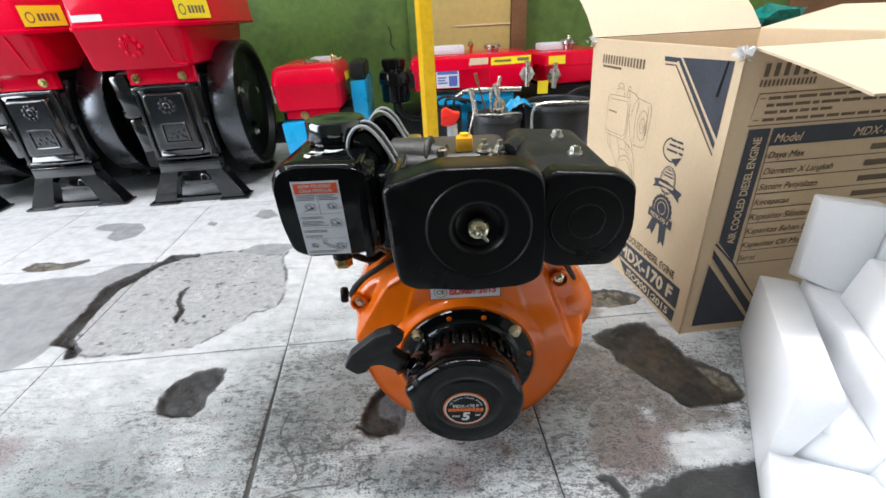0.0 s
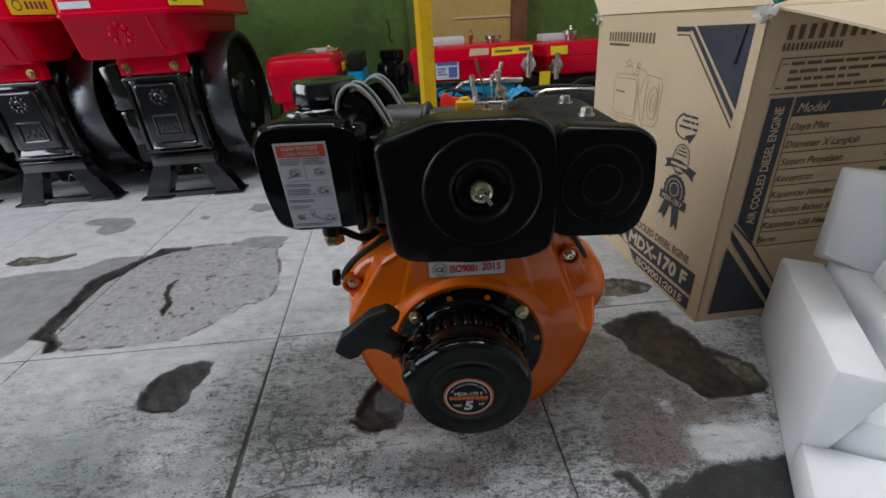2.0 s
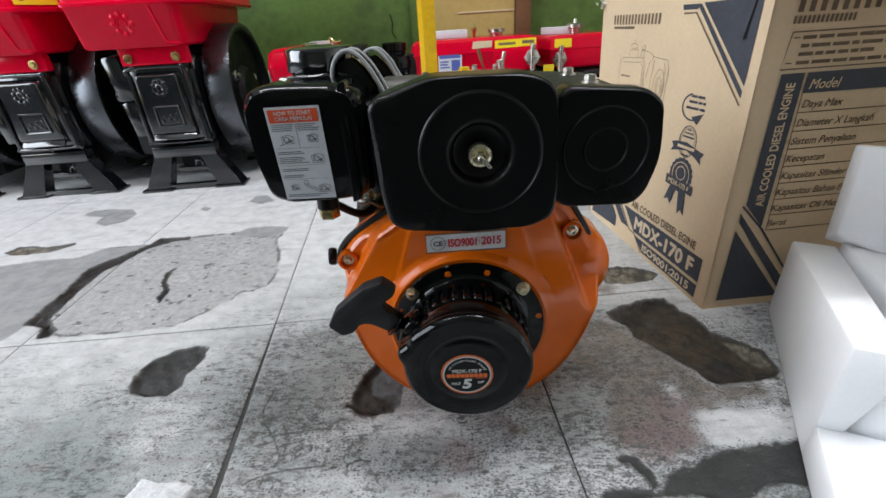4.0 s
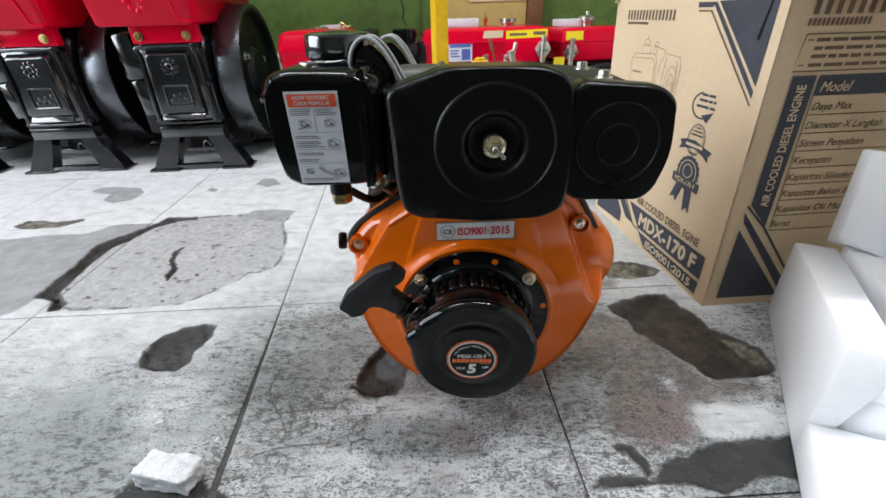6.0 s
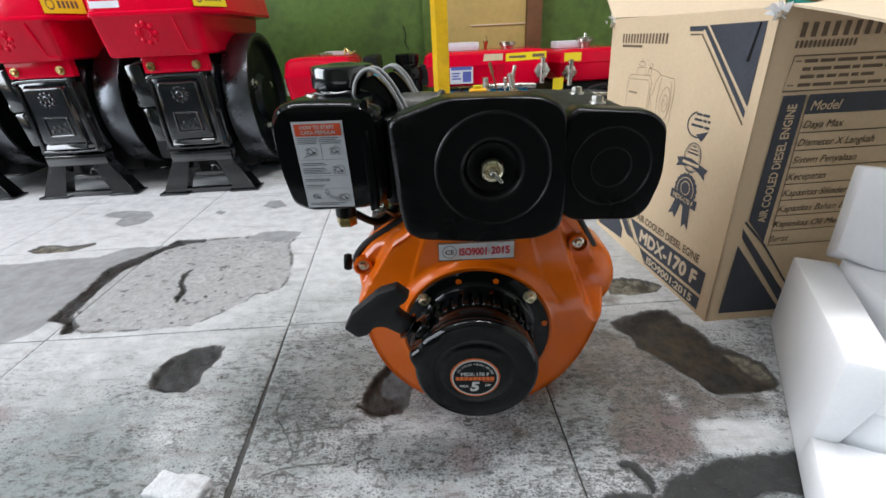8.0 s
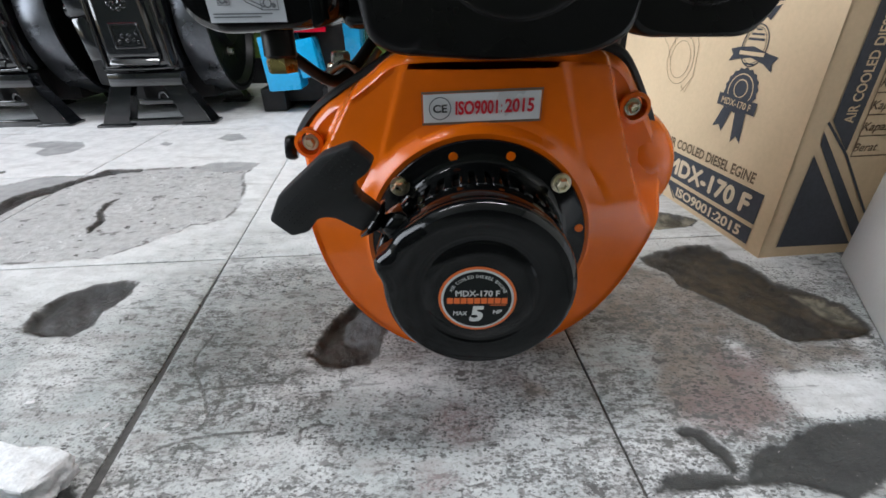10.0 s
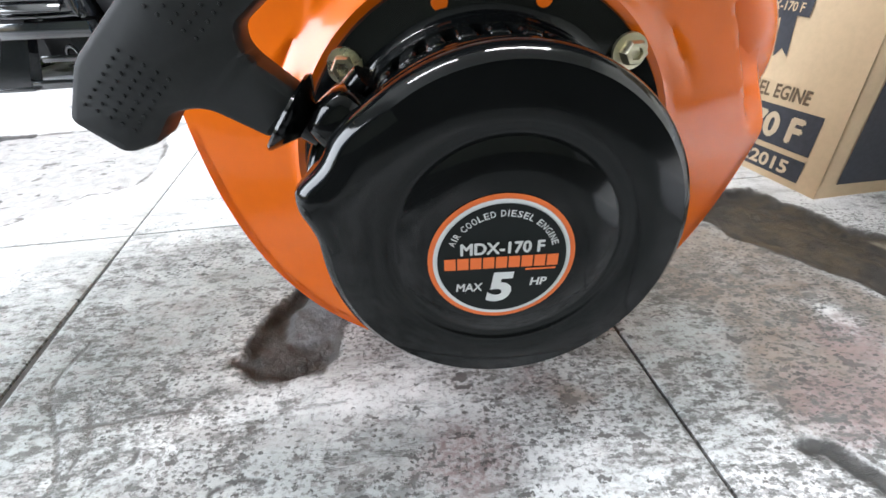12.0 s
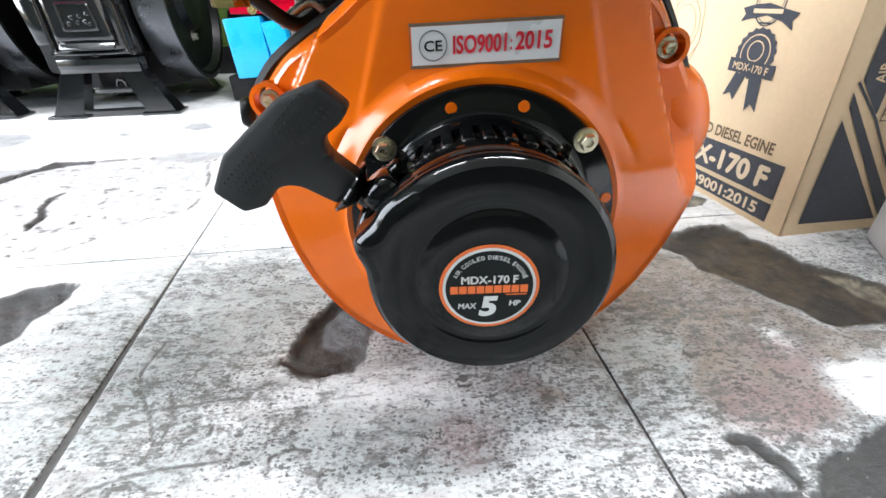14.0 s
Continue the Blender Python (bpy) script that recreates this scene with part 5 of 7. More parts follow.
# ---- the carton ----
def carton():
    AL, AR = radians(12), radians(7)
    UL, UR, Z = Vector((-math.sin(AL), math.cos(AL), 0)), Vector((math.cos(AR), math.sin(AR), 0)), Vector((0, 0, 1))
    C0 = Vector((0.4905, 0.654, 0.0))
    W, D, HH = 0.41, 0.462, 0.494
    c = thing("carton", C0 + (UL * D + UR * W) / 2, "open brown cardboard engine carton with dark blue print", "carton")

    def at(u, v, z):
        """u to the right and v into the depth from the near edge; the side is twisted at its far foot to fit the
        camera's view.
        """
        return C0 + UR * (u + (0.07 * v - 0.011) * max(0.0, 1 - z / HH) * max(0.0, 1 - u / W)) + UL * v + Z * z

    def sheet(grid, inward):
        """A cardboard sheet from a grid of places, thickened by a vector."""
        bm = bmesh.new()
        a = [[bm.verts.new(p) for p in r] for r in grid]
        b = [[bm.verts.new(p + inward) for p in r] for r in grid]
        m, n = len(a), len(a[0])
        for j in range(m - 1):
            for k in range(n - 1):
                bm.faces.new((a[j][k], a[j][k + 1], a[j + 1][k + 1], a[j + 1][k]))
                bm.faces.new((b[j][k], b[j + 1][k], b[j + 1][k + 1], b[j][k + 1]))
        for j in range(m - 1):
            for k in (0, n - 1):
                bm.faces.new((a[j][k], a[j + 1][k], b[j + 1][k], b[j][k]))
        for k in range(n - 1):
            for j in (0, m - 1):
                bm.faces.new((a[j][k], a[j][k + 1], b[j][k + 1], b[j][k]))
        return bm

    k9 = [k / 12 for k in range(13)]

    def fold(z):
        """How far back the front board stands; it leans in towards the top to fit the camera's view."""
        return 0.004 + 0.055 * z

    def left_face(v, z):
        return at(0, v, z)

    # front print is shifted along sight lines to keep its place in the view
    def front_face(u, z):
        w = fold(z)
        return C0 + UR * (u + w * (0.956 + 1.7 * u)) + UL * w + Z * (z + 1.7 * w * (z - 0.485))

    TH = 0.004
    lf = part("side", sheet([[left_face(fold(HH * t) + (D - fold(HH * t)) * s, HH * t) for s in k9] for t in k9], UR * TH), M_CARD, c, "printed brown side")
    fr = part("side", sheet([[at(0.0005 + (W - 0.0005) * s, fold(HH * t), HH * t) for s in k9] for t in k9], UL * TH), M_CARD, c, "printed brown side")
    part("side", sheet([[at(W, fold(HH * t) + (D - fold(HH * t)) * s, HH * t) for s in (0, 0.5, 1)] for t in (0, 0.5, 1)], UR * -TH), M_CARD, c)
    part("side", sheet([[at(W * s, D, HH * t) for s in (0, 0.5, 1)] for t in (0, 0.5, 1)], UL * -TH), M_CARD, c)
    part("bottom", sheet([[at(0.004 + (W - 0.008) * s, 0.004 + (D - 0.008) * r, 0.001) for s in (0, 1)] for r in (0, 1)], Z * 0.003), M_CARD, c)
    # flaps: side flap up, front flap out towards the viewer, the far two leaning out
    part("flap", sheet([[at(W * s, D + 0.105 * t, HH + 0.002 + 0.088 * t + 0.010 * math.sin(math.pi * t)) for s in (0, 0.25, 0.5, 0.75, 1)] for t in (0, 0.12, 0.4, 0.7, 1)], UL * 0.003), M_CARDIN, c, "open cardboard flap leaning back")
    hinge = lambda s, t: at(0.012 + (W - 0.012) * s - 0.038 * t * (1 - s), fold(HH) - 0.205 * t, HH + 0.003 - 0.026 * t - 0.006 * t * t)  # noqa: E731
    part("flap", sheet([[hinge(s, t) for s in (0, 0.25, 0.5, 0.75, 1)] for t in (0, 0.06, 0.12, 0.4, 0.7, 1)], Z * -0.003), M_CARDIN, c, "open cardboard flap folded out, drooping a little")
    part("flap", sheet([[at(W + 0.19 * t, D * s, HH + 0.002 + 0.04 * t) for s in (0, 0.5, 1)] for t in (0, 0.5, 1)], Z * -0.003), M_CARDIN, c, "open cardboard flap folded out level")
    part("flap", sheet([[at(0.006 + 0.01 * t, 0.036 + (D - 0.046) * s, HH - 0.19 * t) for s in (0, 0.5, 1)] for t in (0, 0.5, 1)], UR * 0.003), M_CARDIN, c, "cardboard flap folded down inside")
    # crumpled clear tape on the near top corner and on the far one
    rnd = random.Random(3)
    for base_u, base_v in ((0.0, 0.031), (-0.004, D - 0.01)):
        for _ in range(6):
            bm = bmesh.new()
            o = at(base_u + rnd.uniform(-0.010, 0.006), base_v + rnd.uniform(-0.010, 0.010), HH + rnd.uniform(-0.010, 0.006))
            vs = [bm.verts.new(o + Vector((rnd.uniform(-0.011, 0.011), rnd.uniform(-0.011, 0.011), rnd.uniform(-0.008, 0.007)))) for _ in range(6)]
            for k in range(1, 5):
                bm.faces.new((vs[0], vs[k], vs[k + 1]))
            part("tape", bm, M_TAPE, c, "crumpled clear packing tape", False)

    # --- print on the side; a runs from the near edge to the left as seen, so x = -a reads forward
    pl = lambda a, b, k: left_face(-a, b) - UR * k  # noqa: E731
    pf = lambda a, b, k: front_face(a, b) - UL * (k + 0.0006)  # noqa: E731
    part("print_triangle", flat([(-0.158, 0.475), (-0.046, 0.478), (-0.042, 0.364)], pl, 0.0008), M_INK, lf, "dark blue triangle")
    part("print_stripe", flat([(-0.0585, 0.4765), (-0.0555, 0.4766), (-0.060, 0.425), (-0.066, 0.425)], pl, 0.0013), M_FIELD, lf)
    part("print_band", join(flat([(-0.172, 0.474), (-0.163, 0.474), (-0.043, 0.357), (-0.043, 0.347)], pl, 0.0008), flat([(-0.205, 0.474), (-0.165, 0.474), (-0.170, 0.4665), (-0.203, 0.4665)], pl, 0.0009)), M_INK, lf)
    part("print_line", stroke([(-0.200, 0.4615), (-0.171, 0.4615), (-0.042, 0.3375)], 0.0028, pl, 0.0008), M_INKBROWN, lf)
    # brand lettering as plain bars
    for k in range(15):
        part("brand_bar", bars([(-0.414 + 0.0106 * k, 0.4465, -0.414 + 0.0106 * k + 0.0056, 0.4640)], pl, 0.0008), M_INKBROWN, lf)
    part("brand_bar", bars([(-0.412, 0.4385, -0.338, 0.4430)], pl, 0.0008), M_INKBROWN, lf, "plain dark bar")
    # line drawing of an engine
    S = None
    dr = lambda p: (-0.376 + (p[0] + 0.437) * 0.847, 0.300 + (p[1] - 0.285) * 0.86)  # noqa: E731
    for pts, closed in (
        ([(-0.437, 0.285), (-0.437, 0.375), (-0.425, 0.385), (-0.345, 0.388), (-0.335, 0.375), (-0.335, 0.300), (-0.345, 0.285)], True),
        ([(-0.425, 0.375), (-0.350, 0.378), (-0.342, 0.368), (-0.342, 0.30)], False),
        ([(-0.40, 0.388), (-0.40, 0.402), (-0.365, 0.404), (-0.365, 0.388)], False),
        ([(-0.355, 0.390), (-0.352, 0.403), (-0.343, 0.403), (-0.341, 0.388)], False),
        ([(-0.335, 0.345), (-0.325, 0.35), (-0.318, 0.378), (-0.305, 0.392), (-0.255, 0.388), (-0.248, 0.372), (-0.250, 0.300), (-0.262, 0.286), (-0.305, 0.284), (-0.318, 0.30), (-0.325, 0.325)], True),
        ([(-0.300, 0.386), (-0.306, 0.34), (-0.300, 0.290)], False),
        (ring_pts(-0.275, 0.335, 0.019, 0.034, 20), True),
        (ring_pts(-0.275, 0.335, 0.010, 0.018, 14), True),
        ([(-0.41, 0.285), (-0.40, 0.25), (-0.37, 0.225), (-0.355, 0.20)], False),
        ([(-0.375, 0.285), (-0.36, 0.26), (-0.35, 0.23)], False),
        ([(-0.345, 0.285), (-0.30, 0.27), (-0.28, 0.235), (-0.275, 0.18), (-0.30, 0.15)], False),
        (ring_pts(-0.325, 0.205, 0.040, 0.045, 24), True),
        (ring_pts(-0.325, 0.205, 0.030, 0.034, 24), True),
        ([(-0.305, 0.16), (-0.29, 0.15), (-0.28, 0.17)], False),
        (ring_pts(-0.383, 0.411, 0.013, 0.0055, 14), True),
        ([(-0.383, 0.417), (-0.383, 0.425)], False),
        (ring_pts(-0.345, 0.409, 0.006, 0.0045, 10), True),
        ([(-0.352, 0.404), (-0.318, 0.400), (-0.305, 0.392)], False),
        ([(-0.280, 0.344), (-0.268, 0.335), (-0.280, 0.326)], True),
        ([(-0.437, 0.300), (-0.429, 0.293), (-0.352, 0.293), (-0.342, 0.302)], False),
        ([(-0.262, 0.300), (-0.259, 0.372), (-0.266, 0.381)], False),
        ([(-0.42, 0.283), (-0.42, 0.262), (-0.405, 0.250)], False),
        ([(-0.355, 0.262), (-0.325, 0.262), (-0.310, 0.248)], False),
        ([(-0.330, 0.283), (-0.330, 0.266)], False),
        ([(-0.318, 0.281), (-0.316, 0.262)], False),
        ([(-0.306, 0.283), (-0.296, 0.262)], False),
    ):
        S = stroke([dr(p) for p in pts], 0.0010, pl, 0.0008, S, closed)
    part("engine_drawing", S, M_INKPALE, lf, "thin line drawing of an engine")
    part("drawing_mark", bars([(-0.369, 0.350, -0.336, 0.3535)], pl, 0.0008), M_INKPALE, lf)
    # badges: turning arrow, medal with ribbon, rosette
    ar = stroke(ring_pts(-0.136, 0.321, 0.026, 0.021, 20, 105, 325), 0.0028, pl, 0.0008)
    ar = flat([(-0.135, 0.305), (-0.108, 0.314), (-0.119, 0.295)], pl, 0.0009, ar)
    for bz, words in ((0.3385, ((-0.144, 0.014), (-0.128, 0.016))), (0.3295, ((-0.147, 0.020), (-0.125, 0.009), (-0.114, 0.006))), (0.3195, ((-0.152, 0.030), (-0.119, 0.012)))):
        for bx, bw in words:
            ar = bars([(bx, bz - 0.0020, bx + bw, bz + 0.0020)], pl, 0.0008, ar)
    part("arrow_mark", ar, M_INK, lf, "curved arrow mark with plain bars")
    md = stroke(ring_pts(-0.132, 0.264, 0.0215, 0.0265, 28), 0.0017, pl, 0.0008, closed=True)
    md = stroke(ring_pts(-0.132, 0.264, 0.0180, 0.0230, 28), 0.0008, pl, 0.0008, md, True)
    md = flat([(-0.172, 0.257), (-0.166, 0.250), (-0.171, 0.241), (-0.156, 0.245), (-0.132, 0.249), (-0.108, 0.243), (-0.090, 0.234), (-0.094, 0.244), (-0.087, 0.253), (-0.108, 0.257), (-0.132, 0.263), (-0.156, 0.261)], pl, 0.0010, md)
    md = bars([(-0.143, 0.277, -0.121, 0.2795), (-0.146, 0.2705, -0.118, 0.2735), (-0.141, 0.2395, -0.123, 0.2415), (-0.137, 0.283, -0.127, 0.285)], pl, 0.0008, md)
    part("medal_mark", md, M_INK, lf, "medal mark with a ribbon")
    part("ribbon_bar", bars([(-0.154, 0.2515, -0.110, 0.2565)], pl, 0.0016), M_CARD, lf, "plain pale bar")
    RX, RZ = -0.132, 0.205
    ros = flat([(RX + (0.0315 if k % 2 else 0.029) * math.cos(2 * math.pi * k / 36), RZ + (0.0315 if k % 2 else 0.029) * math.sin(2 * math.pi * k / 36)) for k in range(36)], pl, 0.0008)
    ros = flat([(RX - 0.022, 0.180), (RX - 0.034, 0.148), (RX - 0.022, 0.153), (RX - 0.014, 0.144), (RX - 0.004, 0.178)], pl, 0.0009, ros)
    ros = flat([(RX + 0.002, 0.178), (RX + 0.010, 0.134), (RX + 0.018, 0.144), (RX + 0.028, 0.136), (RX + 0.022, 0.180)], pl, 0.0009, ros)
    rosette = part("rosette_mark", ros, M_INK, lf, "dark rosette mark with two ribbons")
    part("rosette_ring", stroke(ring_pts(RX, RZ, 0.0225, n=28), 0.0016, pl, 0.0014, closed=True), M_CARD, rosette)
    part("rosette_ring", stroke(ring_pts(RX, RZ + 0.003, 0.012, n=24), 0.0016, pl, 0.0014, closed=True), M_CARD, rosette)
    part("rosette_band", flat([(-0.169, 0.198), (-0.169, 0.181), (-0.094, 0.177), (-0.094, 0.194)], pl, 0.0016), M_INK, rosette)
    part("rosette_text", letters("MDX-170 F", 0.0090, lambda a, b, k: pl(a, b - 0.05 * (a + 0.13), k), (-0.1315, 0.1830), 0.058, lift=0.0022, bold=0.02, centre=True), M_CARD, rosette)
    # foot lettering
    part("foot_text", letters("AIR COOLED DIESEL EGINE", 0.0150, pl, (-0.268, 0.0920), 0.213, lift=0.0008, bold=0.025), M_INKBROWN, lf)
    band = part("foot_band", flat([(-0.296, 0.0845), (-0.031, 0.0845), (-0.030, 0.0400), (-0.246, 0.0400)], pl, 0.0008), M_INK, lf)
    part("foot_model", letters("MDX-170 F", 0.0270, pl, (-0.246, 0.0490), 0.198, lift=0.0014, bold=0.045), M_CARDIN, band, "pale lettering")
    band2 = part("foot_band", flat([(-0.240, 0.0335), (-0.030, 0.0335), (-0.030, 0.0085), (-0.206, 0.0085)], pl, 0.0008), M_INK, lf)
    part("foot_norm", letters("ISO9001:2015", 0.0150, pl, (-0.206, 0.0135), 0.158, lift=0.0014, bold=0.03), M_CARDIN, band2, "pale lettering")
    part("foot_corner", flat([(-0.450, 0.0845), (-0.366, 0.0845), (-0.325, 0.044), (-0.325, 0.018), (-0.450, 0.010)], pl, 0.0008), M_INK, lf)
    part("foot_corner", flat([(-0.356, 0.0845), (-0.322, 0.0845), (-0.272, 0.040), (-0.302, 0.040)], pl, 0.0008), M_INK, lf)
    part("foot_line", stroke([(-0.313, 0.0845), (-0.266, 0.037), (-0.244, 0.037), (-0.208, 0.0055)], 0.0026, pl, 0.0009), M_INK, lf)

    # --- print on the front face
    for k in range(15):
        part("brand_bar", bars([(0.006 + 0.0150 * k, 0.4570, 0.006 + 0.0150 * k + 0.0078, 0.4745)], pf, 0.0008), M_INKBROWN, fr)
    for k in range(14):
        part("brand_bar", bars([(0.004 + 0.0063 * k, 0.4440, 0.004 + 0.0063 * k + 0.0034, 0.4530)], pf, 0.0008), M_INKBROWN, fr)
    fr_lines = stroke([(0.008, 0.4345), (0.37, 0.4345)], 0.0018, pf, 0.0008)
    fr_lines = stroke([(0.008, 0.4345), (0.004, 0.3895), (0.37, 0.3895)], 0.0018, pf, 0.0008, fr_lines)
    part("print_rules", fr_lines, M_INKBROWN, fr)
    rr = random.Random(11)
    for z, lng in ((0.4275, 0.27), (0.4175, 0.23), (0.4075, 0.10), (0.3970, 0.24)):
        x = 0.024
        while x < 0.024 + lng:
            w = rr.uniform(0.010, 0.030)
            part("print_word", bars([(x, z - 0.0022, x + w, z + 0.0022)], pf, 0.0008), M_INKBROWN, fr)
            x += w + 0.0035
    part("print_word", bars([(0.011, 0.4268, 0.020, 0.4284)], pf, 0.0008), M_INKBROWN, fr)
    part("print_word", bars([(0.009, 0.3962, 0.018, 0.3978)], pf, 0.0008), M_INKBROWN, fr)
    part("spec_band", flat([(0.047, 0.3840), (0.38, 0.3840), (0.38, 0.3570), (0.047, 0.3570)], pf, 0.0008), M_INK, fr)
    side = part("side_band", flat([(0.008, 0.3840), (0.0425, 0.3840), (0.0485, 0.157), (0.046, 0.158), (0.012, 0.196)], pf, 0.0010), M_INK, fr, "dark upright band")
    turned = lambda a, b, k: pf(0.034 - b + 0.006 * (1 - a / 0.15), 0.192 + a, k)  # noqa: E731
    part("band_text", letters("AIR COOLED DIESEL ENGINE", 0.0130, turned, (0.0, 0.001), 0.180, lift=0.0016, bold=0.02), M_CARD, side, "pale upright lettering")
    part("spec_text", letters("Model", 0.0130, pf, (0.054, 0.3625), 0.043, slant=0.2, lift=0.0014, bold=0.01), M_CARD, fr)
    part("spec_text", letters("MDX-170 F", 0.0130, pf, (0.185, 0.3625), 0.090, slant=0.2, lift=0.0014, bold=0.01), M_CARD, fr)
    names = ["Daya Max", "Diameter X Langkah", "Sistem Penyalaan", "Kecepatan", "Kapasitas Silinder", "Kapasitas Bahan Bakar", "Kapasitas Oli Mesin", "Berat"]
    widths = [0.060, 0.118, 0.100, 0.060, 0.105, 0.135, 0.122, 0.032]
    for k, (word, wd) in enumerate(zip(names, widths)):
        z = 0.3570 - 0.0260 * (k + 1)
        part("spec_rule", stroke([(0.048 + 0.0011 * (k + 1), z), (0.37, z)], 0.0015, pf, 0.0008), M_INKBROWN, fr)
        part("spec_text", letters(word, 0.0105, pf, (0.0525 + 0.0006 * k, z + 0.0065), wd, slant=0.2, lift=0.0008, bold=0.008), M_INKBROWN, fr)
        if k < 4:
            part("spec_bar", bars([(0.225, z + 0.007, 0.225 + rr.uniform(0.06, 0.11), z + 0.0165)], pf, 0.0008), M_INKBROWN, fr, "plain dark bar")
    part("spec_rule", stroke([(0.0475, 0.357), (0.058, 0.149)], 0.0015, pf, 0.0008), M_INKBROWN, fr)
    part("corner_triangle", flat([(0.006, 0.153), (0.006, 0.020), (0.119, 0.018)], pf, 0.0008), M_INK, fr, "dark blue triangle")
    part("corner_band", flat([(0.006, 0.1835), (0.009, 0.166), (0.126, 0.018), (0.146, 0.018)], pf, 0.0008), M_INK, fr)
    part("corner_line", stroke([(0.007, 0.194), (0.050, 0.152), (0.158, 0.018)], 0.0032, pf, 0.0009), M_INK, fr)
    return c


carton()


# ---- packing foam ----
def foam_mesh(outline, z0, z1, wobble=0.0):
    bm = bmesh.new()
    f = bm.faces.new([bm.verts.new((x, y, z0)) for x, y in outline])
    got = bmesh.ops.extrude_face_region(bm, geom=[f])
    for v in got["geom"]:
        if isinstance(v, bmesh.types.BMVert):
            v.co.z = z1
    if len([q for q in bm.faces if abs(q.calc_center_median().z - z0) < 1e-6]) == 0:
        bm.faces.new([v for v in bm.verts if abs(v.co.z - z0) < 1e-9])
    bmesh.ops.recalc_face_normals(bm, faces=bm.faces[:])
    bmesh.ops.bevel(bm, geom=bm.edges[:], offset=0.004, segments=2, affect="EDGES", profile=0.5)
    return bm


def foam():
    ax = Vector((-0.151, -0.300, 0)).normalized()   # along the block, towards the viewer
    ac = Vector((-ax.y, ax.x, 0))                    # across it, to the right
    O = Vector((0.578, 0.632, 0))
    P = lambda a, b: tuple((O + ax * a + ac * b).xy)  # noqa: E731
    t = thing("packing_foam", O + ax * 0.25 + ac * 0.12, "white moulded packing foam block with stepped recesses on the floor", "packing foam")

    def bar(near, far, a0, a1, bevel=0.004):
        """A moulded bar between two cross-sections of (across, up)."""
        bm = bmesh.new()
        r0 = [bm.verts.new(O + ax * a0 + ac * p + Vector((0, 0, q))) for p, q in far]
        r1 = [bm.verts.new(O + ax * a1 + ac * p + Vector((0, 0, q))) for p, q in near]
        n = len(r0)
        for k in range(n):
            bm.faces.new((r0[k], r0[(k + 1) % n], r1[(k + 1) % n], r1[k]))
        bm.faces.new(r0[::-1])
        bm.faces.new(r1)
        bmesh.ops.recalc_face_normals(bm, faces=bm.faces[:])
        bmesh.ops.bevel(bm, geom=bm.edges[:], offset=bevel, segments=2, affect="EDGES", profile=0.5)
        return bm

    part("side_wall", bar([(0, 0), (0.018, 0), (0.025, 0.052), (0.050, 0.146), (0.045, 0.162), (0, 0.162)], [(0, 0), (0.030, 0), (0.040, 0.052), (0.058, 0.120), (0.056, 0.134), (0, 0.134)], -0.020, 0.295), M_FOAM, t)
    part("tray", foam_mesh([P(-0.02, 0.020), P(0.286, 0.018), P(0.286, 0.30), P(-0.02, 0.30)], 0.0, 0.098), M_FOAM, t)
    part("front_step", bar([(0, 0), (0.30, 0), (0.30, 0.060), (0.150, 0.060), (0.060, 0.050), (0, 0.048)], [(0, 0), (0.30, 0), (0.30, 0.070), (0.150, 0.066), (0.060, 0.054), (0, 0.050)], 0.290, 0.63), M_FOAM, t)
    part("block", foam_mesh([P(0.0, 0.052), P(0.062, 0.060), P(0.10, 0.066), P(0.13, 0.074), P(0.19, 0.080), P(0.23, 0.086), P(0.30, 0.096), P(0.30, 0.30), P(0.0, 0.30)], 0.096, 0.152), M_FOAM, t)
    part("cushion", bar([(0.112, 0.150), (0.30, 0.150), (0.30, 0.188), (0.150, 0.188)], [(0.088, 0.150), (0.30, 0.150), (0.30, 0.226), (0.100, 0.226)], 0.045, 0.27, 0.006), M_FOAM, t)
    part("front_block", bar([(0.135, 0.048), (0.30, 0.048), (0.30, 0.110), (0.160, 0.105)], [(0.098, 0.048), (0.30, 0.048), (0.30, 0.152), (0.110, 0.152)], 0.285, 0.40), M_FOAM, t)
    part("tower", bar([(0.034, 0.172), (0.090, 0.150), (0.118, 0.150), (0.112, 0.296), (0.028, 0.298)], [(0.040, 0.138), (0.090, 0.138), (0.118, 0.138), (0.112, 0.284), (0.034, 0.286)], -0.03, 0.030), M_FOAM, t)
    part("tower_shoulder", foam_mesh([P(-0.03, 0.116), P(0.03, 0.116), P(0.045, 0.30), P(-0.03, 0.30)], 0.150, 0.262), M_FOAM, t)
    return t


foam()


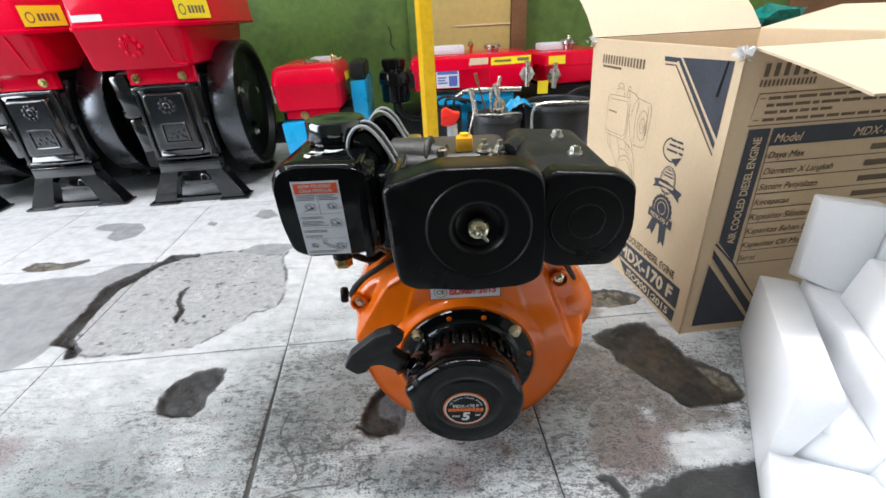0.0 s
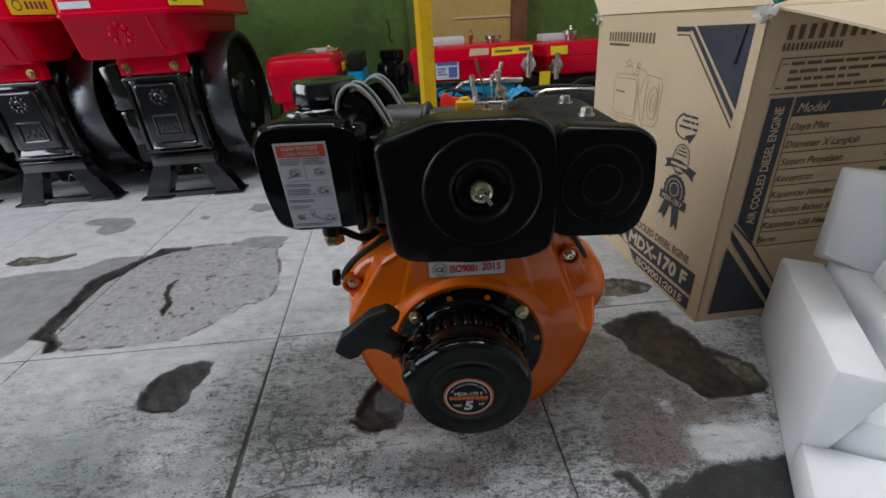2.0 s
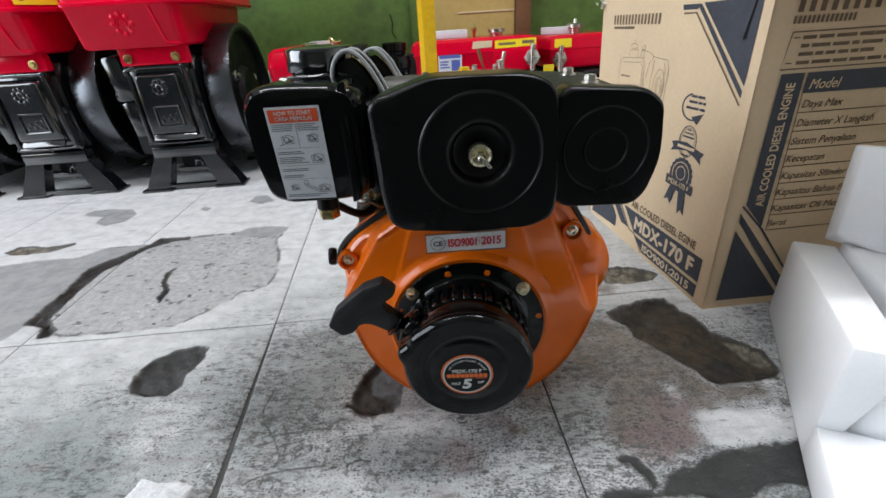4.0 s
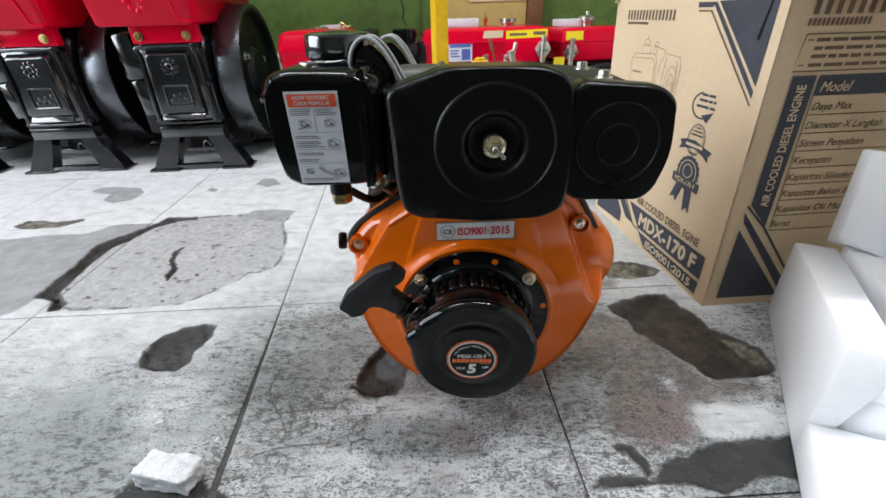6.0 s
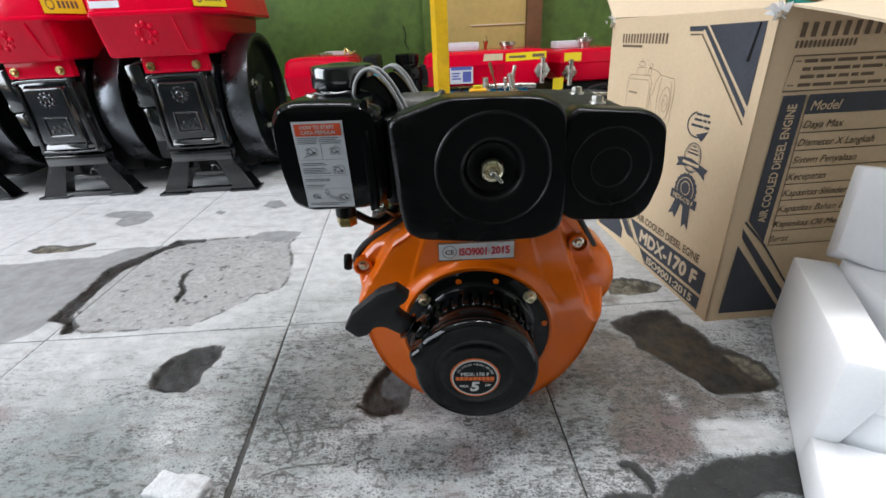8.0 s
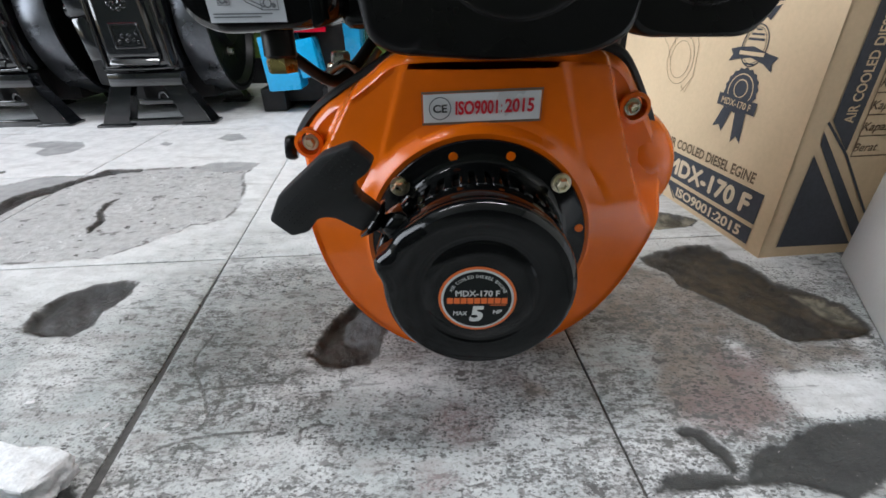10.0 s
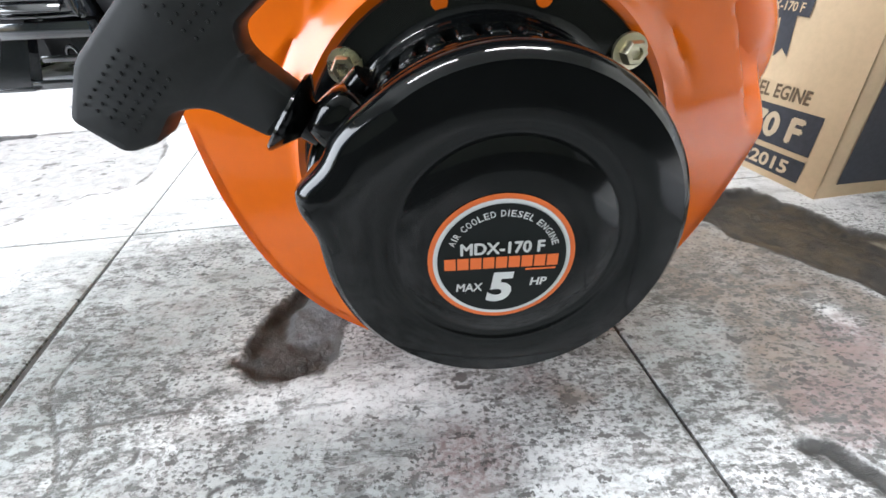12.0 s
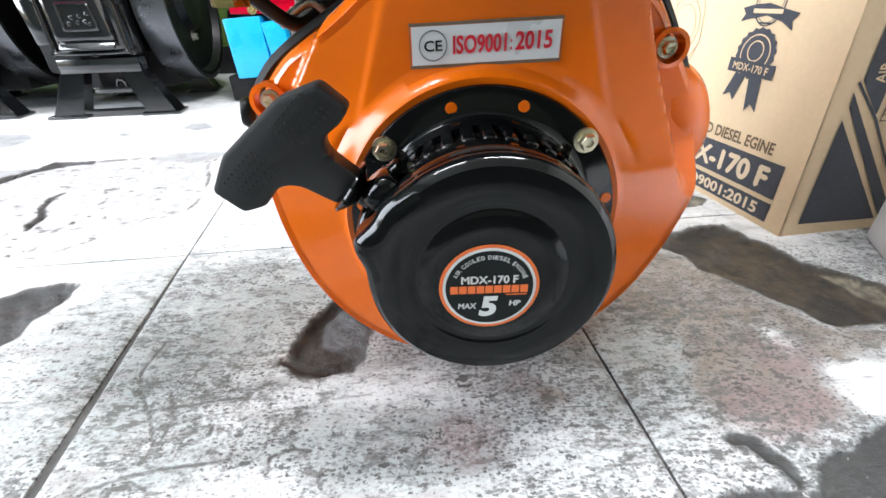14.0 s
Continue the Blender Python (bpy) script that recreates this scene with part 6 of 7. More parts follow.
def foam_scrap():
    bm = rbox((-0.034, -0.017, 0.0), (0.034, 0.017, 0.027), 0.003, 2)
    bmesh.ops.subdivide_edges(bm, edges=bm.edges[:], cuts=11, use_grid_fill=True)
    for v in bm.verts:
        crumble = 0.0030 * noise.noise(v.co * 190) - 0.0035 * max(0.0, noise.noise(v.co * 75) - 0.15)
        v.co += Vector(noise.noise_vector(v.co * 30)) * 0.0040 + v.co.normalized() * crumble
        v.co.z = max(v.co.z, 0.0)
    bm.transform(Matrix.Translation((-0.289, 0.322, -0.002)) @ Matrix.Rotation(radians(-9), 4, "Z"))
    solid("foam_scrap", bm, M_SCRAP, "broken white foam lump on the stained floor", "foam scrap", (-0.289, 0.322, -0.002))
    for k, (x, y, s) in enumerate(((-0.315, 0.291, 0.0035), (-0.300, 0.288, 0.003), (-0.345, 0.283, 0.003), (-0.352, 0.40, 0.0045), (-0.262, 0.375, 0.003), (-0.21, 0.262, 0.003))):
        b = rbox((-s, -s * 0.5, 0), (s, s * 0.5, s * 0.6), s * 0.15, 1)
        b.transform(Matrix.Translation((x, y, -0.0015)) @ Matrix.Rotation(k * 1.1, 4, "Z"))
        solid("foam_crumb", b, M_FOAM, "tiny crumb of white foam on the floor", "foam crumb", (x, y, -0.0015), "foam crumbs")


foam_scrap()


# ---- the row of water-cooled engines ----
def row_engine(x, y, turn):
    """Local frame: x across, y into the depth, z up; the front cover faces -y."""
    e = thing("water_cooled_engine", (x, y, 0), "black diesel engine with a red water hopper on a steel stand", "engine", "row of red and black engines", turn)
    # stand: channel, splayed legs, foot plates
    for yy in (0.0, 0.36):
        st = part("stand", rbox((-0.084, yy, 0.116), (0.122, yy + 0.045, 0.152), 0.003), M_CAST, e, "black steel stand")
        for s in (-1, 1):
            cx = 0.015
            leg = bmesh.new()
            a0, a1 = cx + s * 0.045, cx + s * 0.100
            b0, b1 = cx + s * 0.085, cx + s * 0.163
            vs = [leg.verts.new(p) for p in ((a0, yy + 0.008, 0.12), (a1, yy + 0.008, 0.12), (b1, yy + 0.0, 0.006), (b0, yy + 0.0, 0.006))]
            leg.faces.new(vs)
            bmesh.ops.solidify(leg, geom=leg.faces[:], thickness=0.007)
            part("leg", leg, M_CAST, st)
            rib = bmesh.new()
            vs = [rib.verts.new(p) for p in ((a0, yy + 0.008, 0.12), (a0, yy + 0.045, 0.12), (b0, yy + 0.05, 0.006), (b0, yy + 0.0, 0.006))]
            rib.faces.new(vs)
            bmesh.ops.solidify(rib, geom=rib.faces[:], thickness=0.005)
            part("leg_rib", rib, M_CAST, st)
            cheek = bmesh.new()
            cheek.faces.new([cheek.verts.new(p) for p in ((a1, yy + 0.008, 0.128), (a1, yy + 0.050, 0.128), (b1 + s * 0.004, yy + 0.056, 0.006), (b1, yy + 0.0, 0.006))])
            bmesh.ops.solidify(cheek, geom=cheek.faces[:], thickness=0.005)
            part("leg_cheek", cheek, M_CAST, st)
            part("foot_plate", rbox((min(b0, b1) - 0.012, yy - 0.012, 0.0), (max(b0, b1) + 0.012, yy + 0.06, 0.008), 0.002), M_CAST, st)
    part("skid_rail", rbox((-0.10, 0.002, 0.0), (0.13, 0.020, 0.020), 0.003), M_CAST, e)
    part("tie_bar", rbox((-0.03, 0.020, 0.060), (0.070, 0.032, 0.076), 0.003), M_CAST, e)
    part("drain_ring", tube([(0.045 + 0.013 * math.cos(radians(q)), 0.026, 0.078 + 0.017 * math.sin(radians(q))) for q in range(0, 361, 30)], 0.0045, 8, 2), M_CAST, e)
    # crankcase with the pressed front cover
    part("crankcase", rbox((-0.085, 0.035, 0.155), (0.115, 0.50, 0.43), 0.015, 2), M_CAST, e)
    cov = part("front_cover", slab_xz(rounded([(-0.074, 0.404), (0.088, 0.404), (0.100, 0.390), (0.110, 0.178), (0.097, 0.158), (-0.076, 0.158), (-0.088, 0.176), (-0.084, 0.390)], 0.012, 3), 0.012, 0.040, 0.004), M_CAST, e, "glossy black front cover")
    part("cover_rim", tube([(-0.077, 0.010, 0.375), (-0.070, 0.010, 0.396), (0.078, 0.010, 0.397), (0.092, 0.010, 0.382), (0.101, 0.010, 0.185), (0.090, 0.010, 0.166), (-0.068, 0.010, 0.166), (-0.080, 0.010, 0.184), (-0.077, 0.010, 0.375)], 0.0065, 10), M_CAST, cov)
    panel = part("cover_panel", pressed((0.012, 0.29), rounded([(-0.060, 0.386), (0.076, 0.386), (0.086, 0.21), (0.086, 0.186), (-0.066, 0.186), (-0.066, 0.21)], 0.010, 3), [(0.004, -0.006), (0.010, -0.006)], [(0.4, -0.006), (0.8, -0.006)], [(0.015, -0.006), (0.012, -0.005), (0.009, -0.001), (0.003, 0.010), (0.0, 0.013), (-0.001, 0.016)], 96), M_CAST, cov)
    part("cover_window", tube([(-0.024, -0.007, 0.225), (-0.024, -0.007, 0.276), (-0.018, -0.007, 0.281), (0.044, -0.007, 0.281), (0.050, -0.007, 0.275), (0.054, -0.007, 0.228), (0.048, -0.007, 0.222), (-0.018, -0.007, 0.221), (-0.024, -0.007, 0.226)], 0.0035, 8, 4), M_CAST, panel)
    # embossed round mark, as plain studs
    for k in range(9):
        a = 2 * math.pi * k / 9
        part("emboss", lathe([(0.0065, 0.0), (0.005, 0.003), (0, 0.0042)], (0.012 + 0.021 * math.cos(a), -0.0055, 0.338 + 0.021 * math.sin(a)), (0, -1, 0), 10), M_CAST, panel)
    part("emboss", tube([(0.012 + 0.010 * math.cos(radians(q)), -0.0065, 0.338 + 0.010 * math.sin(radians(q))) for q in range(-40, 281, 40)], 0.0035, 8, 2), M_CAST, panel)
    for k, (bx, bz) in enumerate(((-0.010, 0.236), (0.000, 0.250), (0.012, 0.238), (0.020, 0.253), (0.030, 0.240), (0.040, 0.258), (0.040, 0.234))):
        part("emboss", lathe([(0.006, 0.0), (0.0045, 0.003), (0, 0.004)], (bx, -0.0055, bz), (0, -1, 0), 10), M_CAST, panel)
    part("lower_apron", rbox((-0.056, -0.004, 0.172), (0.080, 0.004, 0.204), 0.003, 2, Matrix.Rotation(radians(-40), 4, "X")), M_CAST, cov)
    for bx, bz in ((-0.078, 0.402), (0.016, 0.407), (0.106, 0.398), (-0.085, 0.166), (0.016, 0.163), (0.112, 0.166), (-0.088, 0.285), (0.112, 0.285)):
        part("bolt", hexbolt((bx, 0.012, bz), (0, -1, 0), 0.006, 0.008), M_CAST, cov)
    # side cover with lever on the left
    part("side_cover", rbox((-0.150, 0.030, 0.30), (-0.098, 0.12, 0.435), 0.008, 2, Matrix.Rotation(radians(-6), 4, "Y")), M_CAST, e)
    part("side_cover", rbox((-0.135, 0.028, 0.185), (-0.095, 0.12, 0.298), 0.008, 2, Matrix.Rotation(radians(-6), 4, "Y")), M_CAST, e)
    part("side_knob", rod((-0.16, 0.06, 0.315), (-0.135, 0.06, 0.315), 0.020, 18, bevel=0.004), M_CAST, e)
    part("drain_plug", rod((-0.150, 0.10, 0.225), (-0.135, 0.10, 0.225), 0.010, 12), M_REDPLASTIC, e, "red plug")
    part("drain_nut", hexbolt((0.03, 0.10, 0.075), (0, -1, 0), 0.012, 0.03), M_DARK, e)
    part("sump", rbox((-0.03, 0.06, 0.06), (0.08, 0.30, 0.158), 0.012, 2), M_DARK, e)
    # red apron with two zinc bolts
    ap = part("hopper_bracket", rbox((-0.080, 0.000, 0.405), (0.124, 0.030, 0.470), 0.006, 2), M_RED, e, "red bracket")
    for bx in (-0.054, 0.088):
        part("bolt", hexbolt((bx, -0.001, 0.426), (0, -1, 0), 0.0095, 0.010), M_BRASS, ap, "yellow zinc bolt")
    # hopper: narrower at its foot, with a folded seam and a filler
    hp = bmesh.new()
    loops = []
    for z, xl, xr, yf, yb, cx, cy in ((0.455, -0.146, 0.128, -0.030, 0.46, 0.006, 0.020), (0.462, -0.152, 0.136, -0.037, 0.47, 0.006, 0.020), (0.562, -0.152, 0.150, -0.062, 0.50, 0.008, 0.030), (0.567, -0.156, 0.202, -0.068, 0.505, 0.050, 0.085), (0.575, -0.156, 0.206, -0.068, 0.505, 0.052, 0.090), (0.580, -0.152, 0.204, -0.062, 0.50, 0.054, 0.095), (0.690, -0.148, 0.200, -0.054, 0.49, 0.054, 0.095), (0.712, -0.134, 0.186, -0.040, 0.475, 0.050, 0.085)):
        o = rounded([(xl, yf), (xr - cx, yf), (xr + 0.004, yf + cy), (xr + 0.004, yb), (xl, yb)], 0.014, 4)
        loops.append([hp.verts.new((a, b, z)) for a, b in o])
    for a, b in zip(loops, loops[1:]):
        for k in range(len(a)):
            hp.faces.new((a[k], a[(k + 1) % len(a)], b[(k + 1) % len(b)], b[k]))
    hp.faces.new(loops[0][::-1])
    hp.faces.new(loops[-1])
    hop = part("hopper", hp, M_RED, e, "glossy red water hopper")
    for k in range(8):
        a = 2 * math.pi * k / 8
        part("emboss", lathe([(0.009, -0.001), (0.006, 0.003), (0, 0.005)], (-0.008 + 0.026 * math.cos(a), -0.0515 - 0.25 * 0.026 * math.sin(a), 0.519 + 0.026 * math.sin(a)), (0, -1, -0.22), 10), M_RED, hop)
    for r in (0.013, 0.019):
        part("emboss", tube([(-0.008 + r * math.cos(radians(q)), -0.0520 - 0.25 * r * math.sin(radians(q)), 0.519 + r * math.sin(radians(q))) for q in range(-60, 211, 30)], 0.0028, 8, 2), M_RED, hop)
    part("hopper_crease", tube([(0.082, -0.0612, 0.560), (0.088, -0.0510, 0.515), (0.092, -0.0425, 0.482), (0.098, -0.0375, 0.467), (0.130, -0.0355, 0.463)], 0.0042, 8), M_RED, hop)
    part("filler_cap", rod((-0.02, 0.17, 0.712), (-0.02, 0.17, 0.745), 0.045, 28, bevel=0.006), M_STEEL, hop)
    front_u = lambda a, b, k: Vector((a, -0.0575 - k + (b - 0.62) * 0.10, b))  # noqa: E731
    part("white_label", flat([(-0.140, 0.588), (-0.056, 0.588), (-0.056, 0.630), (-0.140, 0.630)], front_u, 0.0012), M_PAPER, hop, "plain white label")
    # yellow label with bars on the angled corner of the hopper
    p0, p1 = Vector((0.152, -0.062, 0)), Vector((0.208, 0.033, 0))
    dd = (p1 - p0).normalized()
    nn = Vector((dd.y, -dd.x, 0))
    side_u = lambda a, b, k: p0 + dd * (a * 0.76 - 0.004) + nn * (k + 0.0015) + Vector((0, 0, b - 0.016)) - nn * max(0.0, b - 0.6) * 0.06  # noqa: E731
    yl = part("yellow_label", flat([(0.005, 0.600), (0.155, 0.600), (0.155, 0.655), (0.005, 0.655)], side_u, 0.0016), M_LABELYEL, hop, "yellow maker's label with plain bars")
    part("label_mark", stroke(ring_pts(0.034, 0.624, 0.013, n=20), 0.004, side_u, 0.0022, closed=True), M_INKBROWN, yl)
    part("label_bar", bars([(0.060 + 0.0155 * k, 0.614, 0.070 + 0.0155 * k, 0.634) for k in range(5)], side_u, 0.0022), M_INKBROWN, yl, "row of plain dark bars")
    # flywheel on the right
    FX, FYY, FZ, FR = 0.130, 0.270, 0.285, 0.228
    fw = part("flywheel", lathe([(0.05, 0.020), (FR * 0.7, 0.018), (FR * 0.82, 0.008), (FR - 0.012, 0.0), (FR - 0.003, 0.002), (FR - 0.003, 0.084), (FR - 0.022, 0.084), (FR - 0.032, 0.062), (0.09, 0.058), (0.075, 0.078), (0.0, 0.080)], (FX, FYY, FZ), (1, 0, 0), 72), M_FIELD, e, "black flywheel with a polished rim")
    part("rim", lathe([(FR - 0.003, 0.0008), (FR - 0.0004, 0.001), (FR, 0.0018), (FR, 0.084), (FR - 0.0004, 0.085), (FR - 0.012, 0.0852)], (FX, FYY, FZ), (1, 0, 0), 96), M_RIM, fw, "bare dark steel rim")
    for k in range(6):
        a = 2 * math.pi * k / 6
        part("flywheel_hole", rod((FX + 0.058, FYY + 0.135 * math.cos(a), FZ + 0.135 * math.sin(a)), (FX + 0.0615, FYY + 0.135 * math.cos(a), FZ + 0.135 * math.sin(a)), 0.020, 20), M_FIELD, fw)
    for k in range(3):
        a = 2 * math.pi * k / 3 + 0.4
        part("bolt", hexbolt((FX + 0.059, FYY + 0.10 * math.cos(a), FZ + 0.10 * math.sin(a)), (1, 0, 0), 0.012, 0.012), M_STEEL, fw)
    part("gear_case", rbox((0.10, 0.10, 0.18), (0.152, 0.44, 0.42), 0.02, 2), M_DARK, e)
    part("head", rbox((-0.19, 0.12, 0.10), (-0.085, 0.50, 0.44), 0.02, 2), M_DARK, e)
    # dark body added to close the black gaps between the engines
    part("gap_filler", rbox((-0.17, 0.14, 0.05), (0.16, 0.60, 0.46), 0.03, 2), M_DARK, e)
    return e


first = row_engine(-0.880, 1.470, 6)
for x, y, a in ((-1.330, 1.462, 6), (-1.79, 1.44, 6)):
    copy_thing(first, pose(x, y, 0, 0, 0, a))


# ---- the smaller red-tank engines by the wall ----
def tank_engine(name, x, y, w, z0, z1, depth, turn, label, blue=True, low=0.0):
    """A red fuel tank over a blue body; local frame: x across from the tank's left end, y into the depth."""
    e = thing(name, (x, y, 0), label, "engine", "red-tanked engines by the wall", turn)
    tk = bmesh.new()
    loops = []
    h = z1 - z0
    for f, ins in ((0.0, 0.014), (0.04, 0.006), (0.56, 0.0), (0.60, -0.002), (0.64, 0.0), (0.90, 0.008), (0.98, 0.022), (1.0, 0.04)):
        o = rounded([(ins, ins), (w - ins, ins), (w - ins, depth - ins), (ins, depth - ins)], 0.022, 4)
        loops.append([tk.verts.new((a, b, z0 + h * f)) for a, b in o])
    for a, b in zip(loops, loops[1:]):
        for k in range(len(a)):
            tk.faces.new((a[k], a[(k + 1) % len(a)], b[(k + 1) % len(b)], b[k]))
    tk.faces.new(loops[0][::-1])
    tk.faces.new(loops[-1])
    tank = part("fuel_tank", tk, M_RED, e, "glossy red fuel tank")
    return e, tank


def mid_engine():
    e, tank = tank_engine("tank_engine", -0.566, 1.60, 0.240, 0.275, 0.426, 0.34, 4, "engine with a red fuel tank over blue body panels")
    part("tank_bracket", rbox((0.03, 0.02, 0.245), (0.22, 0.05, 0.28), 0.005), M_RED, e)
    part("bolt", hexbolt((0.095, 0.018, 0.258), (0, -1, 0), 0.010, 0.010), M_BRASS, e, "yellow zinc bolt")
    part("filler", lathe([(0.026, 0), (0.028, 0.014), (0.030, 0.02), (0.022, 0.026), (0, 0.026)], (0.130, 0.12, 0.409), (0, 0, 1), 24), M_STEEL, tank, "chromed filler cap")
    part("top_box", rbox((0.115, 0.18, 0.409), (0.205, 0.25, 0.437), 0.004), M_PAPER, e, "pale plastic box")
    part("top_lever", tube([(0.195, 0.16, 0.410), (0.200, 0.16, 0.444), (0.218, 0.15, 0.430), (0.235, 0.16, 0.434)], 0.005, 8), M_BRASS, e)
    part("tank_valve", rbox((-0.016, 0.05, 0.30), (0.004, 0.08, 0.36), 0.005), M_STEEL, tank, "grey metal valve")
    part("side_label", rbox((0.2545, 0.06, 0.365), (0.2565, 0.16, 0.392), 0.0005, 1), M_LABELYEL, tank)
    part("body_panel", rbox((0.012, 0.0, 0.075), (0.120, 0.20, 0.238), 0.008, 2, Matrix.Rotation(radians(-3), 4, "Y")), M_BLUE, e, "bright blue sheet panel")
    part("body_panel", rbox((0.122, 0.0, 0.115), (0.185, 0.16, 0.228), 0.006, 2, Matrix.Rotation(radians(-8), 4, "Y")), M_BLUE, e, "bright blue sheet panel")
    part("back_panel", rbox((0.262, 0.10, 0.15), (0.318, 0.40, 0.355), 0.006, 2), M_BLUE, e, "bright blue sheet panel")
    part("block", rbox((-0.01, 0.10, 0.02), (0.28, 0.45, 0.262), 0.02, 2), M_DARK, e)
    part("foot", rbox((-0.03, 0.05, 0.0), (0.05, 0.45, 0.075), 0.006), M_DARK, e)
    part("foot", rbox((0.18, 0.05, 0.0), (0.26, 0.45, 0.075), 0.006), M_DARK, e)
    part("exhaust", rbox((0.264, 0.12, 0.356), (0.318, 0.34, 0.418), 0.012, 2), M_DARK, e, "dark dusty silencer")
    return e


def far_engine():
    e, tank = tank_engine("tank_engine", -0.095, 1.82, 0.49, 0.290, 0.415, 0.30, 2, "long red-tanked engine with labels and a chromed filler cap")
    put = lambda a, b, k: Vector((a, 0.001 - k, b))  # noqa: E731
    lab = part("data_label", flat([(0.105, 0.300), (0.195, 0.300), (0.195, 0.366), (0.105, 0.366)], put, 0.001), M_PAPER, tank, "white data label with a blue header")
    part("label_header", flat([(0.110, 0.350), (0.190, 0.350), (0.190, 0.362), (0.110, 0.362)], put, 0.0018), M_LABELBLUE, lab)
    part("label_bar", bars([(0.112, 0.336, 0.145, 0.341), (0.112, 0.326, 0.140, 0.331), (0.112, 0.316, 0.148, 0.321), (0.155, 0.306, 0.188, 0.344)], put, 0.0018), M_LABELBLUE, lab, "plain bars")
    up = lambda a, b, k: Vector((a, 0.003 - k + (b - 0.38) * 0.12, b))  # noqa: E731
    part("beige_label", flat([(0.235, 0.378), (0.310, 0.380), (0.312, 0.403), (0.240, 0.403)], up, 0.0016), M_BEIGELAB, tank, "plain beige label")
    yl = part("yellow_label", flat([(0.322, 0.374), (0.478, 0.378), (0.478, 0.405), (0.322, 0.402)], up, 0.0016), M_LABELYEL, tank, "yellow label with plain bars")
    part("label_bar", bars([(0.335, 0.385, 0.40, 0.393), (0.425, 0.386, 0.470, 0.397)], up, 0.0024), M_INKBROWN, yl, "plain dark bars")
    part("tank_step", rbox((0.315, -0.006, 0.295), (0.475, 0.02, 0.366), 0.008, 2), M_RED, tank)
    part("filler", lathe([(0.022, 0), (0.024, 0.012), (0.033, 0.014), (0.033, 0.026), (0.024, 0.030), (0, 0.030)], (0.345, 0.14, 0.413), (0, 0, 1), 28), M_STEEL, tank, "chromed filler cap")
    part("top_box", rbox((0.085, 0.08, 0.415), (0.225, 0.17, 0.445), 0.006), M_PAPER, e, "white plastic box on the tank")
    part("top_knob", lathe([(0.006, 0), (0.006, 0.02), (0.011, 0.026), (0.011, 0.036), (0.005, 0.042), (0.005, 0.055), (0, 0.056)], (0.255, 0.13, 0.412), (0, 0, 1), 16), M_BRASS, e, "brass knob")
    ck = part("fuel_cock", lathe([(0, 0), (0.030, 0.002), (0.030, 0.010), (0.018, 0.016), (0, 0.018)], (0.462, -0.004, 0.338), (0, -1, 0), 6), M_STEEL, tank, "chromed fuel cock")
    part("cock_stem", rod((0.462, -0.018, 0.292), (0.462, -0.018, 0.385), 0.010, 12, bevel=0.002), M_STEEL, ck)
    part("body_panel", rbox((0.06, 0.02, 0.06), (0.42, 0.28, 0.270), 0.010, 2), M_BLUE, e, "blue engine body")
    part("rail", tube([(0.18, -0.01, 0.262), (0.22, -0.015, 0.285), (0.33, -0.015, 0.288), (0.44, -0.01, 0.284)], 0.010, 10), M_STEEL, e, "grey metal rail")
    part("base", rbox((0.04, 0.05, 0.0), (0.44, 0.32, 0.07), 0.008), M_DARK, e)
    # dark blocks and pipes added to stand in for shade over the blue body
    part("shade_block", rbox((0.10, -0.035, 0.10), (0.20, 0.02, 0.235), 0.012, 2), M_DARK, e, "dark block added over the shaded blue body")
    part("shade_case", rbox((0.225, -0.030, 0.05), (0.40, 0.018, 0.205), 0.016, 2), M_DARK, e, "dark casing added over the shaded blue body")
    for k in range(3):
        part("pipe", tube([(0.11 + 0.03 * k, -0.03, 0.225), (0.105 + 0.035 * k, -0.05, 0.262), (0.15 + 0.04 * k, -0.045, 0.275 - 0.01 * k), (0.22 + 0.03 * k, -0.02, 0.24)], 0.0055, 8), M_DARK, e)
    # oil-bath air filter at the end
    af = part("air_filter", lathe([(0, 0), (0.048, 0.0), (0.056, 0.006), (0.056, 0.066), (0.063, 0.072), (0.063, 0.096), (0.058, 0.106), (0.058, 0.114), (0.042, 0.122), (0.042, 0.128), (0.046, 0.132), (0.046, 0.158), (0.041, 0.162), (0, 0.162)], (-0.060, 0.02, 0.256), (0, 0, 1), 36), M_BLACK, e, "black oil-bath air filter")
    part("filter_pipe", tube([(-0.062, 0.03, 0.27), (-0.055, 0.035, 0.22), (-0.02, 0.04, 0.19), (0.05, 0.06, 0.17)], 0.018, 12), M_SATIN, e)
    part("filter_arm", rbox((-0.03, 0.0, 0.300), (0.02, 0.05, 0.376), 0.008), M_DARK, af)
    part("block", rbox((-0.09, 0.06, 0.0), (0.07, 0.30, 0.20), 0.015, 2), M_DARK, e)
    return e


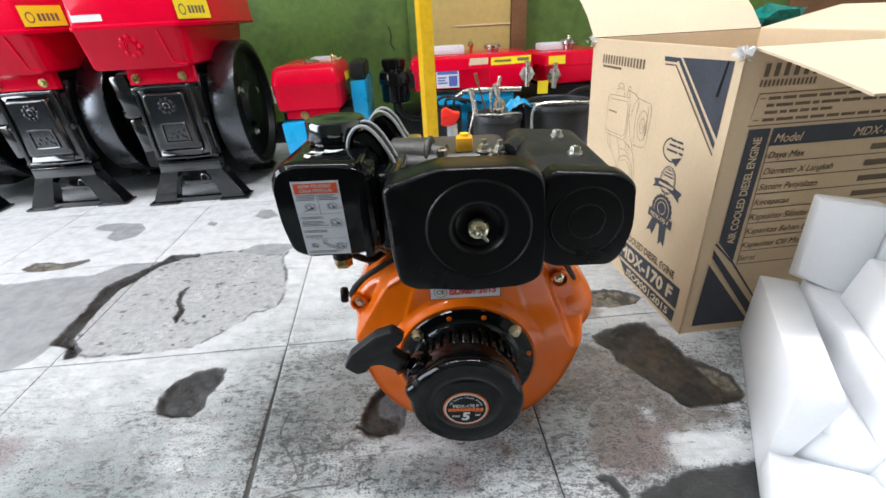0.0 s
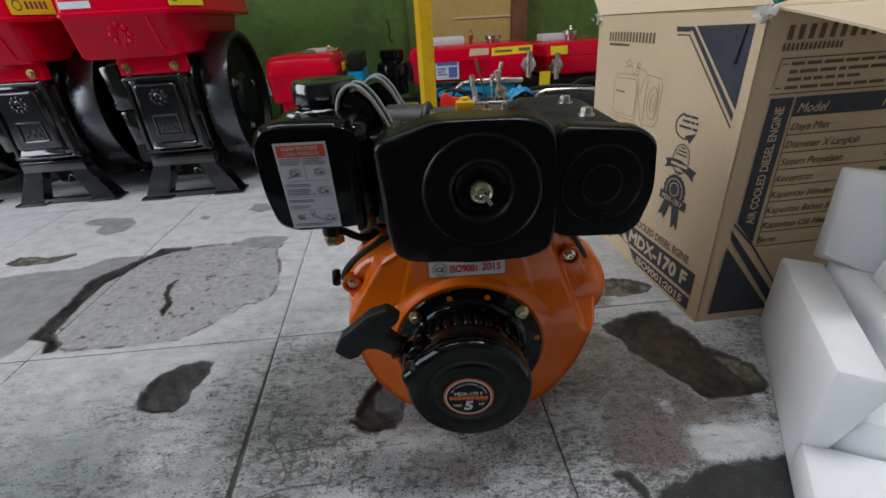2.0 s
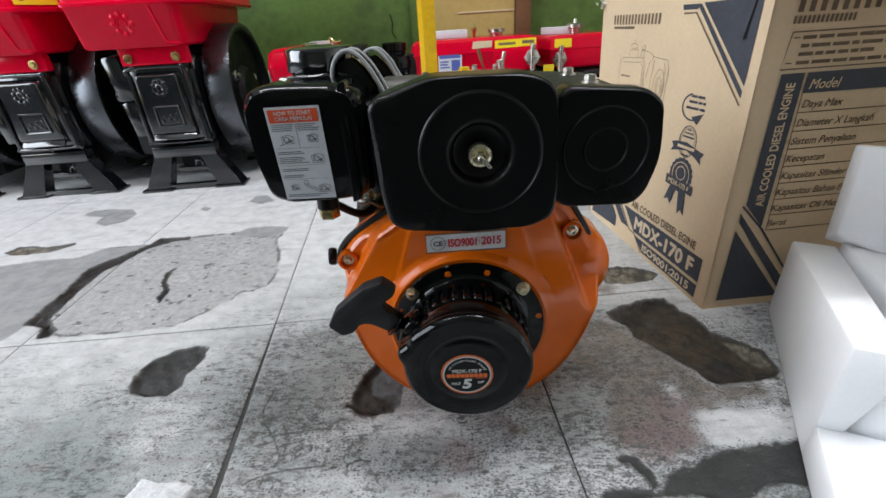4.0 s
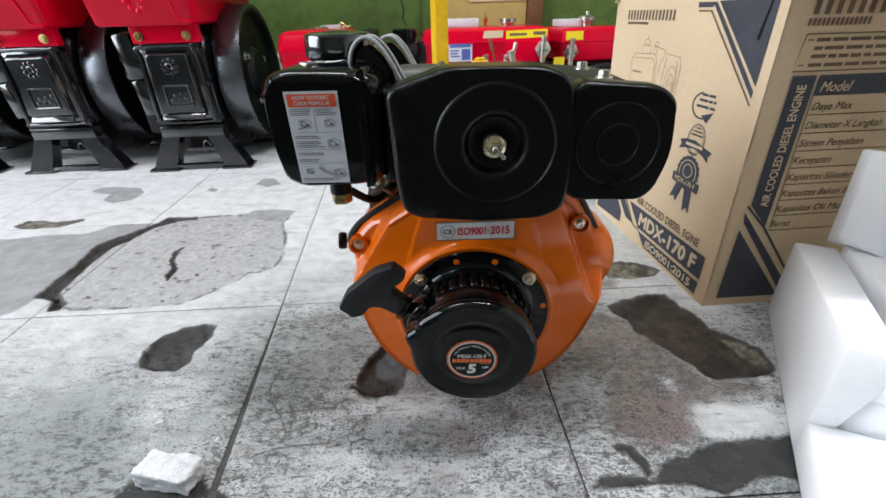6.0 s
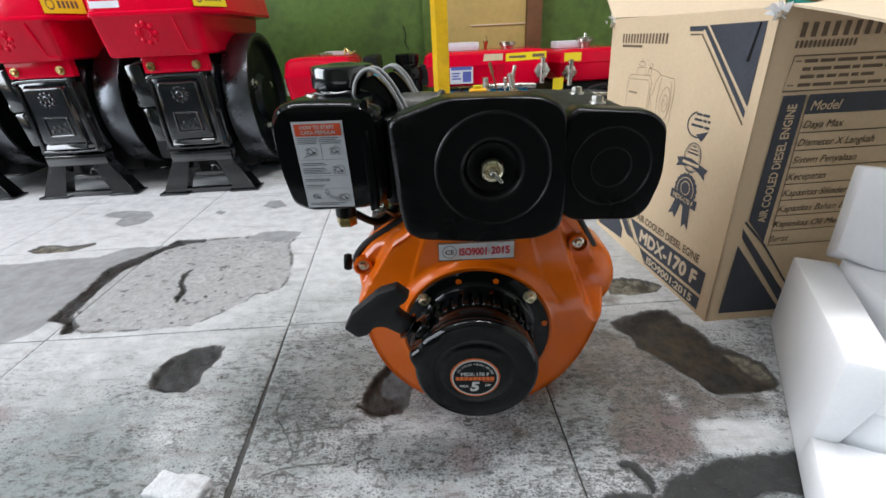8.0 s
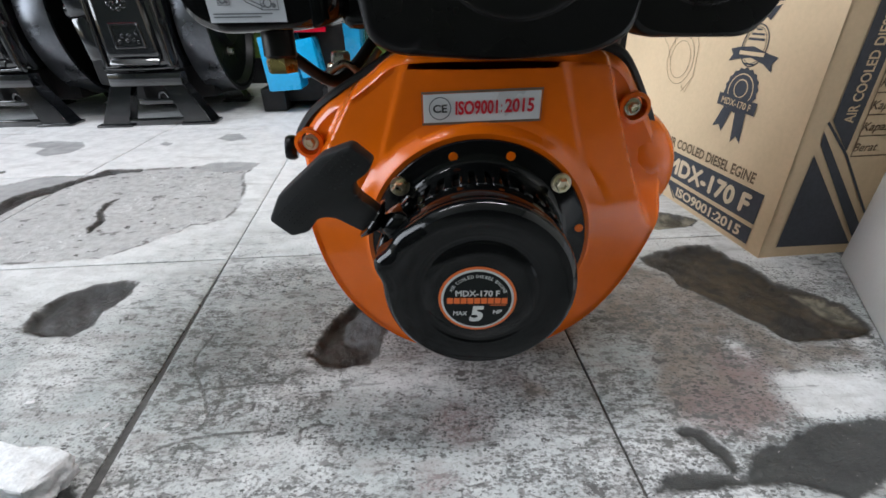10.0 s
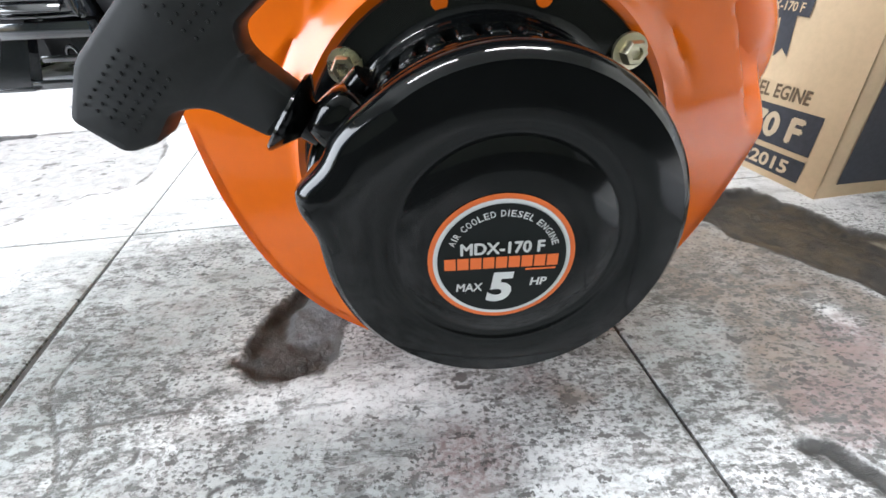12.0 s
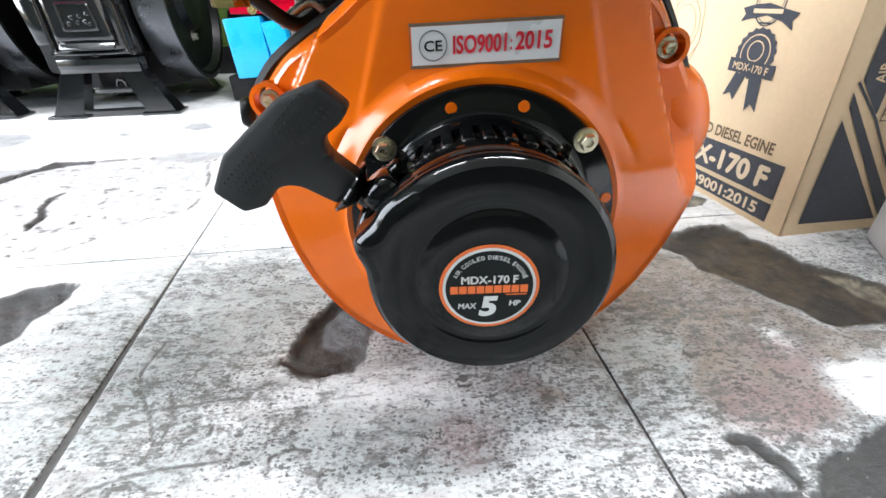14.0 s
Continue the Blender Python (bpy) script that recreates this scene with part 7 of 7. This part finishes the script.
def end_engine():
    e, tank = tank_engine("tank_engine", 0.445, 1.87, 0.30, 0.285, 0.405, 0.30, 10, "red-tanked engine with a yellow label beside the carton")
    part("tank_cut", rbox((0.055, -0.004, 0.290), (0.29, 0.02, 0.352), 0.008, 2), M_RED, tank)
    up = lambda a, b, k: Vector((a, 0.003 - k + (b - 0.38) * 0.12, b))  # noqa: E731
    part("yellow_label", flat([(0.015, 0.362), (0.085, 0.362), (0.085, 0.393), (0.015, 0.393)], up, 0.0016), M_LABELYEL, tank, "plain yellow label")
    part("filler", lathe([(0.020, 0), (0.022, 0.02), (0.035, 0.022), (0.035, 0.036), (0.026, 0.040), (0.008, 0.042), (0.006, 0.055), (0, 0.056)], (0.150, 0.13, 0.403), (0, 0, 1), 28), M_STEEL, tank, "chromed filler cap")
    part("top_box", rbox((0.03, 0.12, 0.405), (0.13, 0.20, 0.432), 0.005), M_PAPER, e, "white plastic box on the tank")
    ck = part("fuel_cock", lathe([(0, 0), (0.030, 0.002), (0.030, 0.010), (0.018, 0.016), (0, 0.018)], (0.036, -0.004, 0.322), (0, -1, 0), 6), M_STEEL, tank, "chromed fuel cock")
    part("cock_stem", rod((0.036, -0.018, 0.275), (0.036, -0.018, 0.370), 0.010, 12, bevel=0.002), M_STEEL, ck)
    part("tag", rbox((-0.030, -0.012, 0.255), (0.014, -0.008, 0.305), 0.001, 1), M_LABELYEL, e, "yellow tag")
    part("block", rbox((0.0, 0.03, 0.0), (0.30, 0.30, 0.282), 0.02, 2), M_DARK, e)
    part("pipe", tube([(0.05, -0.03, 0.20), (0.12, -0.04, 0.262), (0.22, -0.03, 0.266), (0.30, 0.0, 0.24)], 0.009, 10), M_DARK, e)
    return e


mid_engine()
far_engine()
end_engine()

# ---- yellow angle-iron post ----
pst = bmesh.new()
sec = [(-0.032, 0.020), (-0.018, 0.0), (-0.016, 0.0), (0.018, 0.006), (0.018, 0.011), (-0.014, 0.006), (-0.028, 0.023)]
top = [pst.verts.new((a, 1.42 + b, H)) for a, b in sec]
bot = [pst.verts.new((a, 1.42 + b, -0.002)) for a, b in sec]
for k in range(len(sec)):
    q = (k + 1) % len(sec)
    pst.faces.new((bot[k], bot[q], top[q], top[k]))
pst.faces.new(top)
pst.faces.new(bot[::-1])
solid("post", pst, M_POST, "yellow painted angle-iron post, chipped, standing floor to ceiling", "post", (0, 1.42, 0), smooth=False)


# ---- buckets of tools ----
def bucket(x, y, r, h, label):
    b = thing("bucket", (x, y, 0), label, "bucket", "tool buckets")
    part("shell", lathe([(0, 0.0), (r * 0.80, 0.0), (r * 0.82, 0.006), (r * 0.985, h - 0.02), (r * 1.03, h - 0.018), (r * 1.03, h - 0.006), (r, h), (r * 0.96, h - 0.004), (r * 0.79, 0.012), (0, 0.012)], (x, y, 0), (0, 0, 1), 40), M_BUCKET, b)
    part("bail", tube([(x - r * 1.03, y, h - 0.012), (x - r * 0.8, y - r * 0.5, h + 0.004), (x, y - r * 0.9, h + 0.008), (x + r * 0.8, y - r * 0.5, h + 0.004), (x + r * 1.03, y, h - 0.012)], 0.003, 8), M_STEEL, b)
    return b


bucket(0.205, 1.40, 0.077, 0.280, "grey-black plastic bucket full of tools")
bucket(0.420, 1.50, 0.112, 0.290, "black plastic bucket holding metal parts")


def spanner(a, c, r):
    a, c = Vector(a), Vector(c)
    d = (c - a).normalized()
    w = thing("spanner", a, "steel combination spanner standing in a bucket", "spanner", "hand tools")
    part("shank", rod(a, c, r * 0.55, 8), M_STEEL, w)
    part("ring_end", lathe([(r * 0.9, -0.003), (r * 1.7, -0.003), (r * 1.7, 0.003), (r * 0.9, 0.003)], c + d * r * 1.2, d.orthogonal() * 0.2 + Vector((0, -1, 0)), 18, closed=True), M_STEEL, w)
    return w


def rod_tool(a, c, r, label, category, material):
    a, c = Vector(a), Vector(c)
    w = thing(category.replace(" ", "_"), a, label, category, "hand tools")
    part("shank", rod(a, c, r, 12), material, w)
    d = (c - a).normalized()
    part("socket", rod(c - d * 0.004, c + d * 0.028, r * 1.9, 14, bevel=0.001), material, w)
    return w


spanner((0.212, 1.385, 0.08), (0.209, 1.37, 0.296), 0.011)
rod_tool((0.262, 1.39, 0.10), (0.204, 1.38, 0.341), 0.0050, "chromed socket wrench leaning in a bucket", "socket wrench", M_STEEL)
rod_tool((0.186, 1.39, 0.10), (0.184, 1.38, 0.330), 0.0030, "thin steel bar standing in a bucket", "steel bar", M_STEEL)
rod_tool((0.160, 1.39, 0.10), (0.206, 1.38, 0.362), 0.0030, "thin steel bar standing in a bucket", "steel bar", M_STEEL)
rod_tool((0.225, 1.41, 0.10), (0.146, 1.40, 0.372), 0.0026, "rusty rod standing in a bucket", "rod", M_BROWN)
rod_tool((0.150, 1.40, 0.10), (0.128, 1.39, 0.330), 0.0045, "zinc pipe standing in a bucket", "pipe", M_STEEL)
tee = thing("t_wrench", (0.050, 1.31, 0.0), "thin steel T-handled wrench leaning on a bucket", "wrench", "hand tools")
part("shaft", rod((0.050, 1.31, 0.004), (0.134, 1.322, 0.316), 0.0028, 10), M_STEEL, tee)
part("crossbar", rod((0.1300, 1.318, 0.334), (0.1385, 1.318, 0.292), 0.0042, 12, bevel=0.001), M_STEEL, tee)
rag = bmesh.new()
bmesh.ops.create_grid(rag, x_segments=16, y_segments=10, size=0.5)
for v in rag.verts:
    x, y = v.co.x, v.co.y
    v.co = Vector((0.288 + 0.085 * x, 1.47 + 0.10 * y, 0.286 + 0.016 * math.cos(3 * x) + 0.012 * noise.noise(Vector((x * 5, y * 5, 1))) - 0.02 * abs(x)))
bmesh.ops.solidify(rag, geom=rag.faces[:], thickness=0.002)
solid("cloth_rag", rag, M_BLUE, "bright blue crumpled rag draped over a bucket", "rag", (0.288, 1.47, 0.27))
handle = thing("bent_bar", (0.46, 1.45, 0.1), "bent steel bar resting across a bucket", "steel bar", "hand tools")
part("bar", tube([(0.325, 1.43, 0.20), (0.318, 1.41, 0.272), (0.335, 1.40, 0.298), (0.40, 1.40, 0.302), (0.50, 1.41, 0.296)], 0.005, 8), M_STEEL, handle)

# bottle with red cap beside the post
bt = thing("bottle", (0.063, 1.22, 0), "clear plastic bottle with a red nozzle cap", "bottle")
part("body", lathe([(0, 0), (0.034, 0.0), (0.036, 0.006), (0.036, 0.17), (0.030, 0.20), (0.016, 0.250), (0.014, 0.290), (0, 0.290)], (0.063, 1.22, 0), (0, 0, 1), 24), M_CLEAR, bt)
cp = slab_xz(rounded([(-0.020, -0.022), (0.012, -0.026), (0.030, -0.004), (0.034, 0.010), (0.014, 0.012), (-0.004, 0.024), (-0.018, 0.018)], 0.006, 3), -0.014, 0.014, 0.004)
cp.transform(Matrix.Translation((0.052, 1.22, 0.312)))
part("cap", cp, M_REDPLASTIC, bt, "red nozzle cap")

# crumpled teal film behind the carton, on a dark crate
crate = thing("crate", (1.3, 1.75, 0), "dark brown wooden crate against the wall", "crate")
for k in range(4):
    part("board", rbox((0.98, 1.62, 0.01 + 0.112 * k), (1.9, 1.645, 0.118 + 0.112 * k), 0.004), M_BROWN, crate)
part("box", rbox((0.985, 1.646, 0.0), (1.895, 2.15, 0.455), 0.005), M_BROWN, crate)
part("wall_board", rbox((1.62, Y1 - 0.03, 0.0), (X1, Y1 - 0.002, 1.5), 0.005), M_BROWN, wall_back, "dark brown board on the wall")
bag = bmesh.new()
rnd = random.Random(8)
bmesh.ops.create_icosphere(bag, subdivisions=2, radius=1.0)
for v in bag.verts:
    n = 0.75 + rnd.uniform(-0.3, 0.35)
    v.co = Vector((v.co.x * 0.115 * n, v.co.y * 0.07 * n, max(v.co.z, -0.7) * 0.052 * n))
low = min(v.co.z for v in bag.verts)
bag.transform(Matrix.Translation((1.25, 1.79, 0.455 - low)))
solid("plastic_bag", bag, M_TEAL, "crumpled teal plastic bag lying on a crate", "plastic bag", (1.25, 1.79, 0.455), smooth=False)

# ---- dirt packed into the two long joints beside the engine ----
for i, mat_fill in ((-1, M_JOINTFILL), (0, M_JOINTDARK)):
    fill = bmesh.new()
    rows = []
    for k in range(60):
        y = -0.1 + 1.9 * k / 59
        w = 0.0075 if i == -1 else 0.0022
        rows.append([fill.verts.new((joint_x(i, y) + q * w, y, -0.0030 - 0.0012 * (q == 0) - 0.0005 * math.sin(k * 2.3))) for q in (-1, 0, 1)])
    for a, b in zip(rows, rows[1:]):
        for q in (0, 1):
            fill.faces.new((a[q], a[q + 1], b[q + 1], b[q]))
    part("joint_fill", fill, mat_fill, floor)

# ---- floor slabs ----
for i in range(-8, 5):
    for j in range(-9, 6):
        if joint_x(i + 1, joint_y(j, 0)) > X0 + 0.02 and joint_x(i, joint_y(j, 0)) < X1 - 0.02 and joint_y(j, joint_x(i, 0)) < Y1 - 0.02 and joint_y(j + 1, joint_x(i, 0)) > Y0 + 0.02:
            floor_slab(i, j)
